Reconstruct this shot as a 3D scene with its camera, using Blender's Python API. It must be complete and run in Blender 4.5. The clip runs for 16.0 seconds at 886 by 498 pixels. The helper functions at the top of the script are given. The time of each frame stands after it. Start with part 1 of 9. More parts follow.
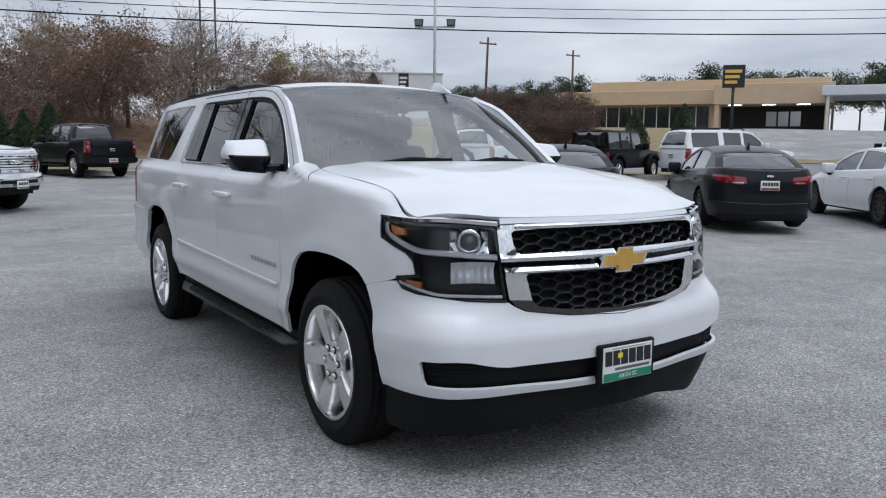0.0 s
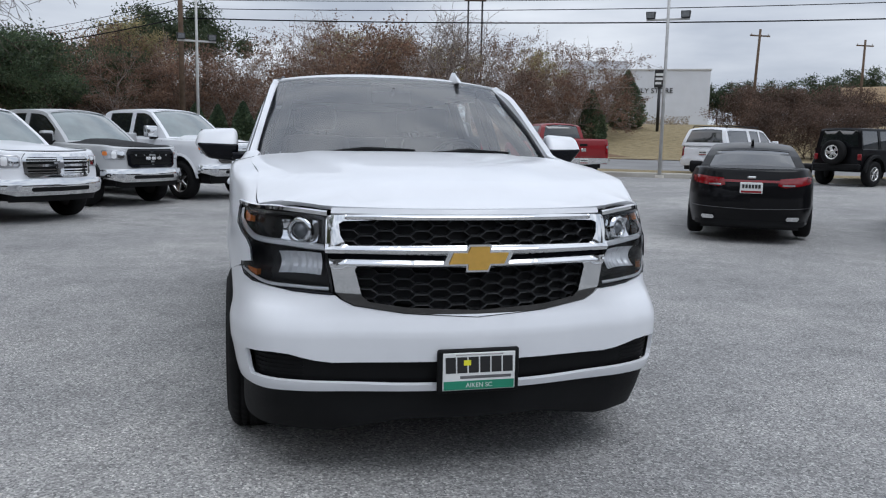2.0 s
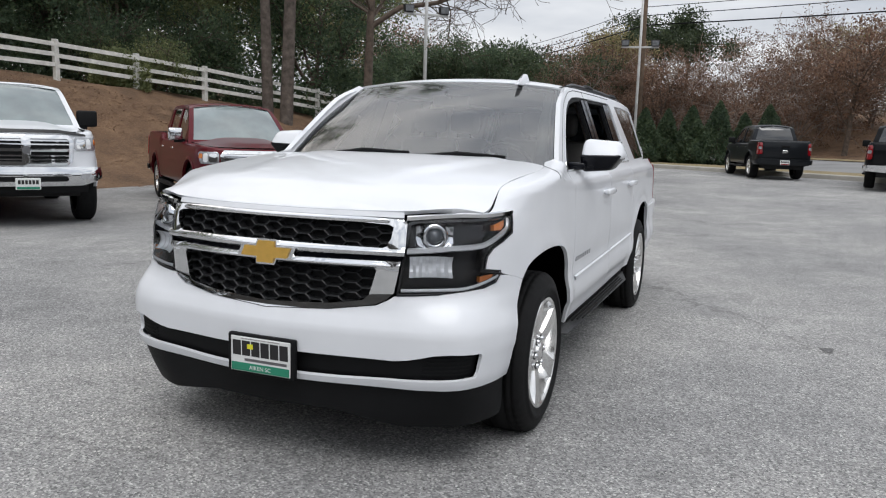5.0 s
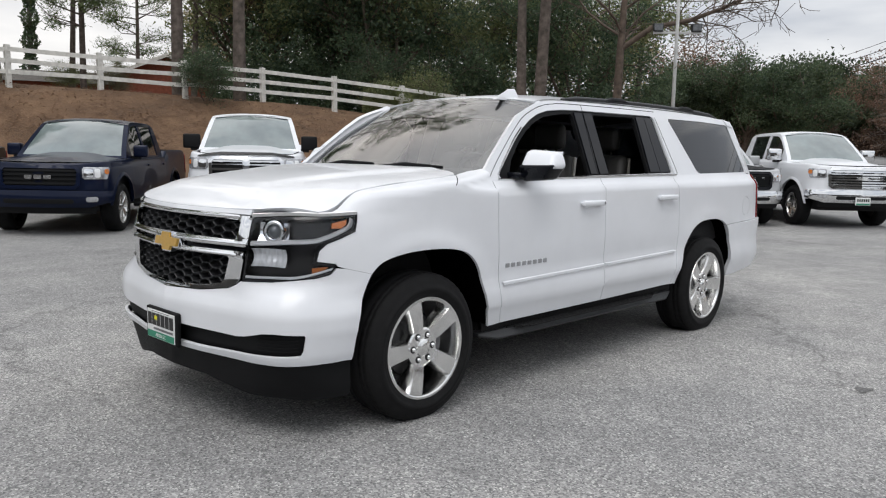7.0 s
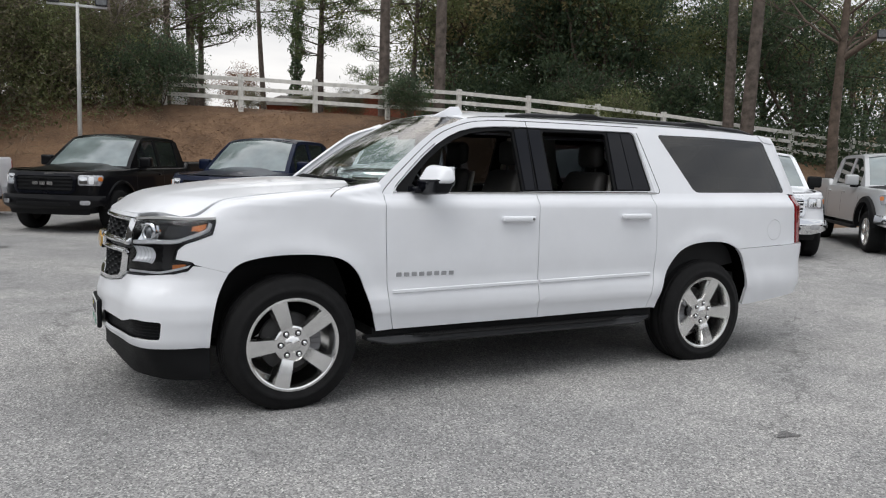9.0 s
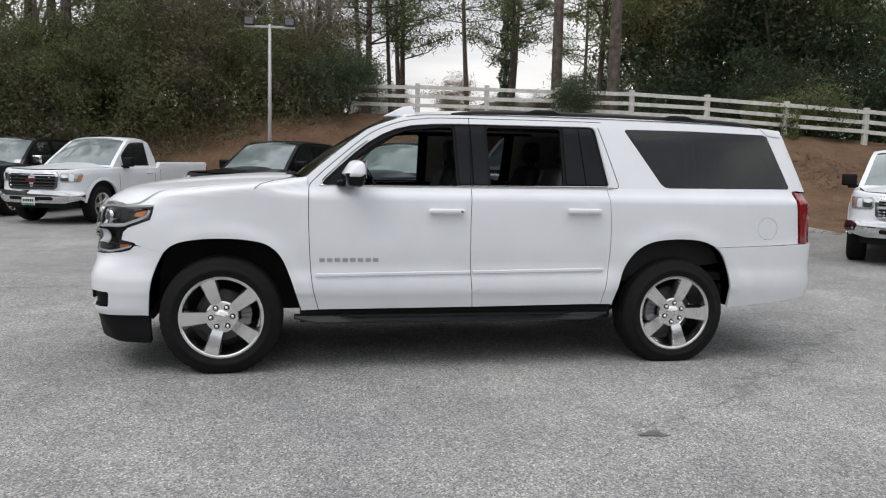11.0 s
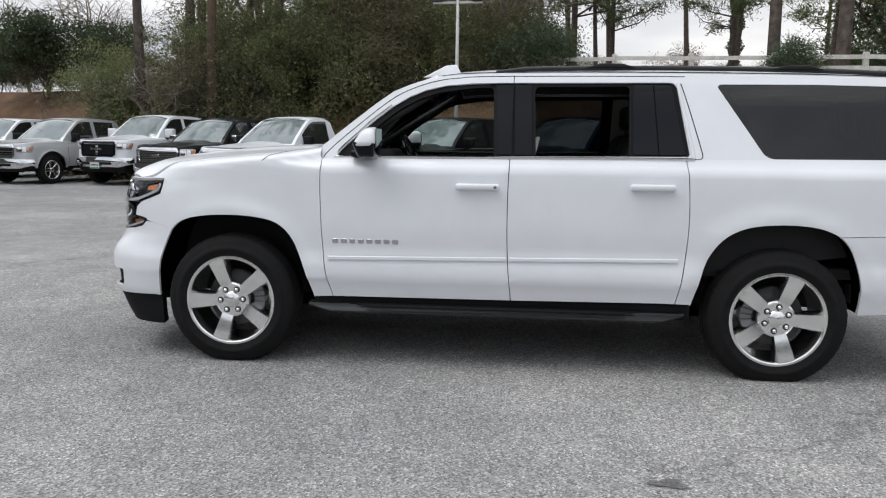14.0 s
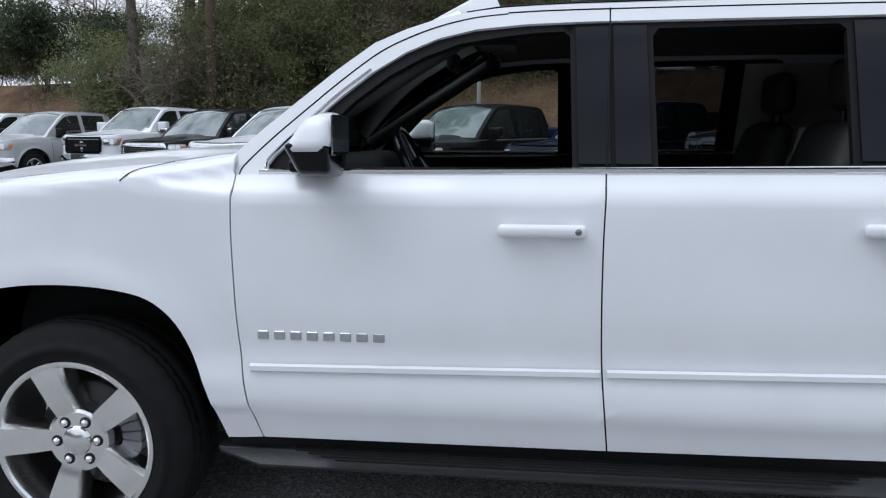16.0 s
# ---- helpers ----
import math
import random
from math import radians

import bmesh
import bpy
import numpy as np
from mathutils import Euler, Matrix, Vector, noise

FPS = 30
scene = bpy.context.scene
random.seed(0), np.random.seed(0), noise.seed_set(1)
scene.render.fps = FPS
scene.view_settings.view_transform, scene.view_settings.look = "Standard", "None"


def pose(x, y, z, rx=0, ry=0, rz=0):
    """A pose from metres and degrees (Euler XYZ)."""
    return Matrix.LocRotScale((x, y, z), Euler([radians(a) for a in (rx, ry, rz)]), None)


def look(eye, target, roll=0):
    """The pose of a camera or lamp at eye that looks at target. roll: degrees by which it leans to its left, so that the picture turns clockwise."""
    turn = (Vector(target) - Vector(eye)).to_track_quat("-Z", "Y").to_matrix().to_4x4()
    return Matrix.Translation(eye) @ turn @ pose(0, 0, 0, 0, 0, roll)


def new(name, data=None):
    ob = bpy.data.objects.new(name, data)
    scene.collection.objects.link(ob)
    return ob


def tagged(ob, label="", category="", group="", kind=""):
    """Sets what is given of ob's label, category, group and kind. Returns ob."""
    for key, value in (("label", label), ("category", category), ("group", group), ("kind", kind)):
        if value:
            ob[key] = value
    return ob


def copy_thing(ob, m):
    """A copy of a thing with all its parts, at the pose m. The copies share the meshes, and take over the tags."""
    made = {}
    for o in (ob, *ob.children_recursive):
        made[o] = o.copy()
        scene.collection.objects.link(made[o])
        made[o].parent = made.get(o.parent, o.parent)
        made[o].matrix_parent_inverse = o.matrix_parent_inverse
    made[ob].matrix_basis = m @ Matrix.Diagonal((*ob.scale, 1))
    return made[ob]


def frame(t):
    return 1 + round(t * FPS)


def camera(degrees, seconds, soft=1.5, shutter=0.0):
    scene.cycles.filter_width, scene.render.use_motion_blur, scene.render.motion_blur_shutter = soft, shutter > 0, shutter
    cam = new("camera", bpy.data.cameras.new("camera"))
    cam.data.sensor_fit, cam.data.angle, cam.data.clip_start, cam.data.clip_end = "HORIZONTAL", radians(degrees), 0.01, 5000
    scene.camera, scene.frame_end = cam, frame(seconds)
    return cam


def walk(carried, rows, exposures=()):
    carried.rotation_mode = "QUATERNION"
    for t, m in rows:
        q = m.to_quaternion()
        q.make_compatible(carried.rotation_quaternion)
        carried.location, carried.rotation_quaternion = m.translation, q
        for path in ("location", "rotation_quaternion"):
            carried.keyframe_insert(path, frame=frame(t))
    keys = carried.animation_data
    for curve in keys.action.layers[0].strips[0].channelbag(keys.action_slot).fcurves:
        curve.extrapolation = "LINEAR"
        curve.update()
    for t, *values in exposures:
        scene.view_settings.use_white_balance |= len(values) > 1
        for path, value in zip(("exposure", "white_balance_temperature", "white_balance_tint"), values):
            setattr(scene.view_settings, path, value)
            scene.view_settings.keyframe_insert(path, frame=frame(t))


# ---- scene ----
cam = camera(59.0, 16.0, soft=1.15)
PATH = [
    (0, (3.387, -2.542, 1.425), (1.724, -1.462, 1.168), 0.5),
    (0.5, (3.562, -2.166, 1.41), (1.836, -1.189, 1.153), 0.7),
    (1, (3.798, -1.746, 1.413), (2.0, -0.91, 1.155), 1.0),
    (1.5, (3.907, -1.331, 1.394), (2.038, -0.667, 1.135), 1.1),
    (2, (3.947, -0.882, 1.401), (2.021, -0.412, 1.132), 1.1),
    (2.5, (3.925, -0.437, 1.398), (1.963, -0.169, 1.115), 1.2),
    (3, (3.83, -0.004, 1.405), (1.853, 0.058, 1.113), 1.3),
    (5.3, (3.725, 2.286, 1.463), (1.936, 1.438, 1.176), 1.7),
    (5.5, (3.664, 2.523, 1.461), (1.914, 1.6, 1.176), 1.6),
    (6, (3.46, 2.998, 1.437), (1.805, 1.908, 1.167), 1.4),
    (6.5, (3.187, 3.443, 1.451), (1.642, 2.201, 1.191), 1.3),
    (7, (2.896, 3.913, 1.44), (1.467, 2.535, 1.193), 1.2),
    (7.5, (2.524, 4.298, 1.437), (1.213, 2.805, 1.205), 1.1),
    (8, (2.176, 4.759, 1.454), (0.992, 3.163, 1.232), 1.3),
    (8.5, (1.755, 5.09, 1.463), (0.7, 3.405, 1.246), 1.5),
    (10.8, (-0.255, 6.296, 1.475), (-0.699, 4.358, 1.259), 1.4),
    (11, (-0.452, 6.361, 1.449), (-0.839, 4.41, 1.233), 1.3),
    (11.5, (-0.907, 6.454, 1.449), (-1.153, 4.481, 1.232), 1.1),
    (12, (-1.338, 6.392, 1.447), (-1.453, 4.407, 1.23), 0.9),
    (12.5, (-1.724, 6.404, 1.452), (-1.73, 4.416, 1.232), 0.8),
    (13, (-1.878, 6.34, 1.451), (-1.8, 4.355, 1.218), 0.8),
    (13.5, (-1.829, 6.071, 1.44), (-1.69, 4.092, 1.187), 0.8),
    (14, (-1.761, 5.634, 1.395), (-1.579, 3.662, 1.118), 0.7),
    (14.5, (-1.704, 5.077, 1.41), (-1.495, 3.11, 1.115), 0.6),
    (15, (-1.62, 4.48, 1.415), (-1.393, 2.518, 1.107), -0.0),
    (15.5, (-1.594, 3.887, 1.42), (-1.36, 1.925, 1.111), -0.0),
    (16, (-1.519, 3.295, 1.415), (-1.282, 1.332, 1.111), -0.1),
]
# the clip's camera shifts its tint from cool to neutral and back
EXPOSURES = [(0.0, 0.32, 5950, 10), (3.0, 0.32, 5950, 10), (5.5, 0.55, 6450, 10), (12.5, 0.55, 6500, 10), (14.0, 0.55, 6400, 10), (15.0, 0.56, 6200, 10), (16.0, 0.54, 5880, 10)]
walk(cam, [(t, look(eye, target, roll)) for t, eye, target, roll in PATH], EXPOSURES)

# ---- world and light: a bright overcast afternoon ----
world = bpy.data.worlds.new("world")
scene.world = world
world.use_nodes = True
wn, wl = world.node_tree.nodes, world.node_tree.links
bg = wn["Background"]
sky = wn.new("ShaderNodeTexSky")
sky.sky_type, sky.sun_disc = "NISHITA", False
sky.sun_elevation, sky.sun_rotation = radians(38), radians(200)
sky.air_density, sky.dust_density, sky.ozone_density = 1.0, 4.0, 1.0
# a cloud deck over the whole sky: soft grey banks on a bright grey ground
wco = wn.new("ShaderNodeTexCoord")
wmap = wn.new("ShaderNodeMapping")
wmap.inputs["Scale"].default_value = (1.0, 1.0, 4.5)
wnoise = wn.new("ShaderNodeTexNoise")
wnoise.inputs["Scale"].default_value, wnoise.inputs["Detail"].default_value = 2.6, 7.0
wramp = wn.new("ShaderNodeValToRGB")
wramp.color_ramp.elements[0].position, wramp.color_ramp.elements[1].position = 0.36, 0.64
wramp.color_ramp.elements[0].color = (6.7, 7.05, 7.7, 1)
wramp.color_ramp.elements[1].color = (11.5, 11.55, 11.6, 1)
wmix = wn.new("ShaderNodeMix")
wmix.data_type, wmix.inputs[0].default_value = "RGBA", 0.88
wl.new(wco.outputs["Generated"], wmap.inputs["Vector"])
wl.new(wmap.outputs["Vector"], wnoise.inputs["Vector"])
wl.new(wnoise.outputs["Fac"], wramp.inputs["Fac"])
wl.new(sky.outputs["Color"], wmix.inputs[6])
wl.new(wramp.outputs["Color"], wmix.inputs[7])
# an overcast sky is brightest overhead
wsep, wup = wn.new("ShaderNodeSeparateXYZ"), wn.new("ShaderNodeMapRange")
wup.inputs[1].default_value, wup.inputs[2].default_value = 0.15, 1.0
wup.inputs[3].default_value, wup.inputs[4].default_value = 0.85, 1.30
wlift = wn.new("ShaderNodeMix")
wlift.data_type, wlift.blend_type, wlift.inputs[0].default_value = "RGBA", "MULTIPLY", 1.0
wl.new(wco.outputs["Generated"], wsep.inputs[0])
wl.new(wsep.outputs["Z"], wup.inputs[0])
wl.new(wmix.outputs[2], wlift.inputs[6])
wl.new(wup.outputs[0], wlift.inputs[7])
wl.new(wlift.outputs[2], bg.inputs["Color"])
bg.inputs["Strength"].default_value = 0.075

sun = new("sun", bpy.data.lights.new("sun", "SUN"))
sun.data.energy, sun.data.angle, sun.data.color = 0.9, radians(40), (1.0, 0.97, 0.93)
sun.matrix_world = look((20, 10, 40), (0, 0, 0))


# ---- small mesh tools ----
def empty(name, m=None):
    ob = new(name)
    ob.empty_display_size = 0.2
    if m is not None:
        ob.matrix_basis = m
    return ob


def part(name, bm, material, parent=None, label="", smooth=None):
    """Links a bmesh as one mesh object under its parent."""
    me = bpy.data.meshes.new(name)
    if smooth is not None:
        for f in bm.faces:
            f.smooth = smooth
    bm.to_mesh(me)
    bm.free()
    for m in material if isinstance(material, (list, tuple)) else (material,):
        me.materials.append(m)
    ob = new(name, me)
    ob.parent = parent
    return tagged(ob, label)


def mesh_part(name, verts, faces, material, parent=None, label="", smooth=False, normals=None):
    me = bpy.data.meshes.new(name)
    me.from_pydata([tuple(v) for v in verts], [], faces)
    if smooth:
        me.polygons.foreach_set("use_smooth", [True] * len(me.polygons))
    me.materials.append(material)
    if normals is not None:
        me.normals_split_custom_set_from_vertices([tuple(n) for n in normals])
    me.update()
    ob = new(name, me)
    ob.parent = parent
    return tagged(ob, label)


def box(bm, x0, x1, y0, y1, z0, z1, bevel=0.0, seg=2):
    vs = [bm.verts.new(p) for p in ((x0, y0, z0), (x1, y0, z0), (x1, y1, z0), (x0, y1, z0), (x0, y0, z1), (x1, y0, z1), (x1, y1, z1), (x0, y1, z1))]
    fs = [bm.faces.new([vs[i] for i in q]) for q in ((3, 2, 1, 0), (4, 5, 6, 7), (0, 1, 5, 4), (1, 2, 6, 5), (2, 3, 7, 6), (3, 0, 4, 7))]
    if bevel:
        es = list({e for f in fs for e in f.edges})
        bmesh.ops.bevel(bm, geom=es, offset=bevel, segments=seg, affect="EDGES", profile=0.5)
    return vs


def hexa(bm, pts, bevel=0.0, seg=2):
    """A box from eight corners: the lower four counterclockwise, then the upper four."""
    vs = [bm.verts.new(p) for p in pts]
    fs = [bm.faces.new([vs[i] for i in q]) for q in ((3, 2, 1, 0), (4, 5, 6, 7), (0, 1, 5, 4), (1, 2, 6, 5), (2, 3, 7, 6), (3, 0, 4, 7))]
    if bevel:
        bmesh.ops.bevel(bm, geom=list({e for f in fs for e in f.edges}), offset=bevel, segments=seg, affect="EDGES", profile=0.5)


def tube(bm, pts, radii, sides=8, cap=True):
    """A tapered tube along points."""
    pts = [Vector(p) for p in pts]
    if not isinstance(radii, (list, tuple)):
        radii = [radii] * len(pts)
    rings, side = [], None
    for i, p in enumerate(pts):
        d = (pts[min(i + 1, len(pts) - 1)] - pts[max(i - 1, 0)]).normalized()
        if side is None:
            side = d.orthogonal().normalized()
        side = (side - d * side.dot(d)).normalized()
        up = d.cross(side)
        rings.append([bm.verts.new(p + (side * math.cos(2 * math.pi * k / sides) + up * math.sin(2 * math.pi * k / sides)) * radii[i]) for k in range(sides)])
    for a, b in zip(rings, rings[1:]):
        for k in range(sides):
            bm.faces.new((a[k], a[(k + 1) % sides], b[(k + 1) % sides], b[k])).smooth = True
    if cap:
        bm.faces.new(rings[0][::-1])
        bm.faces.new(rings[-1])


def lathe(bm, prof, n=48, axis="y", centre=(0, 0, 0), closed=False):
    """Turns a profile of (radius, along) round an axis."""
    c, rings = Vector(centre), []
    for r, a in prof:
        ring = []
        for k in range(n):
            w = 2 * math.pi * k / n
            q = Vector((r * math.cos(w), a, r * math.sin(w))) if axis == "y" else Vector((r * math.cos(w), r * math.sin(w), a)) if axis == "z" else Vector((a, r * math.cos(w), r * math.sin(w)))
            ring.append(bm.verts.new(c + q))
        rings.append(ring)
    pairs = list(zip(rings, rings[1:])) + ([(rings[-1], rings[0])] if closed else [])
    for a, b in pairs:
        for k in range(n):
            bm.faces.new((a[k], b[k], b[(k + 1) % n], a[(k + 1) % n])).smooth = True


def prism(bm, poly, y0, y1, bevel=0.0, seg=2):
    """An (x, z) outline, counterclockwise, given a width from y0 to y1; its rims are rounded."""
    a = [bm.verts.new((x, y0, z)) for x, z in poly]
    b = [bm.verts.new((x, y1, z)) for x, z in poly]
    fa, fb = bm.faces.new(a), bm.faces.new(b[::-1])
    n = len(poly)
    for i in range(n):
        bm.faces.new((a[i], b[i], b[(i + 1) % n], a[(i + 1) % n])[::-1]).smooth = True
    if bevel:
        bmesh.ops.bevel(bm, geom=list(fa.edges) + list(fb.edges), offset=bevel, segments=seg, affect="EDGES", profile=0.6, clamp_overlap=True)
    bmesh.ops.recalc_face_normals(bm, faces=bm.faces[:])


def smooth_by_angle(ob, degrees=35):
    ob.data.polygons.foreach_set("use_smooth", [True] * len(ob.data.polygons))
    ob.data.set_sharp_from_angle(angle=radians(degrees))
    return ob


def sstep(a, b, x):
    t = min(1.0, max(0.0, (x - a) / (b - a)))
    return t * t * (3 - 2 * t)


def lerp_table(x, table):
    """Piecewise linear through (x, value) pairs with rising x."""
    xs, vs = zip(*table)
    return float(np.interp(x, xs, vs))


# ---- materials ----
def tree_of(name):
    m = bpy.data.materials.new(name)
    m.use_nodes = True
    return m, m.node_tree.nodes, m.node_tree.links, m.node_tree.nodes["Principled BSDF"]


def noise_node(n, l, scale, detail=4.0, rough=0.55, where="Object", stretch=None):
    co = n.new("ShaderNodeTexCoord")
    tex = n.new("ShaderNodeTexNoise")
    tex.inputs["Scale"].default_value, tex.inputs["Detail"].default_value, tex.inputs["Roughness"].default_value = scale, detail, rough
    if stretch:
        mp = n.new("ShaderNodeMapping")
        mp.inputs["Scale"].default_value = stretch
        l.new(co.outputs[where], mp.inputs["Vector"])
        l.new(mp.outputs["Vector"], tex.inputs["Vector"])
    else:
        l.new(co.outputs[where], tex.inputs["Vector"])
    return tex


def ramp_node(n, l, src, stops):
    r = n.new("ShaderNodeValToRGB")
    el = r.color_ramp.elements
    while len(el) < len(stops):
        el.new(0.5)
    for e, (p, c) in zip(el, stops):
        e.position, e.color = p, (*c, 1) if len(c) == 3 else c
    l.new(src, r.inputs["Fac"])
    return r


def simple(name, colour, rough=0.5, metal=0.0, coat=0.0, vary=0.12, scale=8.0, bump=0.0, bump_scale=60.0, spec=0.5, where="Object"):
    """A surface of one kind with fine variation of tone and gloss, and relief."""
    m, n, l, p = tree_of(name)
    tex = noise_node(n, l, scale, 5.0, where=where)
    lo, hi = [max(0, c * (1 - vary)) for c in colour], [min(1, c * (1 + vary)) for c in colour]
    r = ramp_node(n, l, tex.outputs["Fac"], [(0.3, lo), (0.7, hi)])
    l.new(r.outputs["Color"], p.inputs["Base Color"])
    p.inputs["Roughness"].default_value, p.inputs["Metallic"].default_value = rough, metal
    p.inputs["Coat Weight"].default_value, p.inputs["Coat Roughness"].default_value = coat, 0.03
    p.inputs["Specular IOR Level"].default_value = spec
    if bump:
        t2 = noise_node(n, l, bump_scale, 6.0, 0.6, where=where)
        b = n.new("ShaderNodeBump")
        b.inputs["Strength"].default_value, b.inputs["Distance"].default_value = bump, 0.01
        l.new(t2.outputs["Fac"], b.inputs["Height"])
        l.new(b.outputs["Normal"], p.inputs["Normal"])
    return m


def paint(name, colour, rough=0.35, metal=0.0, coat=0.6):
    dark = max(colour) < 0.1
    return simple(name, colour, rough, metal, coat=0.32 if dark else coat, vary=0.03, scale=3.0, spec=0.06 if dark else 0.25)


def glass(name, tint, alpha):
    """Tinted car glass: a thin clear-tinted sheet with mirror gloss."""
    m, n, l, p = tree_of(name)
    out = n["Material Output"]
    tr = n.new("ShaderNodeBsdfTransparent")
    tr.inputs["Color"].default_value = (*tint, 1)
    gl = n.new("ShaderNodeBsdfGlossy")
    gl.inputs["Roughness"].default_value = 0.02
    gl.inputs["Color"].default_value = (1, 1, 1, 1)
    fr = n.new("ShaderNodeFresnel")
    fr.inputs["IOR"].default_value = alpha
    mx = n.new("ShaderNodeMixShader")
    l.new(fr.outputs["Fac"], mx.inputs["Fac"])
    l.new(tr.outputs["BSDF"], mx.inputs[1])
    l.new(gl.outputs["BSDF"], mx.inputs[2])
    l.new(mx.outputs["Shader"], out.inputs["Surface"])
    n.remove(p)
    return m


def asphalt():
    """Worn light-grey asphalt: exposed chips, faint wear patches, hairline cracks."""
    m, n, l, p = tree_of("asphalt")
    chips = n.new("ShaderNodeTexVoronoi")
    chips.inputs["Scale"].default_value = 110.0
    co = n.new("ShaderNodeTexCoord")
    l.new(co.outputs["Object"], chips.inputs["Vector"])
    c1 = ramp_node(n, l, chips.outputs["Color"], [(0.0, (0.075, 0.075, 0.076)), (0.42, (0.222, 0.221, 0.220)), (0.76, (0.35, 0.347, 0.340)), (1.0, (0.66, 0.65, 0.63))])
    c1.color_ramp.interpolation = "LINEAR"
    big = noise_node(n, l, 0.35, 5.0, 0.6)
    r2 = ramp_node(n, l, big.outputs["Fac"], [(0.30, (0.76, 0.76, 0.77)), (0.47, (0.95, 0.95, 0.95)), (0.56, (1.06, 1.055, 1.045)), (0.70, (1.30, 1.285, 1.26))])
    mid = noise_node(n, l, 2.3, 6.0, 0.65)
    r3 = ramp_node(n, l, mid.outputs["Fac"], [(0.3, (0.82, 0.82, 0.82)), (0.5, (1.0, 1.0, 1.0)), (0.7, (1.16, 1.155, 1.145))])
    m1, m2 = n.new("ShaderNodeMix"), n.new("ShaderNodeMix")
    for mm, a, b in ((m1, c1, r2), (m2, None, r3)):
        mm.data_type, mm.blend_type, mm.inputs[0].default_value = "RGBA", "MULTIPLY", 1.0
        if a:
            l.new(a.outputs["Color"], mm.inputs[6])
        l.new(b.outputs["Color"], mm.inputs[7])
    l.new(m1.outputs[2], m2.inputs[6])
    warp = noise_node(n, l, 1.1, 5.0, 0.7)
    add = n.new("ShaderNodeMixRGB")
    add.blend_type, add.inputs[0].default_value = "ADD", 1.1
    l.new(co.outputs["Object"], add.inputs[1])
    l.new(warp.outputs["Color"], add.inputs[2])
    cr = n.new("ShaderNodeTexVoronoi")
    cr.feature, cr.inputs["Scale"].default_value = "DISTANCE_TO_EDGE", 0.13
    l.new(add.outputs[0], cr.inputs["Vector"])
    c3 = ramp_node(n, l, cr.outputs["Distance"], [(0.0, (0.66, 0.66, 0.66)), (0.0014, (0.8, 0.8, 0.8)), (0.0030, (1.0, 1.0, 1.0))])
    where = noise_node(n, l, 0.22, 2.0, 0.5)
    c4 = ramp_node(n, l, where.outputs["Fac"], [(0.47, (0, 0, 0)), (0.53, (1, 1, 1))])
    m3 = n.new("ShaderNodeMix")
    m3.data_type, m3.blend_type = "RGBA", "MULTIPLY"
    l.new(c4.outputs["Color"], m3.inputs[0])
    l.new(m2.outputs[2], m3.inputs[6])
    l.new(c3.outputs["Color"], m3.inputs[7])
    l.new(m3.outputs[2], p.inputs["Base Color"])
    p.inputs["Roughness"].default_value = 0.85
    b = n.new("ShaderNodeBump")
    b.inputs["Strength"].default_value, b.inputs["Distance"].default_value = 0.6, 0.004
    l.new(chips.outputs["Distance"], b.inputs["Height"])
    l.new(b.outputs["Normal"], p.inputs["Normal"])
    return m


def litter(name, a, b, c, scale=1.4):
    """Ground litter: dead grass, pine straw and leaves in three tones."""
    m, n, l, p = tree_of(name)
    t1 = noise_node(n, l, scale, 9.0, 0.7)
    t2 = noise_node(n, l, scale * 22, 5.0, 0.7)
    mx = n.new("ShaderNodeMath")
    mx.operation = "MULTIPLY_ADD"
    mx.inputs[1].default_value = 0.45
    l.new(t2.outputs["Fac"], mx.inputs[0])
    md = n.new("ShaderNodeMath")
    md.operation = "MULTIPLY"
    md.inputs[1].default_value = 0.6
    l.new(t1.outputs["Fac"], md.inputs[0])
    l.new(md.outputs[0], mx.inputs[2])
    r = ramp_node(n, l, mx.outputs[0], [(0.35, a), (0.52, b), (0.7, c)])
    l.new(r.outputs["Color"], p.inputs["Base Color"])
    p.inputs["Roughness"].default_value = 0.95
    bp = n.new("ShaderNodeBump")
    bp.inputs["Strength"].default_value, bp.inputs["Distance"].default_value = 0.8, 0.05
    l.new(t2.outputs["Fac"], bp.inputs["Height"])
    l.new(bp.outputs["Normal"], p.inputs["Normal"])
    return m


def foliage(name, a, b, c):
    """Leaves in three tones, changing from leaf to leaf."""
    m, n, l, p = tree_of(name)
    g = n.new("ShaderNodeNewGeometry")
    r = ramp_node(n, l, g.outputs["Random Per Island"], [(0.0, a), (0.5, b), (1.0, c)])
    big = noise_node(n, l, 0.55, 3.0, 0.6)
    shift = ramp_node(n, l, big.outputs["Fac"], [(0.3, (0.68, 0.72, 0.74)), (0.7, (1.28, 1.22, 1.12))])
    mul = n.new("ShaderNodeMix")
    mul.data_type, mul.blend_type, mul.inputs[0].default_value = "RGBA", "MULTIPLY", 1.0
    l.new(r.outputs["Color"], mul.inputs[6])
    l.new(shift.outputs["Color"], mul.inputs[7])
    l.new(mul.outputs[2], p.inputs["Base Color"])
    p.inputs["Roughness"].default_value = 0.65
    tr, add = n.new("ShaderNodeBsdfTranslucent"), n.new("ShaderNodeMixShader")
    l.new(mul.outputs[2], tr.inputs["Color"])
    add.inputs["Fac"].default_value = 0.5
    l.new(p.outputs["BSDF"], add.inputs[1])
    l.new(tr.outputs["BSDF"], add.inputs[2])
    l.new(add.outputs["Shader"], n["Material Output"].inputs["Surface"])
    return m


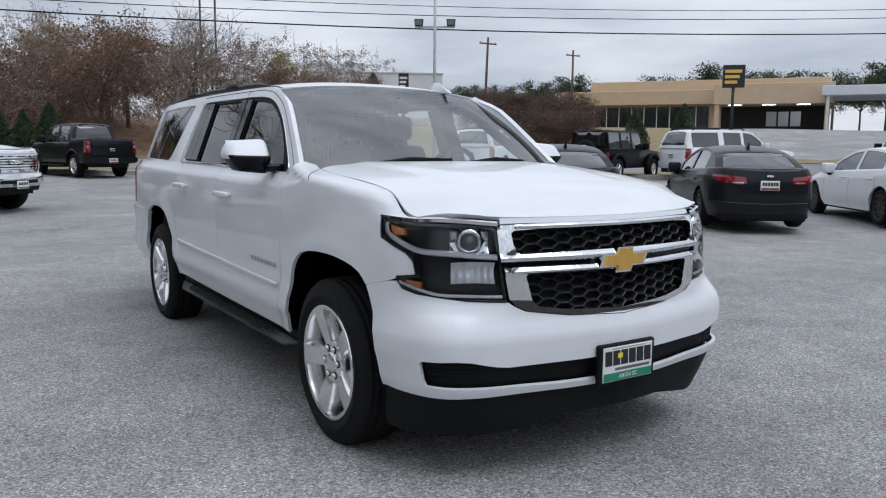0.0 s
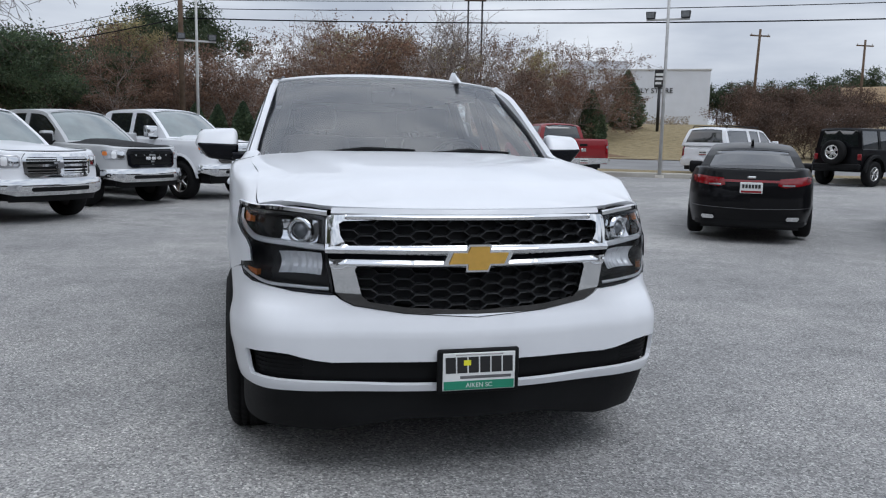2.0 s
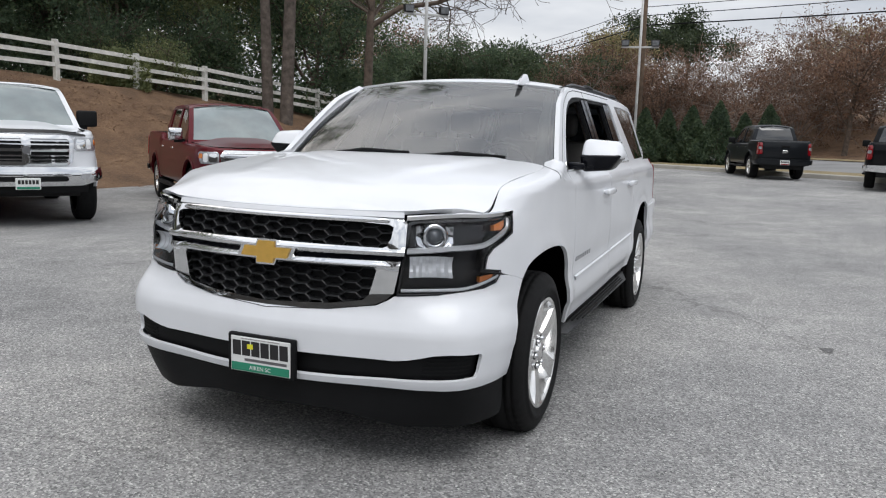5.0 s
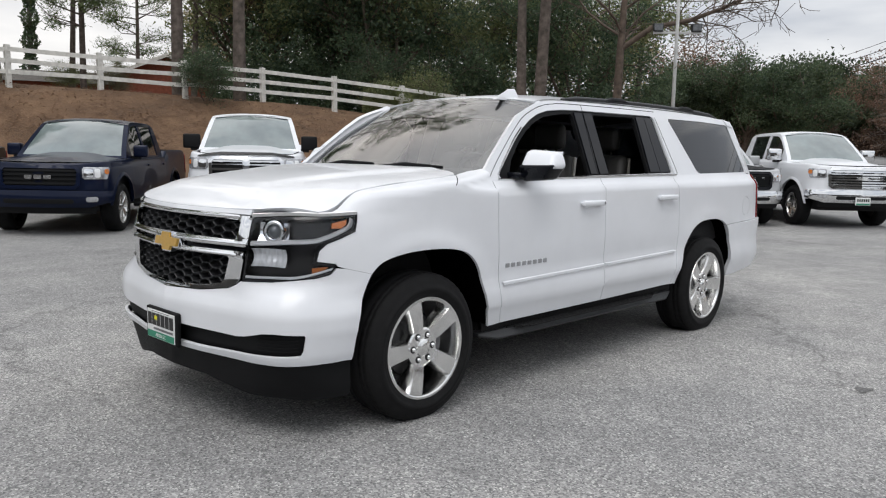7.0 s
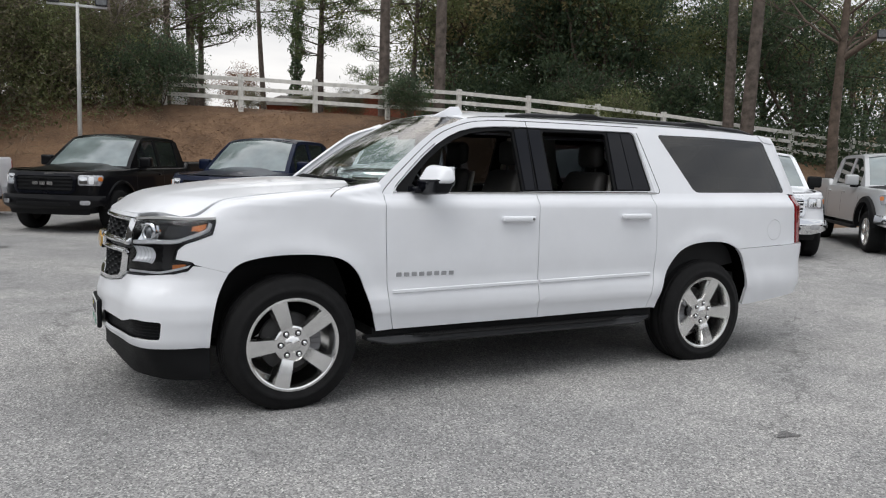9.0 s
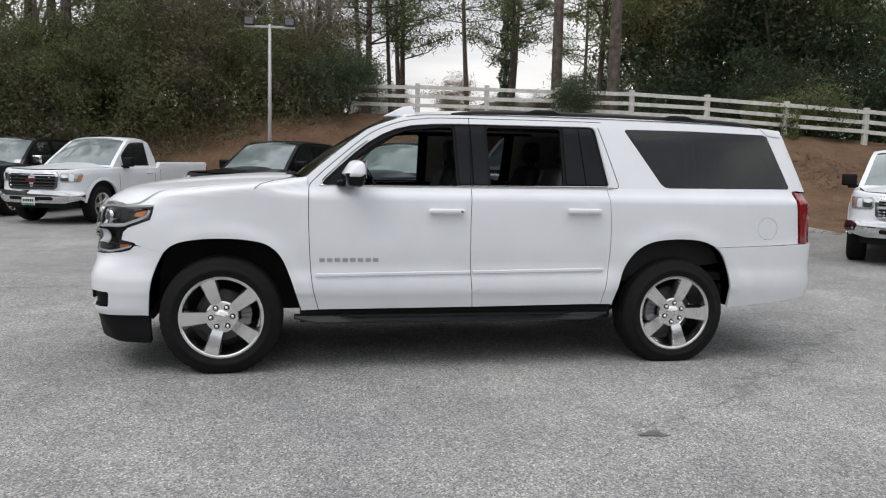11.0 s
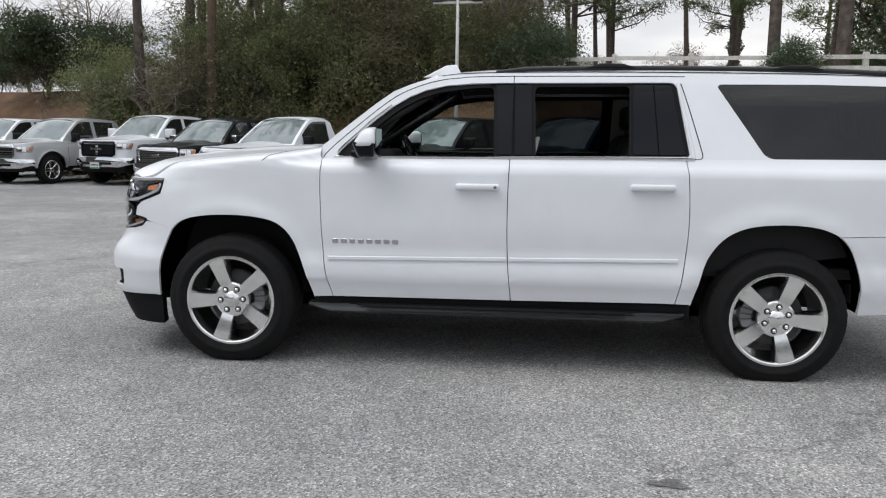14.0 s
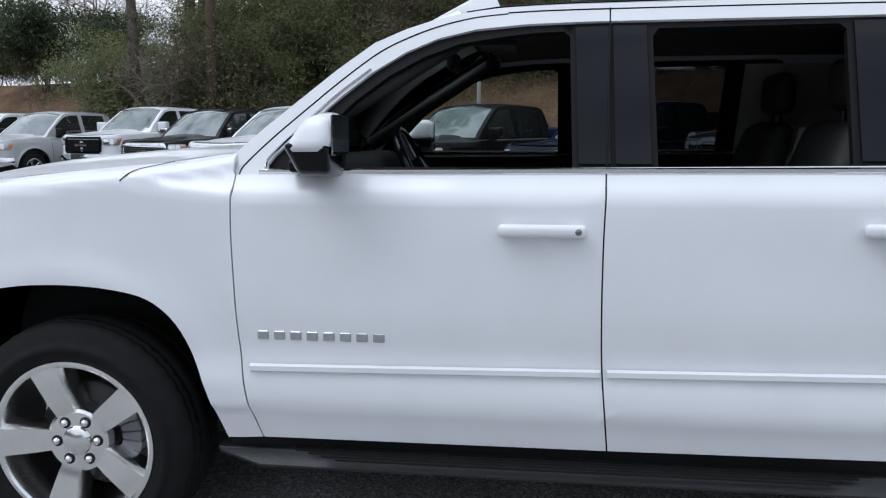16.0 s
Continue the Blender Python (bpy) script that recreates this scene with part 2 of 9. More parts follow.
M = dict(
    asphalt=asphalt(),
    straw=litter("straw_bank", (0.060, 0.036, 0.021), (0.145, 0.085, 0.048), (0.25, 0.155, 0.088), 0.9),
    grass=litter("winter_grass", (0.10, 0.085, 0.04), (0.24, 0.19, 0.10), (0.36, 0.29, 0.17), 2.0),
    road=simple("road_asphalt", (0.20, 0.20, 0.20), 0.9, vary=0.2, scale=0.5, bump=0.3),
    # tone of the added walls, dark to give chrome its dark bands
    dark_wall=simple("dark_added_wall", (0.09, 0.085, 0.08), 0.9, vary=0.25, scale=0.8, bump=0.3),
    board=simple("step_rubber", (0.016, 0.017, 0.019), 0.45, vary=0.2, scale=14, bump=0.2, bump_scale=90),
    concrete=simple("concrete", (0.42, 0.40, 0.36), 0.9, vary=0.18, scale=2.0, bump=0.3),
    white=paint("white_paint", (0.745, 0.76, 0.79), coat=0.6),
    silver=paint("silver_paint", (0.46, 0.47, 0.48), 0.35, 0.25),
    grey=paint("grey_paint", (0.016, 0.018, 0.021), 0.3, 0.3),
    black=paint("black_paint", (0.005, 0.005, 0.006)),
    navy=paint("navy_paint", (0.006, 0.010, 0.028), 0.3, 0.2),
    red=paint("red_paint", (0.21, 0.008, 0.012)),
    maroon=paint("maroon_paint", (0.095, 0.008, 0.013), 0.3, 0.1),
    plastic=simple("black_plastic", (0.006, 0.0063, 0.007), 0.6, bump=0.15, bump_scale=300, spec=0.18),
    gloss_black=simple("gloss_black", (0.005, 0.0056, 0.0085), 0.07, vary=0.05, spec=0.22),
    rubber=simple("tyre_rubber", (0.0062, 0.0062, 0.0066), 0.8, vary=0.3, scale=20, bump=0.2, bump_scale=120, spec=0.25),
    chrome=simple("chrome", (0.78, 0.79, 0.80), 0.06, 1.0, vary=0.03),
    alloy=simple("alloy", (0.84, 0.84, 0.83), 0.20, 1.0, vary=0.05, scale=12),
    dark_metal=simple("dark_metal", (0.05, 0.05, 0.052), 0.5, 0.7),
    glass=glass("clear_glass", (0.72, 0.78, 0.76), 1.55),
    privacy=glass("privacy_glass", (0.05, 0.055, 0.06), 1.55),
    lens=glass("lamp_lens", (0.92, 0.93, 0.95), 1.28),
    red_lens=simple("red_lens", (0.22, 0.004, 0.008), 0.08, coat=1.0, vary=0.15, scale=30),
    amber=simple("amber_lens", (0.66, 0.19, 0.03), 0.12, coat=1.0, vary=0.1, scale=40),
    cabin=simple("cabin_dark", (0.006, 0.006, 0.0066), 0.8, vary=0.2, bump=0.2, bump_scale=200),
    tan=simple("cabin_tan", (0.56, 0.54, 0.49), 0.75, vary=0.1, bump=0.2, bump_scale=150),
    plate=simple("plate_white", (0.72, 0.73, 0.72), 0.4, vary=0.05),
    plate_green=simple("plate_green", (0.02, 0.22, 0.13), 0.4, vary=0.08),
    ink=simple("ink_black", (0.015, 0.015, 0.016), 0.5),
    gold=simple("gold_badge", (0.75, 0.45, 0.09), 0.32, 0.55, coat=0.6, vary=0.06, scale=40),
    bark=simple("pine_bark", (0.10, 0.075, 0.058), 0.95, vary=0.45, scale=5.0, bump=1.0, bump_scale=14),
    twig=simple("bare_twig", (0.25, 0.21, 0.185), 0.95, vary=0.3, scale=3.0),
    pine_bark=simple("grey_pine_bark", (0.105, 0.085, 0.072), 0.95, vary=0.5, scale=6.0, bump=1.0, bump_scale=14),
    needle=foliage("pine_needles", (0.0591, 0.0929, 0.0405), (0.11, 0.16, 0.0675), (0.186, 0.236, 0.105)),
    leaf=foliage("oak_leaves", (0.176, 0.161, 0.081), (0.281, 0.250, 0.126), (0.421, 0.357, 0.196)),
    rust=foliage("rust_leaves", (0.116, 0.0682, 0.0495), (0.187, 0.116, 0.0825), (0.275, 0.171, 0.121)),
    pine_dark=foliage("dark_conifer_needles", (0.030, 0.047, 0.026), (0.055, 0.080, 0.042), (0.090, 0.115, 0.060)),
    olive=foliage("olive_leaves", (0.115, 0.145, 0.062), (0.180, 0.210, 0.094), (0.260, 0.275, 0.138)),
    shrub=foliage("shrub_leaves", (0.0454, 0.0745, 0.0454), (0.081, 0.124, 0.0713), (0.138, 0.186, 0.1)),
    dry=foliage("dry_seed_heads", (0.07, 0.045, 0.036), (0.12, 0.078, 0.062), (0.18, 0.12, 0.095)),
    drab=foliage("drab_leaves", (0.110, 0.112, 0.062), (0.165, 0.158, 0.092), (0.225, 0.205, 0.128)),
    brush=foliage("brush_twigs", (0.185, 0.155, 0.120), (0.255, 0.212, 0.162), (0.335, 0.280, 0.215)),
    fence=simple("white_fence_paint", (0.62, 0.61, 0.57), 0.8, vary=0.18, scale=6.0, bump=0.3),
    galv=simple("galvanised_steel", (0.50, 0.50, 0.49), 0.5, 0.15, vary=0.15, scale=3.0),
    wood=simple("pole_wood", (0.11, 0.075, 0.05), 0.9, vary=0.3, scale=4.0, bump=0.5, bump_scale=30),
    stucco=simple("tan_stucco", (0.52, 0.40, 0.27), 0.9, vary=0.06, scale=1.0, bump=0.2),
    shop_white=simple("white_block", (0.60, 0.62, 0.66), 0.9, vary=0.05, scale=0.6, bump=0.2),
    brick=simple("red_brick", (0.24, 0.075, 0.045), 0.9, vary=0.25, scale=6.0, bump=0.4),
    roof=simple("shingle_roof", (0.10, 0.09, 0.08), 0.95, vary=0.25, scale=4.0, bump=0.4),
)


# ---- the ground ----
def toward_road(x, y):
    return -0.83 * x + 0.55 * y


BANK_FOOT = ((-60, 0.0), (-34, -5.5), (-19, -9.6), (-8, -13.2), (0, -16.4), (9, -20.0), (24, -25.5), (60, -38))


def bank_z(x, y):
    """The straw-covered bank behind the row of trucks, and the level ground above it."""
    d = (lerp_table(x, BANK_FOOT) - y) * 0.93
    top = lerp_table(x, ((-70, 1.0), (-40, 1.2), (-28, 1.6), (-22, 2.3), (-13, 2.95), (0, 3.3), (20, 3.5)))
    return top * sstep(0, 6.5, d) + 0.05 * max(0, min(d, 60) - 6.5)


def ground_z(x, y):
    """Level round the big car, rising gently to the road and steeply beyond it."""
    x, y = max(-150, min(60, x)), max(-70, min(130, y))
    u = toward_road(x, y)
    z = 0.28 * sstep(8, 26, u) + 0.35 * sstep(30, 46, u) + 3.0 * sstep(46, 78, u) + 2.2 * sstep(46, 62, u) * sstep(20, 5, y)
    return z + bank_z(x, y)


def sheet(name, us, ws, place, material):
    verts = [place(u, w) for u in us for w in ws]
    k = len(ws)
    faces = [(i * k + j, (i + 1) * k + j, (i + 1) * k + j + 1, i * k + j + 1) for i in range(len(us) - 1) for j in range(k - 1)]
    ob = mesh_part(name, verts, faces, material, smooth=True)
    return ob


def ground():
    xs = sorted(set([float(v) for v in np.arange(-100, 40.1, 1.6)] + [-900, -400, -200, -150, -120, 60, 100, 200, 400, 900]))
    ys = sorted(set([float(v) for v in np.arange(-60, 70.1, 1.6)] + [-900, -400, -200, -110, -80, 90, 110, 130, 200, 400, 900]))
    ob = sheet("ground", xs, ys, lambda x, y: (x, y, ground_z(x, y)), M["asphalt"])
    for k in ("straw", "grass"):
        ob.data.materials.append(M[k])
    for f in ob.data.polygons:
        c, u = f.center, toward_road(f.center.x, f.center.y)
        if c.y < lerp_table(c.x, BANK_FOOT):
            f.material_index = 1
        elif u > 44.5:
            f.material_index = 1 if c.y < 24 else 2
            if u > 51 and math.atan2(c.y + 2.5, c.x - 3.4) < radians(128.5):
                f.material_index = 0
        elif c.x > 30 or c.y > 90:
            f.material_index = 2
    flip = ob.data.polygons[0].normal.z < 0
    if flip:
        ob.data.flip_normals()
    return tagged(ob, "worn grey asphalt lot with a straw bank behind", "ground", kind="structure")


def strip(name, u0, u1, lift, material, label, category, w0=-70, w1=120, du=1.0):
    """A band along the road's direction, laid a little over the ground."""
    def place(u, w):
        x, y = -0.83 * u + 0.55 * w * 1.0, 0.55 * u + 0.83 * w
        return (x, y, ground_z(x, y) + lift)
    ob = sheet(name, [float(v) for v in np.arange(u0, u1 + 0.01, du)], [float(v) for v in np.arange(w0, w1 + 0.01, 1.0)], place, material)
    if ob.data.polygons[0].normal.z < 0:
        ob.data.flip_normals()
    return tagged(ob, label, category, kind="structure")


ground()
strip("road", 30.0, 43.0, 0.05, M["road"], "pale worn two-lane road beyond the verge", "road")
strip("verge", 26.2, 30.0, 0.16, M["grass"], "strip of dry winter grass beside the road", "verge", du=0.95)
strip("far_verge", 43.0, 46.0, 0.10, M["grass"], "dry grass along the far roadside", "verge")


def kerb(u, w0, w1):
    bm = bmesh.new()
    rows = []
    for w in np.arange(w0, w1 + 0.1, 1.5):
        row = []
        for du, dz in ((-0.16, -0.1), (-0.15, 0.15), (-0.12, 0.18), (0.12, 0.18), (0.15, 0.10)):
            x, y = -0.83 * (u + du) + 0.55 * w, 0.55 * (u + du) + 0.83 * w
            row.append(bm.verts.new((x, y, ground_z(x, y) + dz)))
        rows.append(row)
    for a, b in zip(rows, rows[1:]):
        for k in range(4):
            bm.faces.new((a[k], a[k + 1], b[k + 1], b[k]))
    bmesh.ops.recalc_face_normals(bm, faces=bm.faces[:])
    tagged(part("kerb", bm, M["concrete"]), "grey concrete kerb at the lot's edge", "kerb", kind="structure")


kerb(26.1, -60, 110)


# dark oil patches and cracks on the asphalt
def stain(x, y, r, seed, mat, label):
    rng = random.Random(seed)
    n = 44
    verts = [(x, y, ground_z(x, y) + 0.004)]
    for k in range(n):
        a = 2 * math.pi * k / n
        q = r * (0.75 + 0.35 * rng.random()) * (1 + 0.25 * math.sin(3 * a + seed))
        px, py = x + q * 1.5 * math.cos(a), y + q * math.sin(a)
        verts.append((px, py, ground_z(px, py) + 0.004))
    tagged(mesh_part("oil_stain", verts, [(0, k + 1, (k + 1) % n + 1) for k in range(n)], mat), label, "stain", "stains on the asphalt", kind="structure")


M["stain"] = simple("oil_stain", (0.12, 0.118, 0.116), 0.75, vary=0.6, scale=60, bump=0.5, bump_scale=90)
stain(-2.42, 2.50, 0.05, 1, M["stain"], "small dark oil stain on asphalt")
stain(-3.9, 3.2, 0.06, 2, M["stain"], "small dark oil stain on asphalt")
stain(2.2, -8.3, 0.35, 3, M["stain"], "dark worn patch on asphalt")


# ---- fences, poles, wires, buildings ----
def along(points, step):
    """Places every step metres along a line of points."""
    out, rest = [], 0.0
    for a, b in zip(points, points[1:]):
        a, b = Vector(a), Vector(b)
        d, n = (b - a).length, (b - a).normalized()
        t = rest
        while t <= d:
            out.append(a + n * t)
            t += step
        rest = t - d
    return out


def board_fence(points, label):
    root = tagged(empty("board_fence"), label, "fence")
    posts = along([(x, y) for x, y in points], 2.44)
    tops = []
    rng = random.Random(5)
    for p in posts:
        z = ground_z(p.x, p.y)
        lean = rng.uniform(-0.03, 0.03)
        bm = bmesh.new()
        hexa(bm, [(-0.075, -0.075, -0.2), (0.075, -0.075, -0.2), (0.075, 0.075, -0.2), (-0.075, 0.075, -0.2), (-0.075 + lean, -0.075, 1.08), (0.075 + lean, -0.075, 1.08), (0.075 + lean, 0.075, 1.08), (-0.075 + lean, 0.075, 1.08)], 0.012, 1)
        ob = part("post", bm, M["fence"], root)
        ob.location = (p.x, p.y, z)
        tops.append(Vector((p.x, p.y, z)))
    for a, b in zip(tops, tops[1:]):
        d = b - a
        n = Vector((-d.y, d.x, 0)).normalized() * 0.06
        if n.y < 0:
            n = -n
        for h in (0.32, 0.62, 0.94):
            s0, s1 = rng.uniform(-0.02, 0.02), rng.uniform(-0.02, 0.02)
            bm = bmesh.new()
            up, th = Vector((0, 0, 0.062)), n.normalized() * 0.018
            p, q = a + n + Vector((0, 0, h + s0)), b + n + Vector((0, 0, h + s1))
            hexa(bm, [p - up - th, q - up - th, q - up + th, p - up + th, p + up - th, q + up - th, q + up + th, p + up + th])
            bmesh.ops.recalc_face_normals(bm, faces=bm.faces[:])
            part("rail", bm, M["fence"], root)
    return root


board_fence([(-2.6, -22.0), (-8, -20.0), (-14.2, -17.6), (-22, -14.6), (-30, -11.8)], "weathered white three-rail board fence on the bank")


def lot_lamp(x, y, h, arm, label, lamps=2, turn=0):
    """A slim steel pole with a cross arm and two floodlights."""
    z = ground_z(x, y)
    root = tagged(empty("lot_lamp", pose(x, y, z, 0, 0, turn)), label, "lamp post", "lamp posts of the lot")
    bm = bmesh.new()
    tube(bm, [(0, 0, -0.1), (0, 0, h * 0.5), (0, 0, h)], [0.068, 0.056, 0.045], 12)
    part("pole", bm, M["galv"], root)
    bm = bmesh.new()
    lathe(bm, [(0.0, 0.10), (0.16, 0.10), (0.18, -0.2)], 16, "z")
    part("footing", bm, M["concrete"], root)
    bm = bmesh.new()
    box(bm, -0.035, 0.035, -0.75, 0.75, arm - 0.035, arm + 0.035, 0.01)
    part("cross_arm", bm, M["galv"], root)
    for s in (1, -1):
        bm = bmesh.new()
        hexa(bm, [(-0.08, s * 0.60 - 0.15, arm + 0.05), (0.08, s * 0.60 - 0.15, arm + 0.02), (0.08, s * 0.60 + 0.15, arm + 0.02), (-0.08, s * 0.60 + 0.15, arm + 0.05), (-0.12, s * 0.60 - 0.17, arm + 0.30), (0.10, s * 0.60 - 0.17, arm + 0.28), (0.10, s * 0.60 + 0.17, arm + 0.28), (-0.12, s * 0.60 + 0.17, arm + 0.30)], 0.02)
        fl = part("floodlight", bm, M["dark_metal"], root)
        bm = bmesh.new()
        box(bm, 0.095, 0.112, s * 0.60 - 0.13, s * 0.60 + 0.13, arm + 0.06, arm + 0.25)
        part("floodlight_glass", bm, M["flood_glass"], fl)
    return root


M["flood_glass"] = simple("floodlight_glass", (0.10, 0.105, 0.11), 0.15, coat=0.6, vary=0.3, scale=10.0)
M["lamp"] = simple("lamp_glass", (0.45, 0.46, 0.48), 0.10, 0.5, coat=1.0, vary=0.35, scale=14.0)
lot_lamp(-22.0, 13.5, 8.6, 5.6, "slim grey steel lamp post with two floodlights", turn=-35)
lot_lamp(-29.8, -3.0, 8.0, 5.0, "grey steel lamp post with dark floodlights", turn=10)
lot_lamp(-20.6, -8.6, 9.0, 5.3, "grey steel lamp post before the bank", turn=40)
lot_lamp(0.12, -18.6, 4.80, 4.72, "pale steel lamp post on the bank", turn=85)


def utility_pole(x, y, h, label, lean=0.0, arms=1):
    z = ground_z(x, y)
    root = tagged(empty("utility_pole", pose(x, y, z)), label, "utility pole", "utility poles")
    bm = bmesh.new()
    tube(bm, [(0, 0, -0.3), (lean * 0.5, 0, h * 0.5), (lean, 0, h)], [0.17, 0.14, 0.11], 12)
    part("pole", bm, M["wood"], root)
    for k in range(arms):
        bm = bmesh.new()
        box(bm, lean - 0.06, lean + 0.06, -1.1, 1.1, h - 0.7 - k * 0.9, h - 0.56 - k * 0.9, 0.01)
        arm = part("cross_arm", bm, M["wood"], root)
        for s in (-0.95, 0.95):
            bm = bmesh.new()
            lathe(bm, [(0.0, 0.2), (0.05, 0.18), (0.06, 0.05), (0.02, 0.0)], 8, "z", (lean, s, h - 0.56 - k * 0.9))
            part("insulator", bm, M["galv"], arm)
    return root


utility_pole(-41, -4.5, 12.0, "tall wooden utility pole at the roadside")
utility_pole(8.5, -20.2, 12.0, "leaning wooden utility pole in the woods", lean=-0.25, arms=0)
utility_pole(-65.5, 47.3, 9.3, "distant leaning wooden utility pole with a cross arm", lean=0.5)
utility_pole(-70.8, 64.5, 9.8, "distant wooden utility pole with a cross arm")
utility_pole(-18, 58, 12.0, "wooden utility pole by the road")


def wire(a, b, sag, r=0.018):
    bm = bmesh.new()
    a, b = Vector(a), Vector(b)
    tube(bm, [a.lerp(b, t) - Vector((0, 0, sag * 4 * t * (1 - t))) for t in np.linspace(0, 1, 17)], r, 5, False)
    tagged(part("overhead_wire", bm, M["plastic"]), "black overhead wire strung between poles", "wire", "overhead wires")


for za, zb, r in ((7.7, 9.2, 0.035), (8.2, 10.2, 0.022), (8.65, 10.7, 0.018)):
    wire((-41, -4.5, za), (-18, 58, zb), 0.8, r)
    wire((-41, -4.5, za), (-84, -34, za + 1.6), 0.7, r)


def tan_building():
    """A flat-roofed tan showroom with a deep fascia, a dark window front and an open drive-through bay."""
    z = 3.3
    root = tagged(empty("showroom", pose(-61.3, 75.1, z, 0, 0, 33)), "tan flat-roofed showroom with dark window front", "building")
    # local: x along the front, -y towards the lot
    bm = bmesh.new()
    box(bm, -15, 13, 0.0, 14, -1.0, 3.6)
    part("wall", bm, M["stucco"], root)
    bm = bmesh.new()
    box(bm, -16.5, 3.0, -1.6, 15, 3.5, 5.2, 0.05)
    part("fascia", bm, M["stucco"], root)
    bm = bmesh.new()
    box(bm, 3.0, 15.5, -4.2, 15, 3.3, 5.6, 0.05)
    part("canopy", bm, M["stucco"], root)
    bm = bmesh.new()
    box(bm, -13, 15.3, 3.0, 15, 5.2, 6.7, 0.05)
    part("upper_parapet", bm, M["stucco"], root)
    for k in range(10):
        bm = bmesh.new()
        x = -13.2 + k * 1.55
        box(bm, x, x + 1.42, -0.06, 0.05, 0.4, 3.3)
        pn = part("window", bm, M["dark_glass_far"], root)
        bm = bmesh.new()
        box(bm, x - 0.09, x + 0.02, -0.14, 0.0, 0.1, 3.4)
        part("mullion", bm, M["fence"], pn)
    # a near-black sheet stands in for the shade inside the open bay
    bm = bmesh.new()
    box(bm, 3.6, 15.2, -0.08, 0.02, -0.5, 3.2)
    part("bay_shade_sheet", bm, M["cabin"], root)
    for k in range(3):
        bm = bmesh.new()
        box(bm, 8.6 + k * 1.3, 9.7 + k * 1.3, -0.14, -0.06, 0.9, 2.6, 0.02)
        part("bay_window", bm, M["lamp"], root)
    for x in (3.4, 14.9):
        bm = bmesh.new()
        box(bm, x - 0.25, x + 0.25, -4.0, -3.5, -1.0, 3.4)
        part("column", bm, M["stucco"], root)
    for k in range(3):
        bm = bmesh.new()
        box(bm, 4.6 + k * 3.6, 6.0 + k * 3.6, -3.2, -2.8, 3.22, 3.295)
        part("canopy_light", bm, M["tube"], root)


M["dark_glass_far"] = simple("shop_glass", (0.02, 0.022, 0.025), 0.08, coat=1.0, vary=0.4, scale=0.6)
M["tube"], _n, _l, _p = tree_of("light_tube")
_p.inputs["Emission Color"].default_value, _p.inputs["Emission Strength"].default_value = (1, 0.98, 0.92, 1), 3.0
tan_building()


def white_canopy():
    """A flat white canopy on posts at the end of the showroom."""
    root = tagged(empty("canopy", pose(-40.5, 84.5, 3.3, 0, 0, 28)), "flat white metal canopy on slim posts", "canopy")
    bm = bmesh.new()
    box(bm, -8, 9, -5, 6, 3.9, 4.9, 0.06)
    part("roof", bm, M["shop_white"], root)
    for x in (-7.4, -1.5, 4.0, 8.4):
        for y in (-4.6, 5.4):
            bm = bmesh.new()
            box(bm, x - 0.14, x + 0.14, y - 0.14, y + 0.14, -1.0, 3.95, 0.02)
            part("post", bm, M["fence"], root)


white_canopy()


def white_store():
    z = ground_z(-96.8, 51.5)
    root = tagged(empty("store_building", pose(-96.8, 51.5, z, 0, 0, 62)), "white windowless store building with dark lettering", "building")
    bm = bmesh.new()
    box(bm, -11, 9, 0, 20, -1.0, 8.2, 0.05)
    part("wall", bm, M["shop_white"], root)
    bm = bmesh.new()
    box(bm, -11, -2, 1.0, 20, 8.2, 9.6, 0.05)
    part("upper_wall", bm, M["shop_white"], root)
    bm = bmesh.new()
    box(bm, -11.1, 9.1, -0.1, 20.1, 8.15, 8.35)
    part("coping", bm, M["galv"], root)
    cu = bpy.data.curves.new("lettering", "FONT")
    cu.body, cu.size, cu.extrude, cu.align_x = "FAMILY STORE", 0.98, 0.03, "CENTER"
    tmp = new("lettering_source", cu)
    dg = bpy.context.evaluated_depsgraph_get()
    me = bpy.data.meshes.new_from_object(tmp.evaluated_get(dg))
    bpy.data.objects.remove(tmp)
    ob = new("lettering", me)
    me.materials.clear()
    me.materials.append(M["ink"])
    ob.parent, ob.matrix_basis = root, pose(1.0, -0.05, 5.1, 90, 0, 0)


white_store()


def pole_sign(x, y, h, w, ht, turn, label, posts=(0.0,), mat="ink", bars=True, face=None):
    z = ground_z(x, y)
    root = tagged(empty("pole_sign", pose(x, y, z, 0, 0, turn)), label, "sign")
    for p in posts:
        bm = bmesh.new()
        tube(bm, [(p, 0, -0.3), (p, 0, h - ht * (0.5 if len(posts) == 1 else 0))], 0.13, 10)
        part("post", bm, M["dark_metal"], root)
    bm = bmesh.new()
    box(bm, -w / 2, w / 2, -0.22, 0.22, h - ht, h, 0.04)
    panel_ob = part("sign_box", bm, M[mat], root)
    if bars:
        for k in range(3):
            bm = bmesh.new()
            zz = h - ht * (0.28 + 0.24 * k)
            box(bm, -w * 0.4, w * (0.36 - 0.1 * k), -0.235, -0.222, zz - ht * 0.07, zz + ht * 0.07)
            part("lettering_bar", bm, M[face or "gold"], panel_ob)


pole_sign(-40.5, 55.5, 6.2, 1.8, 1.9, 40, "black roadside sign box with gold lettering bars on a pole")
pole_sign(-58, 33, 5.2, 0.9, 1.5, 60, "dark small sign box on a slim pole", face="plate")
pole_sign(-102.5, 29, 18.4, 3.0, 1.4, 75, "rusty tall two-post roadside sign frame", posts=(-0.95, 0.95), mat="wood", bars=False)


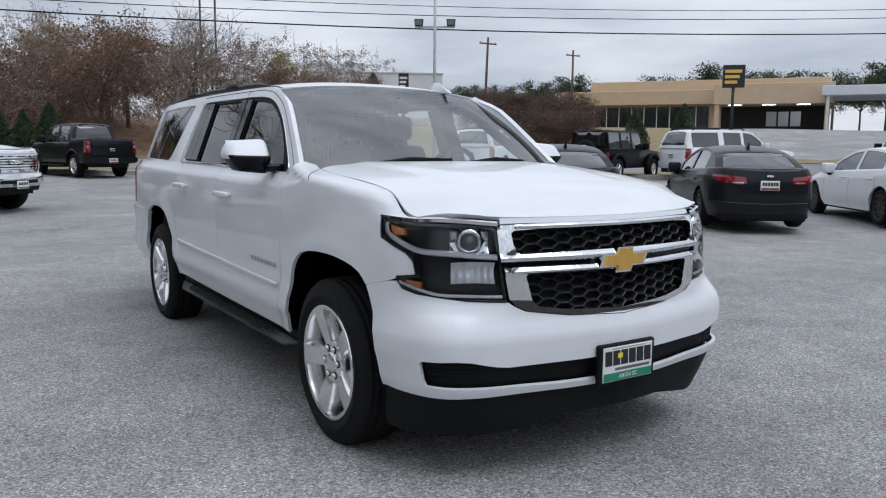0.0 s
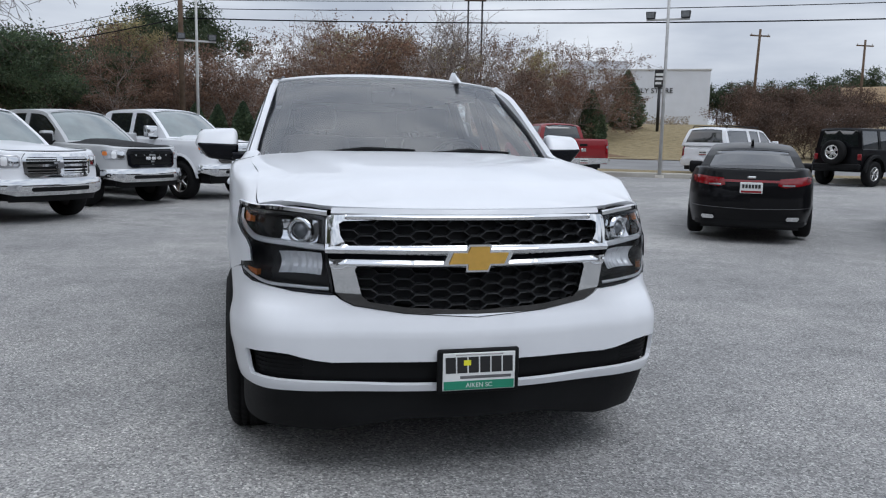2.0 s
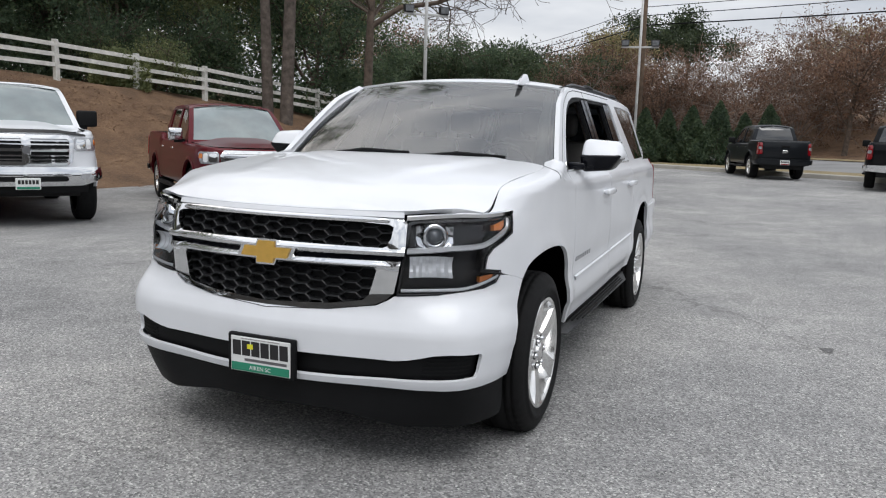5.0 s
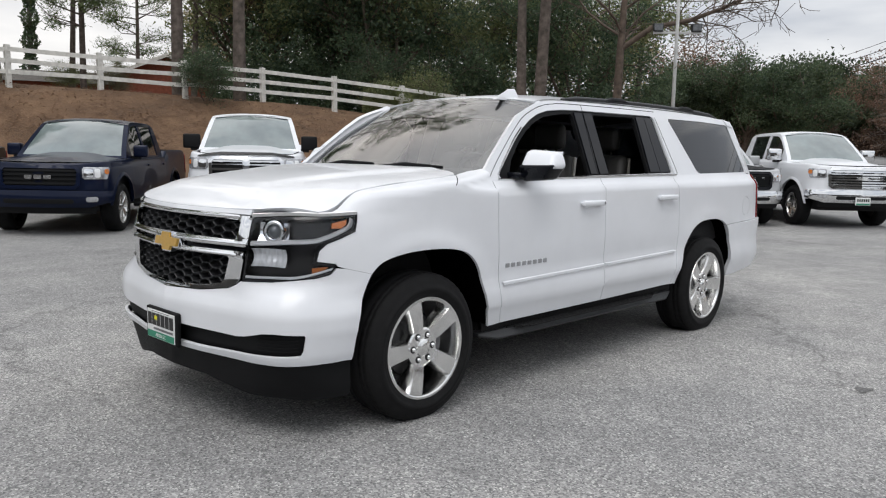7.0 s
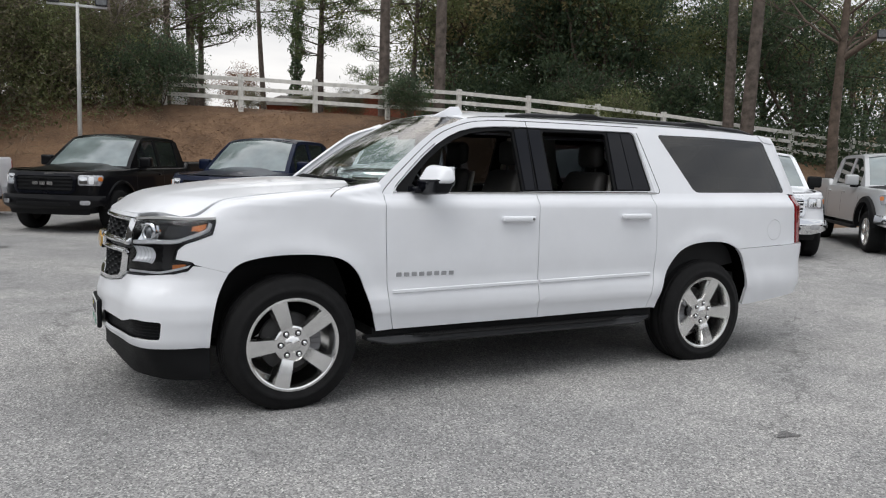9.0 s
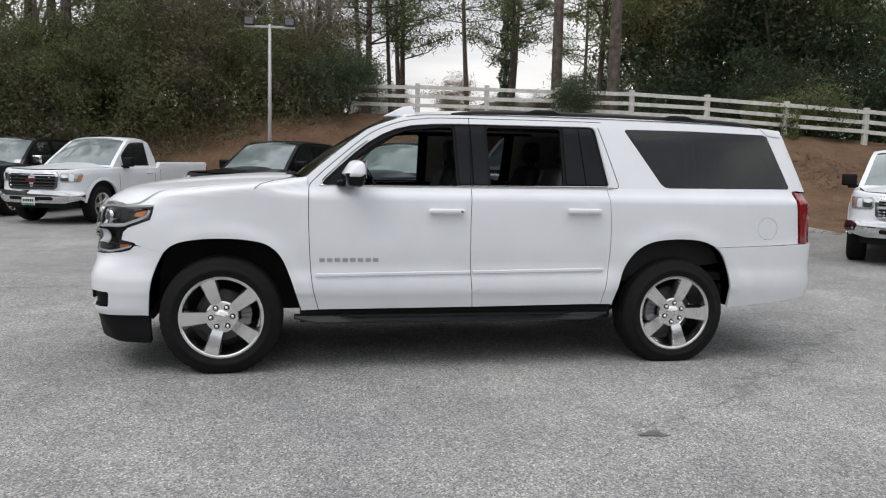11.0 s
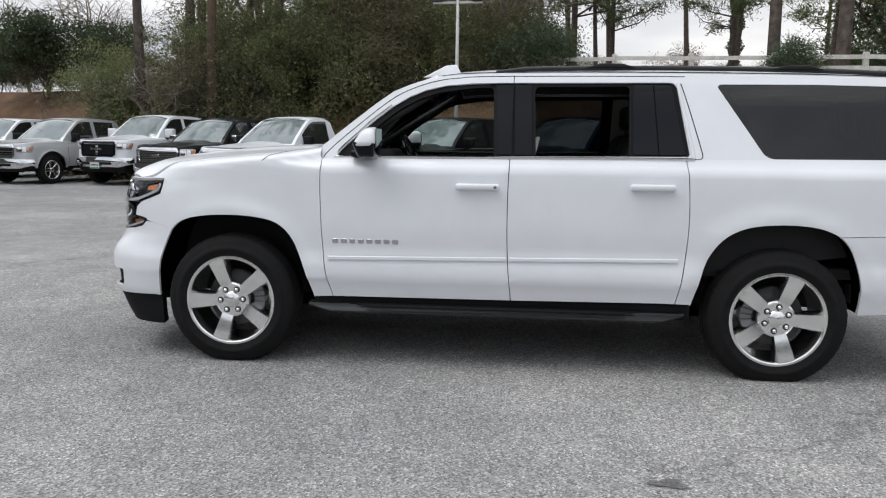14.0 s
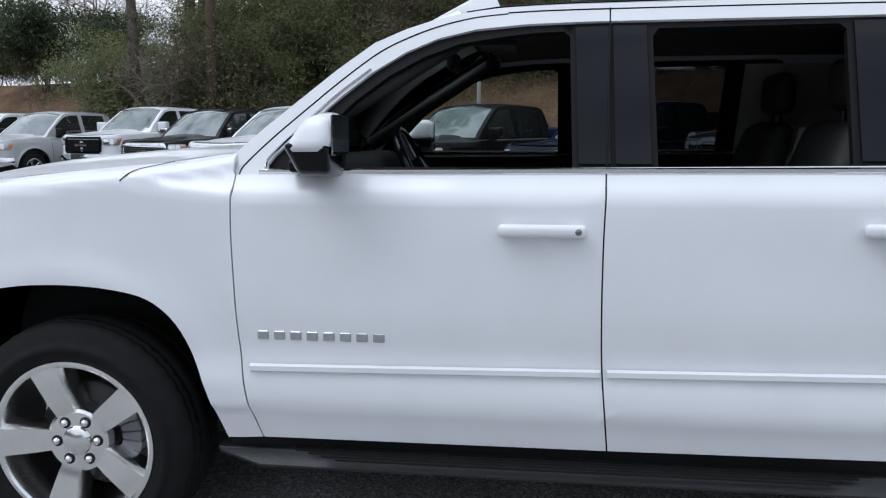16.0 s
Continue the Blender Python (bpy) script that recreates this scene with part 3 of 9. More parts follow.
def brick_house():
    z = ground_z(-22.5, -46.5)
    root = tagged(empty("brick_house", pose(-22.5, -46.5, z, 0, 0, -25)), "red brick house with a low gable roof", "house")
    bm = bmesh.new()
    v = [bm.verts.new(p) for p in ((-3.2, 0, -0.5), (3.2, 0, -0.5), (3.2, 0, 2.3), (0, 0, 3.6), (-3.2, 0, 2.3), (-3.2, -12, -0.5), (3.2, -12, -0.5), (3.2, -12, 2.3), (0, -12, 3.6), (-3.2, -12, 2.3))]
    for q in ((0, 1, 2, 3, 4), (9, 8, 7, 6, 5), (1, 6, 7, 2), (5, 0, 4, 9), (0, 5, 6, 1)):
        bm.faces.new([v[i] for i in q])
    bmesh.ops.recalc_face_normals(bm, faces=bm.faces[:])
    part("wall", bm, M["brick"], root)
    for s in (1, -1):
        bm = bmesh.new()
        hexa(bm, [(s * 3.7, 0.5, 2.06), (0, 0.5, 3.62), (0, -12.5, 3.62), (s * 3.7, -12.5, 2.06), (s * 3.7, 0.5, 2.22), (0, 0.5, 3.80), (0, -12.5, 3.80), (s * 3.7, -12.5, 2.22)])
        bmesh.ops.recalc_face_normals(bm, faces=bm.faces[:])
        rf = part("roof", bm, M["roof"], root)
        bm = bmesh.new()
        hexa(bm, [(s * 3.72, 0.50, 2.02), (0, 0.50, 3.58), (0, 0.60, 3.58), (s * 3.72, 0.60, 2.02), (s * 3.72, 0.50, 2.24), (0, 0.50, 3.82), (0, 0.60, 3.82), (s * 3.72, 0.60, 2.24)])
        bmesh.ops.recalc_face_normals(bm, faces=bm.faces[:])
        part("barge_board", bm, M["fence"], rf)
    bm = bmesh.new()
    box(bm, 3.2, 10.5, -8, -1.0, -0.5, 1.7)
    part("side_wing", bm, M["brick"], root)
    bm = bmesh.new()
    hexa(bm, [(3.0, -8.4, 1.7), (10.9, -8.4, 1.7), (10.9, -0.6, 1.7), (3.0, -0.6, 1.7), (3.0, -4.6, 2.7), (9.5, -4.6, 2.7), (9.5, -4.4, 2.7), (3.0, -4.4, 2.7)])
    part("wing_roof", bm, M["roof"], root)


brick_house()


# ---- trees and shrubs ----
def grow(rng, p, d, length, radius, depth, segs, tips, wobble, kids, droop=0.0, spread=0.9):
    """One limb and, from it, its smaller limbs; the ends of the last ones carry the leaves."""
    pts, n = [p.copy()], 4 if depth else 2
    q = p.copy()
    for k in range(n):
        d = (d + Vector((rng.gauss(0, wobble), rng.gauss(0, wobble), rng.gauss(0, wobble * 0.7) - droop))).normalized()
        q = q + d * (length / n)
        pts.append(q.copy())
    segs.append((pts, [radius * (1 - 0.6 * k / n) for k in range(n + 1)], depth))
    if depth == 0:
        tips += [(pts[1], length), (pts[1].lerp(pts[2], 0.5), length), (pts[2], length)]
        return
    for k in range(kids[depth - 1]):
        t = 0.35 + 0.65 * (k + rng.random() * 0.6) / kids[depth - 1]
        i = min(int(t * n), n - 1)
        base = pts[i].lerp(pts[i + 1], t * n - i)
        side = Vector((rng.gauss(0, 1), rng.gauss(0, 1), rng.gauss(0.15, 0.6)))
        side = (side - d * side.dot(d)).normalized()
        nd = (d * rng.uniform(0.35, 0.8) + side * spread).normalized()
        grow(rng, base, nd, length * rng.uniform(0.5, 0.72), radius * 0.42, depth - 1, segs, tips, wobble * 1.15, kids, droop, spread)


def leaf_sheet(name, centres, sizes, rng, material, parent, ratio=0.6, label="", kind="", up=0.8):
    """Many small pointed leaves, most of them turned to the sky, one mesh."""
    c = np.asarray(centres, float)
    n = len(c)
    s = np.asarray(sizes, float)[:, None]
    nrm = rng.normal(size=(n, 3)) + np.array([0, 0, up])
    a = np.cross(nrm, rng.normal(size=(n, 3)))
    a /= np.linalg.norm(a, axis=1)[:, None]
    b = np.cross(nrm, a)
    b /= np.linalg.norm(b, axis=1)[:, None]
    v = np.empty((n, 3, 3))
    v[:, 0], v[:, 1], v[:, 2] = c + a * s, c - a * s * 0.7 + b * s * ratio, c - a * s * 0.7 - b * s * ratio
    me = bpy.data.meshes.new(name)
    me.vertices.add(3 * n)
    me.vertices.foreach_set("co", v.reshape(-1))
    me.loops.add(3 * n)
    me.loops.foreach_set("vertex_index", np.arange(3 * n, dtype=np.int32))
    me.polygons.add(n)
    me.polygons.foreach_set("loop_start", np.arange(0, 3 * n, 3, dtype=np.int32))
    me.materials.append(material)
    me.update(calc_edges=True)
    ob = new(name, me)
    ob.parent = parent
    return tagged(ob, label, kind=kind)


def limb_mesh(name, segs, material, parent, thin=0.012):
    verts, faces = [], []
    for pts, radii, depth in segs:
        sides = 9 if depth >= 3 else 6 if depth == 2 else 4 if depth == 1 else 3
        side = None
        base = len(verts)
        for i, p in enumerate(pts):
            d = (pts[min(i + 1, len(pts) - 1)] - pts[max(i - 1, 0)]).normalized()
            side = d.orthogonal().normalized() if side is None else (side - d * side.dot(d)).normalized()
            up = d.cross(side)
            r = max(radii[i], thin)
            for k in range(sides):
                w = 2 * math.pi * k / sides
                verts.append(p + (side * math.cos(w) + up * math.sin(w)) * r)
        for i in range(len(pts) - 1):
            for k in range(sides):
                faces.append((base + i * sides + k, base + i * sides + (k + 1) % sides, base + (i + 1) * sides + (k + 1) % sides, base + (i + 1) * sides + k))
    return mesh_part(name, verts, faces, material, parent, smooth=True)


def broadleaf(seed, h, leaf_mat, leaves, label, size=0.10, bare=False, fork=0.35, stems=1, clump=0.42):
    """A broad crowned tree: trunk and limbs, and a crown of leaves in clumps about its outer twigs."""
    rng, nr = random.Random(seed), np.random.RandomState(seed)
    root = tagged(empty("tree"), label, "tree", "trees round the lot")
    segs, tips = [], []
    for st in range(stems):
        foot = Vector((0, 0, -0.4)) + (Vector((rng.uniform(-0.5, 0.5), rng.uniform(-0.5, 0.5), 0)) if stems > 1 else Vector())
        trunk_top = Vector((rng.uniform(-0.3, 0.3), rng.uniform(-0.3, 0.3), h * fork)) * (1.0 if stems == 1 else rng.uniform(0.8, 1.3)) + foot * (1.0 if stems > 1 else 0.0)
        thick = 1.0 if stems == 1 else 0.55
        segs.append(([foot, foot.lerp(trunk_top, 0.5) + Vector((rng.gauss(0, 0.08), rng.gauss(0, 0.08), 0)), trunk_top], [h * 0.019 * thick, h * 0.015 * thick, h * 0.013 * thick], 3))
        m = (7 if bare else 6) if stems == 1 else 4
        for k in range(m):
            w = 2 * math.pi * k / m + rng.uniform(-0.5, 0.5)
            lean = rng.uniform(0.35, 1.0) if k else 0.1
            start = foot.lerp(trunk_top, rng.uniform(0.55, 1.0) if k else 1.0)
            grow(rng, start, Vector((math.cos(w) * lean, math.sin(w) * lean, 1.0)).normalized(), h * rng.uniform(0.28, 0.46), h * 0.008 * thick, 2, segs, tips, 0.15, (4, 4, 4) if not bare else (6, 5, 4), spread=0.95)
    limb_mesh("trunk", segs, M["bark"] if not bare else M["twig"], root, 0.014 if bare else 0.012)
    if leaves:
        # some twigs carry many leaves and some hardly any
        weight = nr.uniform(0.05, 1.0, len(tips)) ** 2
        idx = nr.choice(len(tips), leaves, p=weight / weight.sum())
        base = np.array([tips[i][0] for i in idx])
        c = base + nr.normal(size=(leaves, 3)) * clump * np.array([1, 1, 0.6])
        leaf_sheet("crown", c, nr.uniform(size * 0.6, size * 1.3, leaves), nr, leaf_mat, root, 0.6, up=0.35)
    return root


def pine(seed, h, label, start=0.45, dense=1.0, mat="needle", ivy=False):
    """A tall pine: straight trunk, whorls of limbs, tufts of needles."""
    rng, nr = random.Random(seed), np.random.RandomState(seed)
    root = tagged(empty("pine_tree"), label, "tree", "trees round the lot")
    bow = Vector((rng.uniform(-0.4, 0.4), rng.uniform(-0.4, 0.4), 0))
    pts = [Vector((0, 0, -0.4))] + [Vector((bow.x * math.sin(2.5 * t), bow.y * math.sin(2.5 * t), h * t)) for t in np.linspace(0.1, 1, 9)]
    segs = [(pts, [h * 0.0092 * (1.1 - 0.95 * k / 9) for k in range(10)], 3)]
    cen = []
    z = h * start
    while z < h * 0.985:
        t = (z / h - start) / (1 - start)
        reach = h * 0.20 * (0.55 + 0.7 * math.sin(math.pi * min(1, 0.25 + t * 0.75))) * (1.05 - 0.75 * t)
        for k in range(rng.choice((1, 2, 2, 3))):
            w = rng.uniform(0, 2 * math.pi)
            d = Vector((math.cos(w), math.sin(w), rng.uniform(-0.10, 0.40)))
            ln = reach * rng.uniform(0.45, 1.2)
            p0 = Vector((bow.x * math.sin(2.5 * z / h), bow.y * math.sin(2.5 * z / h), z))
            p1 = p0 + d * ln * 0.55 + Vector((0, 0, rng.uniform(-0.2, 0.2)))
            p2 = p0 + d * ln + Vector((rng.uniform(-0.3, 0.3), rng.uniform(-0.3, 0.3), rng.uniform(0, 0.5)))
            segs.append(([p0, p1, p2], [0.05, 0.03, 0.012], 1))
            for j in range(int(7 * dense)):
                f = rng.uniform(0.4, 1.05)
                q = p0.lerp(p2, f) + Vector((rng.gauss(0, 0.36), rng.gauss(0, 0.36), rng.gauss(0.08, 0.16)))
                if rng.random() < 0.4:
                    segs.append(([p0.lerp(p2, f * 0.85), q], [0.014, 0.008], 0))
                cen.append(q)
        z += h * rng.uniform(0.022, 0.05)
    limb_mesh("trunk", segs, M["pine_bark"], root)
    c = np.array(cen)
    per = 17
    c = np.repeat(c, per, axis=0) + nr.normal(size=(len(c) * per, 3)) * np.array([0.24, 0.24, 0.13])
    leaf_sheet("crown", c, nr.uniform(0.10, 0.20, len(c)), nr, M[mat], root, 0.16)
    if ivy:
        n = 5200
        zz, w = nr.uniform(0, h * 0.62, n), nr.uniform(0, 2 * math.pi, n)
        rr = (0.30 + 0.35 * np.sin(zz * 1.7) ** 2 * nr.uniform(0.3, 1, n)) * nr.uniform(0.8, 1.3, n)
        bx = np.sin(2.5 * zz / h)
        leaf_sheet("ivy", np.stack([bow.x * bx + rr * np.cos(w), bow.y * bx + rr * np.sin(w), zz], 1), nr.uniform(0.09, 0.16, n), nr, M["shrub"], root, 0.7, "dark ivy on the trunk")
    return root


def cone_shrub(seed, h, label, mat="shrub"):
    """A dense clipped evergreen, wide at the foot, with an uneven outline."""
    rng, nr = random.Random(seed), np.random.RandomState(seed)
    root = tagged(empty("evergreen_shrub"), label, "shrub", "evergreen shrubs at the verge")
    bm = bmesh.new()
    tube(bm, [(0, 0, -0.2), (0, 0, h * 0.85)], [0.07, 0.02], 8)
    part("trunk", bm, M["bark"], root)
    n = 9000
    t = nr.uniform(0.0, 1, n) ** 1.3
    w = nr.uniform(0, 2 * math.pi, n)
    lump = 1 + 0.16 * np.sin(w * 3 + t * 9 + seed) + 0.10 * np.sin(w * 7 - t * 17)
    r = h * 0.36 * (1 - t) ** 0.75 * lump * np.sqrt(nr.uniform(0.45, 1.05, n)) * np.minimum(1, 0.55 + t * 4)
    c = np.stack([r * np.cos(w), r * np.sin(w), 0.03 * h + t * h * 0.97], 1)
    leaf_sheet("crown", c, nr.uniform(0.05, 0.11, n), nr, M[mat], root, 0.5)
    return root


def brush(name, place, n, size, mat, seed, label, ratio=0.5, up=0.8):
    """A thicket nobody could count, as one mesh of blades and twigs."""
    nr = np.random.RandomState(seed)
    c = place(nr, n)
    ob = leaf_sheet(name, c, nr.uniform(size * 0.5, size * 1.3, len(c)), nr, M[mat], None, ratio, label, up=up)
    return tagged(ob, label, "undergrowth", kind="stuff")


rng = random.Random(11)
OAK_BROWN = broadleaf(3, 11, M["leaf"], 7500, "broad tree in thin brownish autumn leaf", 0.11)
OAK_RUST = broadleaf(4, 9, M["rust"], 5000, "spreading tree with rust-brown leaves", 0.10)
OAK_OLIVE = broadleaf(6, 12, M["olive"], 12500, "tall broadleaf tree in dull olive leaf", 0.085, fork=0.25)
EVERGREEN = broadleaf(12, 11, M["shrub"], 14000, "dense dark evergreen tree", 0.085, fork=0.15)
BARE_A = broadleaf(8, 11, None, 0, "bare grey winter tree with fine twigs", bare=True)
BARE_B = broadleaf(9, 10, M["rust"], 700, "almost bare tree with a few brown leaves", 0.08, bare=True)
PINE_A = pine(21, 19, "tall pine with a high needle crown", 0.42)
PINE_B = pine(22, 16, "slender pine with open whorled limbs", 0.30)
PINE_LOW = pine(29, 16, "tall pine with heavy drooping limbs", 0.20, dense=2.4)
PINE_C = pine(23, 12, "young dark pine with low limbs", 0.12)
PINE_FAR = broadleaf(61, 14, M["pine_dark"], 11000, "distant dark pine with a round crown", 0.20, fork=0.42, clump=0.70)
OAK_WIDE = broadleaf(63, 11.0, M["rust"], 11000, "wide bare-limbed oak with thin rust-brown leaf", 0.065, bare=True, fork=0.14, stems=2, clump=0.20)
CONIFER = broadleaf(65, 10, M["pine_dark"], 15000, "dense dark conifer with limbs to the ground", 0.13, fork=0.12, clump=0.55)
PINE_IVY = pine(27, 24, "tall pine with an ivy-clad trunk", 0.40, ivy=True)
UNDER_OLIVE = broadleaf(51, 7.5, M["olive"], 15000, "leafy olive sapling clump at the wood's edge", 0.060, fork=0.16, stems=3, clump=0.36)
UNDER_BROWN = broadleaf(53, 7.0, M["drab"], 13000, "drab brown-green sapling clump at the wood's edge", 0.055, fork=0.18, stems=3, clump=0.40)
UNDER_GREEN = broadleaf(55, 5.0, M["shrub"], 13000, "dense green shrub at the wood's edge", 0.055, fork=0.10, stems=3, clump=0.34)
SUNLIT_SHRUB = broadleaf(57, 3.4, M["olive"], 7000, "bright olive shrub over the white fence", 0.06, fork=0.10, stems=3, clump=0.26)
SHRUB_A = cone_shrub(31, 2.8, "dense dark green cone-shaped shrub")
SHRUB_B = cone_shrub(33, 3.4, "dense dark green cone-shaped shrub")
CREPE = broadleaf(35, 5.5, M["dry"], 9000, "low multi-stemmed tree with dry brown seed heads", 0.06, fork=0.14, stems=3, clump=0.30)
used = set()


def plant(kind, x, y, scale=1.0, turn=None, sink=0.0):
    m = pose(x, y, ground_z(x, y) - sink, 0, 0, rng.uniform(0, 360) if turn is None else turn) @ Matrix.Diagonal((scale * rng.uniform(0.92, 1.08), scale * rng.uniform(0.92, 1.08), scale, 1))
    if kind not in used:
        used.add(kind)
        kind.matrix_basis = m
        return kind
    ob = copy_thing(kind, Matrix.Identity(4))
    ob.matrix_basis = m
    return ob


def polar(az, d, cx=2.0, cy=1.5):
    return cx + d * math.cos(radians(az)), cy + d * math.sin(radians(az))


def wood(az0, az1, d0, d1, n, kinds, s0=0.85, s1=1.25, cx=2.0, cy=1.5):
    for k in range(n):
        az = az0 + (az1 - az0) * (k + rng.random()) / n
        x, y = polar(az, rng.uniform(d0, d1), cx, cy)
        plant(rng.choice(kinds), x, y, rng.uniform(s0, s1))


# across the road to the west: tall at the drive, falling away to the north
wood(171.5, 178, 56, 72, 6, (OAK_WIDE, OAK_RUST, OAK_WIDE), 0.95, 1.15)
wood(167.5, 171, 58, 62, 2, (BARE_A,), 1.05, 1.2)
wood(161, 167, 58, 66, 4, (OAK_WIDE, BARE_B, OAK_WIDE), 0.95, 1.08)
wood(155.5, 161, 58, 64, 4, (OAK_WIDE, OAK_WIDE, OAK_RUST), 0.86, 0.98)
wood(160, 178, 80, 100, 8, (OAK_WIDE, BARE_A, OAK_BROWN), 0.8, 1.05)
wood(177, 190, 54, 72, 9, (OAK_WIDE, OAK_BROWN, OAK_RUST, OAK_WIDE), 0.75, 0.98)
wood(184, 196, 52, 62, 7, (OAK_RUST, OAK_WIDE, OAK_RUST), 0.6, 0.8)
wood(184.3, 188.9, 80, 82, 2, (PINE_FAR,), 0.66, 0.74)
wood(189, 207, 56, 72, 18, (CONIFER, CONIFER, OAK_RUST), 0.5, 1.05)
wood(196, 208, 44, 54, 7, (CONIFER, EVERGREEN), 0.6, 0.8)
# the dark wood above the bank to the south-west
wood(208.5, 238, 31, 40, 12, (EVERGREEN, OAK_OLIVE, UNDER_GREEN, OAK_BROWN), 0.8, 1.1)
wood(206, 236, 38, 50, 6, (PINE_A, PINE_B, PINE_A), 0.95, 1.2)
wood(206, 240, 44, 56, 3, (PINE_B, OAK_BROWN), 0.75, 0.95)
for az, d, k, s in ((236.5, 33, EVERGREEN, 1.1), (240.0, 36, EVERGREEN, 1.0), (243.2, 41, OAK_OLIVE, 1.0), (239.0, 31, UNDER_GREEN, 0.9), (241.5, 44, EVERGREEN, 1.1)):
    x, y = polar(az, d, -1.36, 6.39)
    plant(k, x, y, s)
# thin pines before the open sky
for az, d, k, s in ((245.8, 27.8, PINE_A, 1.10), (241.8, 27.8, PINE_A, 1.15), (252.7, 71, PINE_IVY, 1.0), (262.0, 47, PINE_B, 1.15), (264.5, 52, PINE_A, 1.0), (257.0, 88, OAK_RUST, 0.8), (247.5, 95, PINE_C, 0.75), (220.6, 29, PINE_A, 1.25), (221.7, 29.5, PINE_B, 1.25)):
    x, y = polar(az, d, 1.75, 5.1)
    plant(k, x, y, s)
# scrub behind the fence, and low-limbed pines
for az, d, k, s in ((248.5, 46, UNDER_BROWN, 0.42), (251.0, 44, UNDER_OLIVE, 0.34), (255.5, 52, UNDER_BROWN, 0.38), (259.5, 48, UNDER_BROWN, 0.45), (262.0, 50, UNDER_OLIVE, 0.5), (246.6, 60, PINE_LOW, 1.0), (250.6, 40, PINE_LOW, 0.95), (258.8, 43, PINE_LOW, 1.0), (261.0, 39, PINE_LOW, 1.1)):
    x, y = polar(az, d, 1.75, 5.1)
    plant(k, x, y, s)
# limby pines that hang into the open sky
for x, y, k, s in ((-13.1, -38.1, PINE_B, 0.98), (-5.5, -33.4, PINE_B, 0.78), (-6.9, -40.3, PINE_B, 1.00), (-12.9, -48.4, PINE_B, 1.25), (-14.0, -27.3, PINE_B, 0.85)):
    plant(k, x, y, s)
# the brown-green wood close behind the trucks to the south
wood(267.5, 297.5, 27.5, 31.5, 21, (UNDER_OLIVE, UNDER_OLIVE, UNDER_BROWN, UNDER_BROWN, UNDER_GREEN), 0.55, 0.9, -1, 5)
wood(270, 298, 27.5, 32, 11, (BARE_A, OAK_OLIVE, OAK_OLIVE), 0.45, 0.66, -1, 5)
wood(268, 296, 28.5, 33, 14, (PINE_A, PINE_A, PINE_B), 1.0, 1.35, -1, 5)
wood(267, 294, 33, 38, 5, (BARE_B, BARE_A), 0.8, 1.0, -1, 5)
wood(266, 296, 48, 60, 5, (BARE_B, BARE_A, PINE_A), 0.8, 1.0, -1, 5)
wood(297, 312, 48, 80, 7, (BARE_A, BARE_A, PINE_C), 0.7, 0.95, -1, 5)
wood(297, 311, 40, 52, 13, (UNDER_GREEN, UNDER_GREEN, UNDER_BROWN, CONIFER), 0.42, 0.62, -1, 5)
for az, d, s in ((267.5, 27.0, 0.75), (268.9, 27.4, 0.6)):
    x, y = polar(az, d, -1, 5)
    plant(UNDER_GREEN, x, y, s)
# far tree line to the north-west
wood(113, 131, 112, 135, 9, (PINE_FAR,), 0.6, 0.9)
wood(131, 150, 112, 140, 22, (PINE_FAR, PINE_FAR, OAK_RUST), 0.42, 0.66)
wood(139, 148, 58, 70, 6, (CREPE,), 0.95, 1.2)
for az, d, s in ((139.6, 50, 0.95), (142.2, 52, 0.9), (145.2, 52, 1.0)):
    x, y = polar(az, d)
    plant(CREPE, x, y, s)
# clipped evergreens along the verge
for az, d, k, s in ((131.9, 51.4, SHRUB_B, 1.1), (135.4, 52.0, SHRUB_B, 1.0), (154.5, 70, SHRUB_B, 1.5), (157.2, 60, SHRUB_B, 1.2), (187.4, 39, SHRUB_A, 1.0), (185.8, 40, SHRUB_A, 1.0), (184.1, 39, SHRUB_A, 1.05), (182.3, 40, SHRUB_B, 0.95), (180.6, 40, SHRUB_A, 0.95), (179.0, 40, SHRUB_B, 0.9), (190.0, 38, SHRUB_A, 0.85)):
    x, y = polar(az, d)
    plant(k, x, y, s)
for az, d, s in ((224.0, 27.4, 0.85), (226.2, 27.8, 0.7)):
    x, y = polar(az, d)
    plant(SUNLIT_SHRUB, x, y, s)
x, y = polar(243.6, 26.6, 1.75, 5.1)
plant(UNDER_GREEN, x, y, 0.5)


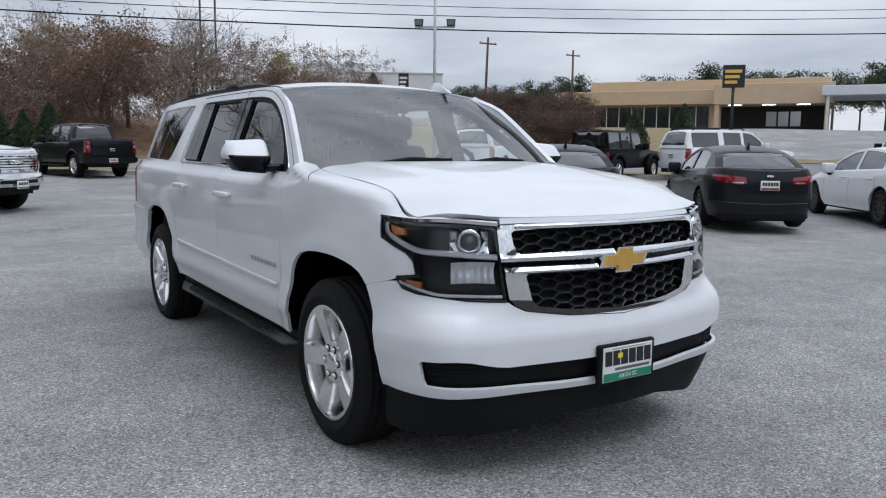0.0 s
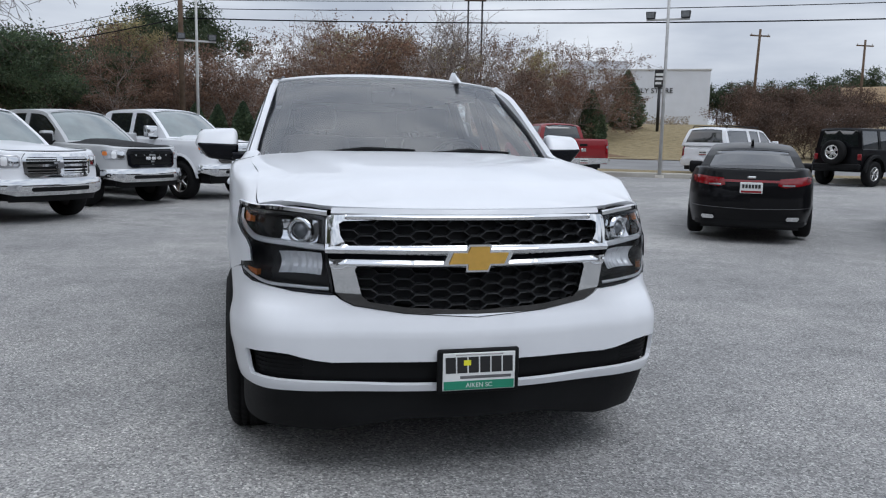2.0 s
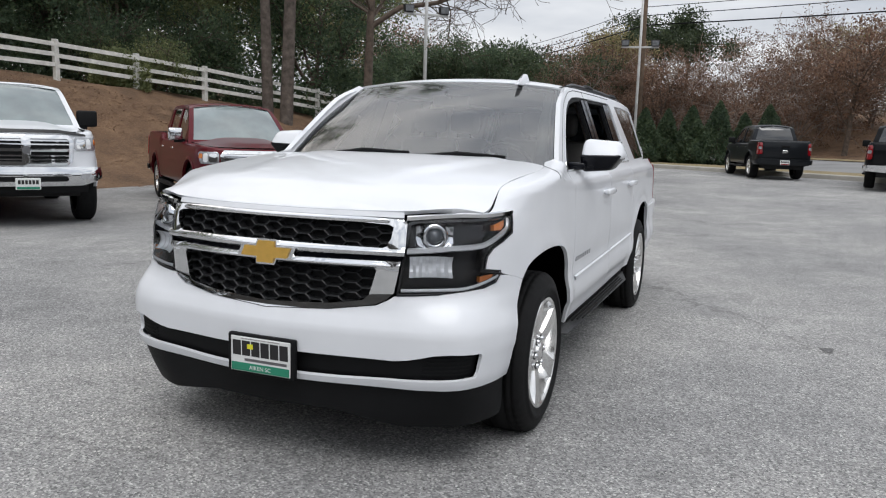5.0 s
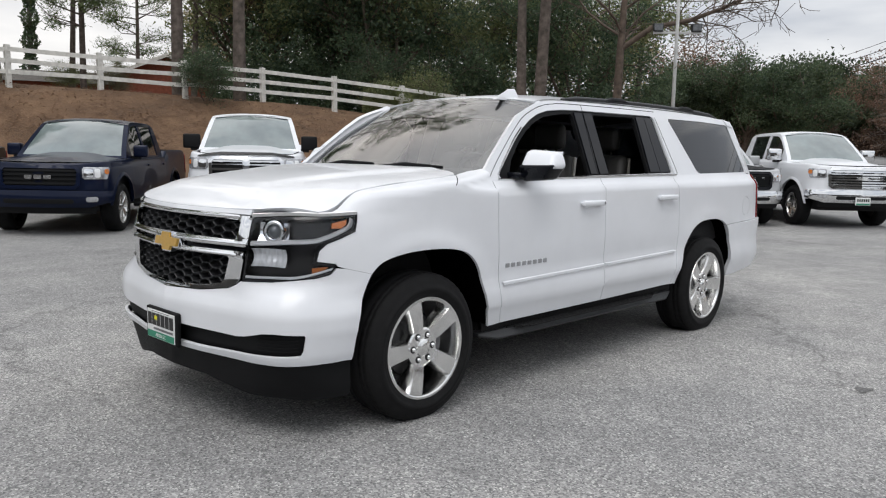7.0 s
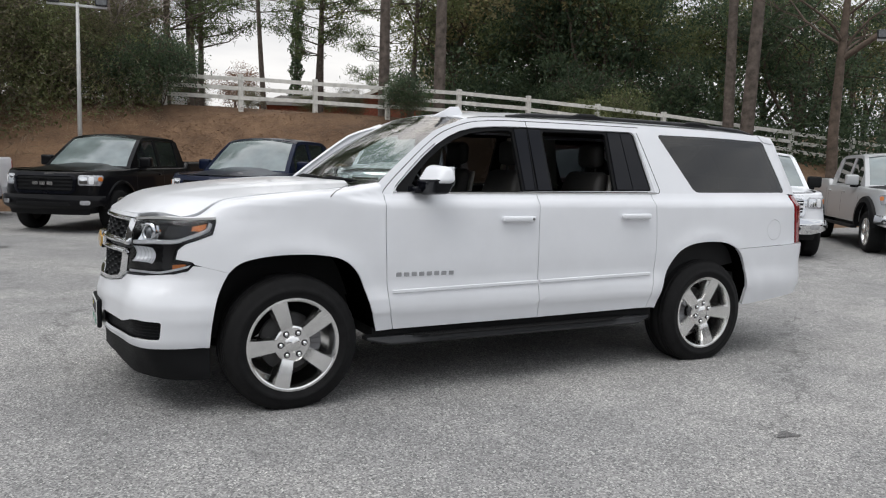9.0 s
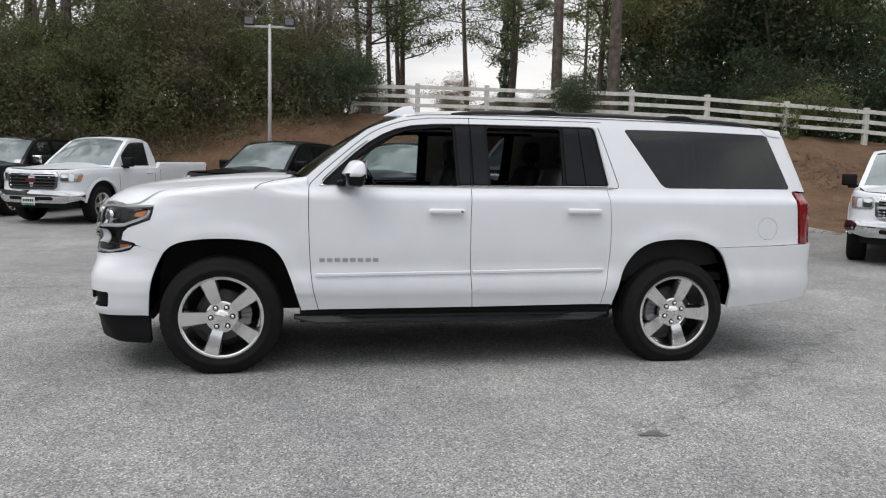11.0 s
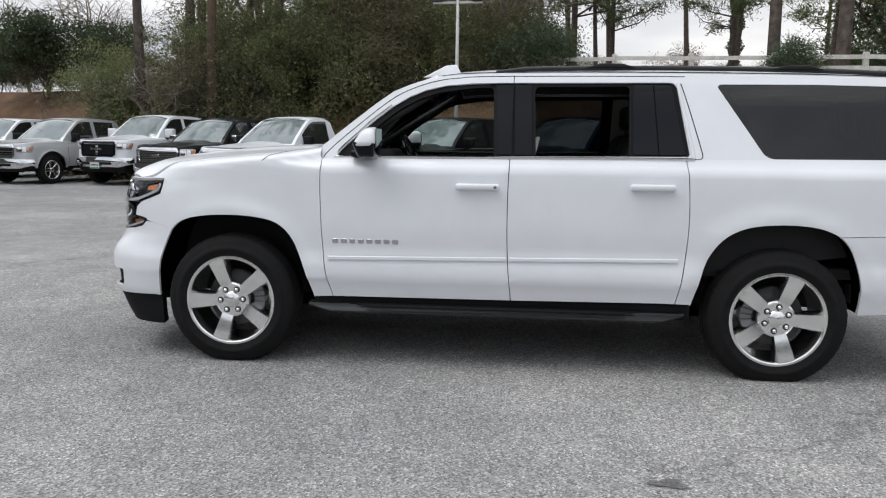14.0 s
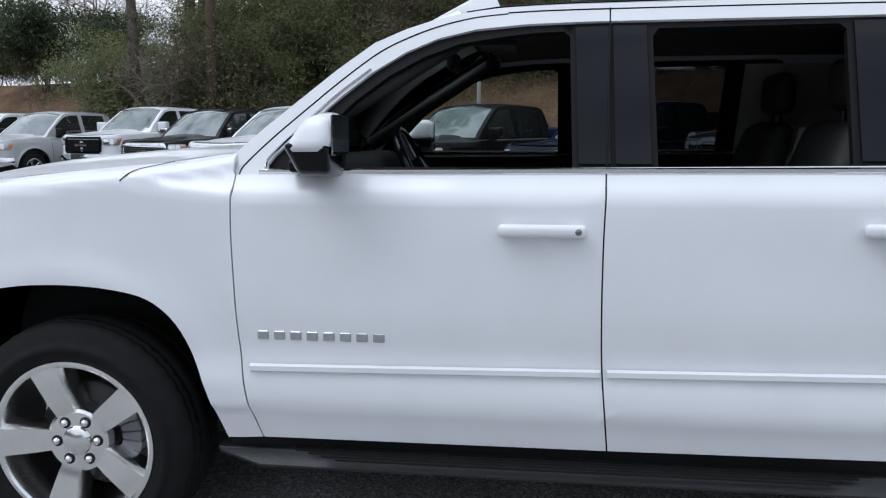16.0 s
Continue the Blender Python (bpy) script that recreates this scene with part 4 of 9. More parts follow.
def leaning_oak():
    """A bare oak by the lot's edge, one long branch reaching out over the lamps."""
    rg = random.Random(77)
    root = tagged(empty("leaning_oak"), "bare leaning oak with a long reaching branch", "tree")
    segs, tips = [], []
    x0, y0 = polar(208.5, 28.0, 3.66, 2.53)
    root.matrix_basis = pose(x0, y0, ground_z(x0, y0))
    out = Vector((-math.sin(radians(208.5)), math.cos(radians(208.5)), 0)) * -1.0
    top = Vector((0.2, 0.1, 4.6))
    segs.append(([Vector((0, 0, -0.4)), Vector((0.15, 0.0, 2.3)), top, top + Vector((0.1, 0.2, 3.2))], [0.19, 0.16, 0.13, 0.08], 3))
    reach = [top + out * a + Vector((0, 0, b)) for a, b in ((0, 0), (1.0, 0.7), (2.2, 0.9), (3.3, 1.3), (4.6, 1.9), (6.0, 2.1), (7.2, 1.8))]
    segs.append((reach, [0.11, 0.095, 0.08, 0.062, 0.045, 0.03, 0.016], 2))
    for k in range(34):
        f = rg.uniform(0.2, 1.0) * 5.99
        i = int(f)
        base = reach[i].lerp(reach[i + 1], f - i)
        d = (out * rg.uniform(0.3, 1.0) + Vector((rg.gauss(0, 0.5), rg.gauss(0, 0.5), rg.gauss(0.15, 0.55)))).normalized()
        grow(rg, base, d, rg.uniform(1.0, 2.2), 0.026, 2, segs, tips, 0.22, (3, 3, 3), spread=0.8)
    for k in range(9):
        d = Vector((rg.gauss(0, 0.8), rg.gauss(0, 0.8), 0.9)).normalized()
        grow(rg, top + Vector((0, 0, rg.uniform(-0.5, 2.8))), d, rg.uniform(2.0, 3.4), 0.05, 2, segs, tips, 0.2, (3, 4, 3), spread=0.9)
    limb_mesh("trunk", segs[:1], M["bark"], root, 0.009)
    limb_mesh("bough", segs[1:2], M["bark"], root, 0.009)
    limb_mesh("twig_spray", segs[2:], M["bark"], root, 0.009)


leaning_oak()


def thicket(az0, az1, d0, d1, h0, h1, cx, cy):
    def place(nr, n):
        az, d = np.radians(nr.uniform(az0, az1, n)), nr.uniform(d0, d1, n)
        x, y = cx + d * np.cos(az), cy + d * np.sin(az)
        hump = 0.55 + 0.45 * np.sin(np.degrees(az) * 1.1 + d * 0.6) * np.sin(np.degrees(az) * 0.37 + 1.0)
        z = np.array([ground_z(float(a), float(b)) for a, b in zip(x, y)])
        return np.stack([x, y, z + nr.uniform(0, 1, n) ** 1.4 * (h0 + (h1 - h0) * hump)], 1)
    return place


brush("undergrowth_olive", thicket(267, 299, 26, 33, 0.8, 4.4, -1, 5), 56000, 0.065, "olive", 41, "tangled olive undergrowth along the wood's edge")
brush("undergrowth_brown", thicket(267, 302, 25, 34, 0.8, 3.6, -1, 5), 24000, 0.15, "brush", 42, "brown bare brush along the wood's edge", 0.05)
brush("undergrowth_dark", thicket(205, 240, 29, 36, 0.8, 3.8, 2, 1.5), 46000, 0.095, "shrub", 43, "dark evergreen undergrowth above the bank")
brush("undergrowth_west", thicket(178, 206, 54, 68, 0.8, 3.4, 2, 1.5), 42000, 0.11, "dry", 44, "brownish undergrowth under roadside trees")
brush("undergrowth_far", thicket(150, 180, 74, 92, 0.3, 1.2, 2, 1.5), 12000, 0.11, "brush", 47, "brown scrub behind the roadside oaks")
brush("fence_vines", thicket(224, 228, 25.6, 26.8, 0.6, 1.6, 2, 1.5), 3500, 0.07, "olive", 45, "green shrub grown over the white fence")
brush("bank_litter", thicket(222, 268, 19, 25, 0.012, 0.03, 1, 3), 12000, 0.045, "rust", 46, "fallen brown leaves scattered on the bank", up=5.0)


# plain added walls close the place behind the camera, dark for chrome reflections
bm = bmesh.new()
box(bm, 27.0, 27.5, -34, 46, -0.5, 7.0)
tagged(part("wall_east", bm, M["dark_wall"]), "plain added wall closing the lot, dark for reflections", "wall", kind="structure")
bm = bmesh.new()
box(bm, -2, 27.0, 40.0, 40.5, -0.5, 6.5)
tagged(part("wall_north", bm, M["dark_wall"]), "plain added wall closing the lot, dark for reflections", "wall", kind="structure")


# ---- the big white car: surfaces ----
class Curve:
    """A smooth curve through (x, value) pairs with rising x."""

    def __init__(self, *pairs):
        self.x = np.array([p[0] for p in pairs], float)
        self.v = np.array([p[1] for p in pairs], float)
        s = np.diff(self.v) / np.diff(self.x)
        m = np.empty(len(self.x))
        m[0], m[-1] = s[0], s[-1]
        m[1:-1] = np.where(s[1:] * s[:-1] > 0, 2 * s[1:] * s[:-1] / (s[1:] + s[:-1] + 1e-12), 0.0)
        self.m = m

    def __call__(self, x):
        x = min(max(x, self.x[0]), self.x[-1])
        i = min(max(int(np.searchsorted(self.x, x)) - 1, 0), len(self.x) - 2)
        h = self.x[i + 1] - self.x[i]
        t = (x - self.x[i]) / h
        t2, t3 = t * t, t * t * t
        return float((2 * t3 - 3 * t2 + 1) * self.v[i] + (t3 - 2 * t2 + t) * h * self.m[i] + (3 * t2 - 2 * t3) * self.v[i + 1] + (t3 - t2) * h * self.m[i + 1])


def catmull(pts, n=10, closed=False):
    """A smooth line through points."""
    p = [np.array(q, float) for q in pts]
    out, k = [], len(p)
    for i in range(k if closed else k - 1):
        a, b = p[i], p[(i + 1) % k]
        z = p[i - 1] if (closed or i > 0) else 2 * a - b
        c = p[(i + 2) % k] if (closed or i + 2 < k) else 2 * b - a
        for j in range(n):
            t = j / n
            out.append(0.5 * (2 * a + (b - z) * t + (2 * z - 5 * a + 4 * b - c) * t * t + (3 * a - z - 3 * b + c) * t ** 3))
    if not closed:
        out.append(p[-1])
    return [tuple(q) for q in out]


# plan of the left half, from the middle of the nose round to the middle of the tail
PLAN = catmull([(0.962, 0.0), (0.936, 0.28), (0.866, 0.60), (0.796, 0.748), (0.704, 0.868), (0.560, 0.946), (0.34, 0.987), (0.05, 1.003), (-0.6, 1.006), (-1.7, 1.008), (-2.8, 1.006), (-3.7, 0.998), (-4.14, 0.984), (-4.37, 0.946), (-4.475, 0.865), (-4.525, 0.72), (-4.55, 0.40), (-4.56, 0.0)], 24)
PX, PY = np.array([p[0] for p in PLAN]), np.array([p[1] for p in PLAN])
PS = np.concatenate([[0], np.cumsum(np.hypot(np.diff(PX), np.diff(PY)))])
TX, TY = np.gradient(PX, PS), np.gradient(PY, PS)
TX[0], TY[0] = 0.0, 1.0
SIDE = Curve((0.20, -0.10), (0.36, -0.055), (0.44, -0.034), (0.525, -0.011), (0.555, 0.003), (0.62, 0.004), (0.665, -0.003), (0.72, -0.009), (0.79, -0.004), (0.87, 0.0), (1.0, -0.003), (1.14, -0.007), (1.20, -0.010), (1.221, -0.016), (1.243, -0.040), (1.30, -0.074), (1.36, -0.10))
FRONT = Curve((0.20, -0.085), (0.30, -0.05), (0.395, -0.012), (0.44, 0.004), (0.55, 0.012), (0.635, 0.014), (0.665, 0.006), (0.72, -0.014), (0.80, -0.022), (0.95, -0.030), (1.05, -0.048), (1.12, -0.075), (1.20, -0.12))
SHOULDER = Curve((-0.75, 1.34), (-0.60, 1.30), (-0.45, 1.257), (-0.35, 1.232), (-0.1, 1.188), (0.2, 1.140), (0.43, 1.106), (0.62, 1.080), (0.80, 1.074))
S_FRONT, S_SIDE = float(np.interp(0.62, PY[:170], PS[:170])), float(np.interp(-0.25, PX[::-1], PS[::-1]))
S_BROW, S_WING = float(np.interp(0.70, PY[:170], PS[:170])), float(np.interp(-0.50, -PX, PS))
S_CORNER = float(np.interp(-0.735, -PX, PS))
CURL = 0.045


def sx(x):
    return float(np.interp(-x, -PX, PS))


def sy(y):
    return float(np.interp(y, PY[:190], PS[:190]))


def flank(s, v, lift=0.0):
    """The car's flank and nose: s runs round the plan, v up the section and then over the wing's edge."""
    x, y = float(np.interp(s, PS, PX)), float(np.interp(s, PS, PY))
    nx, ny = float(np.interp(s, PS, TY)), -float(np.interp(s, PS, TX))
    w = 1 - sstep(S_FRONT * 0.9, S_SIDE, s)
    zs = SHOULDER(min(x, 0.8))
    k = sstep(S_BROW, S_WING, s)  # the wing's rounded shoulder fades out towards the nose
    d0 = SIDE(v) * (1 - w) + FRONT(v) * w
    q = min(v, zs)
    d = SIDE(q) * (1 - w) + FRONT(q) * w
    z = q
    e = v - zs
    if e > 0:
        a = min(e / CURL, 1.4)
        z += CURL * math.sin(a)
        d -= CURL * (1 - math.cos(a))
        if e > CURL * 1.4:
            z += 0.17 * (e - CURL * 1.4)
            d -= 0.985 * (e - CURL * 1.4)
        d, z = d0 * (1 - k) + d * k, v * (1 - k) + z * k
    if lift:
        d += lift
    # the wings swell softly over the wheels
    for cx in (0.0, -3.3):
        rr = math.hypot(x - cx, (v - 0.42) * 1.05)
        d += 0.012 * math.exp(-((rr - 0.56) / 0.07) ** 2) * (1 - w)
    # the bumper's corner stands proud of the lamps above it
    d += 0.022 * sstep(0.80, 0.73, v) * sstep(0.20, 0.34, v) * math.exp(-((s - S_CORNER) / 0.26) ** 2)
    x += 0.045 * sstep(0.765, 0.69, v) * sstep(0.22, 0.42, v) * math.exp(-((s - S_CORNER) / 0.20) ** 2)
    return Vector((x + nx * d, y + ny * d, z))


NOSE_LIFT = Curve((-0.55, 0.0), (-0.35, 0.022), (-0.2, 0.036), (0.0, 0.050), (0.25, 0.062), (0.55, 0.070), (0.70, 0.062), (0.80, 0.042), (0.88, 0.0))


def raised(p):
    """The bonnet stands high and level over the lamps, and drops steeply at the nose."""
    if p.x > -0.55:
        p.z += NOSE_LIFT(p.x) * sstep(1.128, 1.172, p.z)
    return p


def skin(s, v, lift=0.0):
    return raised(flank(s, v, lift))


def wing_top(x):
    return SHOULDER(x) + CURL * 1.4 + 0.075 * sstep(0.62, 0.28, x)


BELT_Y = Curve((-4.45, 0.815), (-4.27, 0.852), (-3.6, 0.908), (-2.9, 0.931), (-1.2, 0.931), (-0.5, 0.908))


def upper(x, z, lift=0.0):
    """The leaning side of the glasshouse."""
    y = BELT_Y(x) - 0.375 * (z - 1.30) - 0.10 * max(0, z - 1.72) ** 1.0
    return Vector((x, y + lift, z + lift * 0.3))


ROOF_EDGE = Curve((-4.36, 1.60), (-4.25, 1.735), (-4.11, 1.778), (-3.3, 1.797), (-2.4, 1.802), (-1.6, 1.797), (-1.40, 1.790), (-1.273, 1.774), (-1.15, 1.743))


def roof_at(x, u):
    e = upper(x, ROOF_EDGE(x))
    h = 0.078 * sstep(-4.6, -3.8, x) * (0.55 + 0.45 * sstep(-1.0, -2.0, x))
    return Vector((x, e.y * u, e.z + h * (1 - abs(u) ** 2.4)))


HOOD_MID = np.poly1d(np.polyfit((-0.60, -0.35, -0.05, 0.2, 0.45, 0.62, 0.76, 0.86), (1.326, 1.311, 1.275, 1.238, 1.202, 1.178, 1.156, 1.134), 4))


def hood_edge(x):
    return flank(sx(min(x, 0.72)), wing_top(min(x, 0.72)))


NOSE_X = Curve(*[(y, flank(sy(y), 1.137).x) for y in np.linspace(0, 0.76, 9)], (0.80, 0.655), (0.92, 0.60))
EDGE_X = np.linspace(-0.50, 0.66, 30)
EDGE_Y = np.poly1d(np.polyfit(EDGE_X, [hood_edge(x).y for x in EDGE_X], 5))
EDGE_Z = np.poly1d(np.polyfit(EDGE_X, [hood_edge(x).z for x in EDGE_X], 5))


def hood_at(x, y):
    """The bonnet: a soft crown with a raised middle, level along its front edge."""
    xe = min(x, 0.66)
    u = min(1.05, abs(y) / max(float(EDGE_Y(xe)), 0.3))
    front = sstep(0.42, 0.74, x)
    mid = float(HOOD_MID(x))
    ze = float(EDGE_Z(xe)) * (1 - front) + 1.134 * front
    z = ze + (mid - ze) * (1 - u ** 2.6)
    half = 0.40 + 0.20 * sstep(0.75, -0.5, x)
    z += 0.013 * sstep(half + 0.07, half - 0.07, abs(y)) * sstep(0.80, 0.20, x)
    p = raised(Vector((x, y, z + 0.002)))
    # it turns down to a level front edge
    foot = 1.136 + 0.012 * sstep(0.70, 0.86, abs(y))
    f = min(1.0, max(0.0, NOSE_X(abs(y)) - x) / 0.075)
    f += (1 - f) * sstep(0.72, 0.83, abs(y))
    p.z = foot + (p.z - foot) * (1 - (1 - f) ** 2.2) if x > 0.45 else p.z
    return p


def inside(px, py, loop):
    """Which points lie inside a loop."""
    lx, ly = np.array([p[0] for p in loop]), np.array([p[1] for p in loop])
    res = np.zeros(len(px), bool)
    j = len(loop) - 1
    for i in range(len(loop)):
        hit = ((ly[i] > py) != (ly[j] > py)) & (px < (lx[j] - lx[i]) * (py - ly[i]) / (ly[j] - ly[i] + 1e-15) + lx[i])
        res ^= hit
        j = i
    return res


def resample(loop, step):
    out = []
    for a, b in zip(loop, loop[1:] + loop[:1]):
        n = max(1, int(math.ceil(math.hypot(b[0] - a[0], b[1] - a[1]) / step)))
        out += [(a[0] + (b[0] - a[0]) * k / n, a[1] + (b[1] - a[1]) * k / n) for k in range(n)]
    return out


def panel(name, outline, fn, material, parent, holes=(), step=0.05, depth=0.018, side=1, label="", centre=(-1.7, 0, 0.9), grid=True, eps=0.010):
    """A sheet cut to an outline with holes in the plane of two parameters and laid on the surface fn, with turned-in edges."""
    from mathutils.geometry import delaunay_2d_cdt
    loops = [resample([tuple(p) for p in lp], step * 0.6) for lp in (outline, *holes)]
    pts, edges = [], []
    for lp in loops:
        b = len(pts)
        pts += lp
        edges += [(b + i, b + (i + 1) % len(lp)) for i in range(len(lp))]
    if grid:
        a0, a1 = min(p[0] for p in loops[0]), max(p[0] for p in loops[0])
        b0, b1 = min(p[1] for p in loops[0]), max(p[1] for p in loops[0])
        ga, gb = np.meshgrid(np.arange(a0 + step / 2, a1, step), np.arange(b0 + step / 2, b1, step))
        ga, gb = ga.ravel(), gb.ravel()
        ok = inside(ga, gb, loops[0])
        for lp in loops[1:]:
            ok &= ~inside(ga, gb, lp)
        rim = np.array(pts)
        for i in np.nonzero(ok)[0]:
            if np.min(np.hypot(rim[:, 0] - ga[i], rim[:, 1] - gb[i])) > step * 0.3:
                pts.append((float(ga[i]), float(gb[i])))
    vs, _, fs, _, _, _ = delaunay_2d_cdt([Vector(p) for p in pts], edges, [], 0, 1e-7)
    cx = np.array([sum(vs[i].x for i in f) / 3 for f in fs])
    cy = np.array([sum(vs[i].y for i in f) / 3 for f in fs])
    ok = inside(cx, cy, loops[0])
    for lp in loops[1:]:
        ok &= ~inside(cx, cy, lp)
    fs = [f for f, k in zip(fs, ok) if k]
    mid = Vector(centre)
    P, N = [], []
    for v in vs:
        p = fn(v.x, v.y)
        n = (fn(v.x + eps, v.y) - fn(v.x - eps, v.y)).cross(fn(v.x, v.y + eps) - fn(v.x, v.y - eps))
        n = n.normalized() if n.length > 1e-12 else Vector((0, 0, 1))
        if n.dot(p - mid) < 0:
            n = -n
        if abs(p.y) < 1e-5:
            n = Vector((n.x, 0, n.z)).normalized()
        P.append(p)
        N.append(n)
    faces = []
    for f in fs:
        a, b, c = (P[i] for i in f)
        faces.append(tuple(f) if (b - a).cross(c - a).dot(N[f[0]]) > 0 else tuple(f)[::-1])
    if depth:
        count = {}
        for f in faces:
            for i in range(3):
                e = (f[i], f[(i + 1) % 3])
                count[e] = count.get(e, 0) + 1
        for (a, b) in [e for e in count if (e[1], e[0]) not in count]:
            if abs(P[a].y) < 1e-5 and abs(P[b].y) < 1e-5:
                continue  # the two halves meet here
            t = (P[b] - P[a]).normalized()
            base = len(P)
            for i in (a, b):
                P.append(P[i].copy())
                N.append(t.cross(N[i]))
            for i in (a, b):
                P.append(P[i] - N[i] * depth)
                N.append(N[base])
            faces.append((base + 1, base, base + 2, base + 3))
    if side < 0:
        P, N = [Vector((p.x, -p.y, p.z)) for p in P], [Vector((n.x, -n.y, n.z)) for n in N]
        faces = [f[::-1] for f in faces]
    return mesh_part(name, P, faces, material, parent, label, True, N)


def X(x, z):
    return (sx(x), z)


def Y(y, z):
    return (sy(y), z)


def ribbon(name, pts, width, thick, material, parent, side=1, label=""):
    """A flat strip along points, for chrome and seals: width across the first normal given with each point."""
    bm = bmesh.new()
    rows = []
    for p, n, up in pts:
        p, n, up = Vector(p), Vector(n).normalized(), Vector(up).normalized()
        rows.append([bm.verts.new(Vector((q.x, q.y * side, q.z))) for q in (p - up * width / 2, p - up * width * 0.3 + n * thick, p + up * width * 0.3 + n * thick, p + up * width / 2)])
    for a, b in zip(rows, rows[1:]):
        for k in range(3):
            bm.faces.new((a[k], a[k + 1], b[k + 1], b[k]) if side < 0 else (a[k], b[k], b[k + 1], a[k + 1]))
    bmesh.ops.recalc_face_normals(bm, faces=bm.faces[:])
    return smooth_by_angle(part(name, bm, material, parent, label), 60)


ARCH_F = catmull([(0.462, 0.40), (0.448, 0.55), (0.424, 0.68), (0.393, 0.766), (0.350, 0.838), (0.278, 0.888), (0.14, 0.916), (-0.02, 0.924), (-0.18, 0.915), (-0.308, 0.884), (-0.396, 0.808), (-0.452, 0.69), (-0.500, 0.55), (-0.540, 0.425)], 4)
ARCH_R = catmull([(-2.801, 0.435), (-2.835, 0.57), (-2.868, 0.69), (-2.920, 0.79), (-3.00, 0.868), (-3.12, 0.915), (-3.29, 0.931), (-3.46, 0.922), (-3.574, 0.888), (-3.648, 0.835), (-3.708, 0.73), (-3.742, 0.61), (-3.756, 0.50), (-3.757, 0.405)], 4)
DOOR_F = catmull([(-0.586, 1.275), (-0.583, 1.10), (-0.588, 0.93), (-0.597, 0.75), (-0.616, 0.58), (-0.654, 0.432)], 5)
DOOR_B = catmull([(-1.720, 1.287), (-1.713, 1.10), (-1.713, 0.86), (-1.722, 0.65), (-1.743, 0.437)], 5)
DOOR_C = catmull([(-2.745, 1.298), (-2.758, 1.15), (-2.766, 0.95), (-2.757, 0.75), (-2.738, 0.60), (-2.712, 0.447)], 5)
LAMP_REAR = [(0.430, 1.128), (0.436, 1.090), (0.450, 1.043), (0.530, 1.012), (0.600, 0.987), (0.635, 0.955), (0.648, 0.900), (0.556, 0.886), (0.562, 0.868), (0.588, 0.840), (0.655, 0.822)]
GAP = 0.0025


def shifted(line, dx):
    return [(x + dx, z) for x, z in line]


def on_skin(line):
    return [X(x, z) for x, z in line]


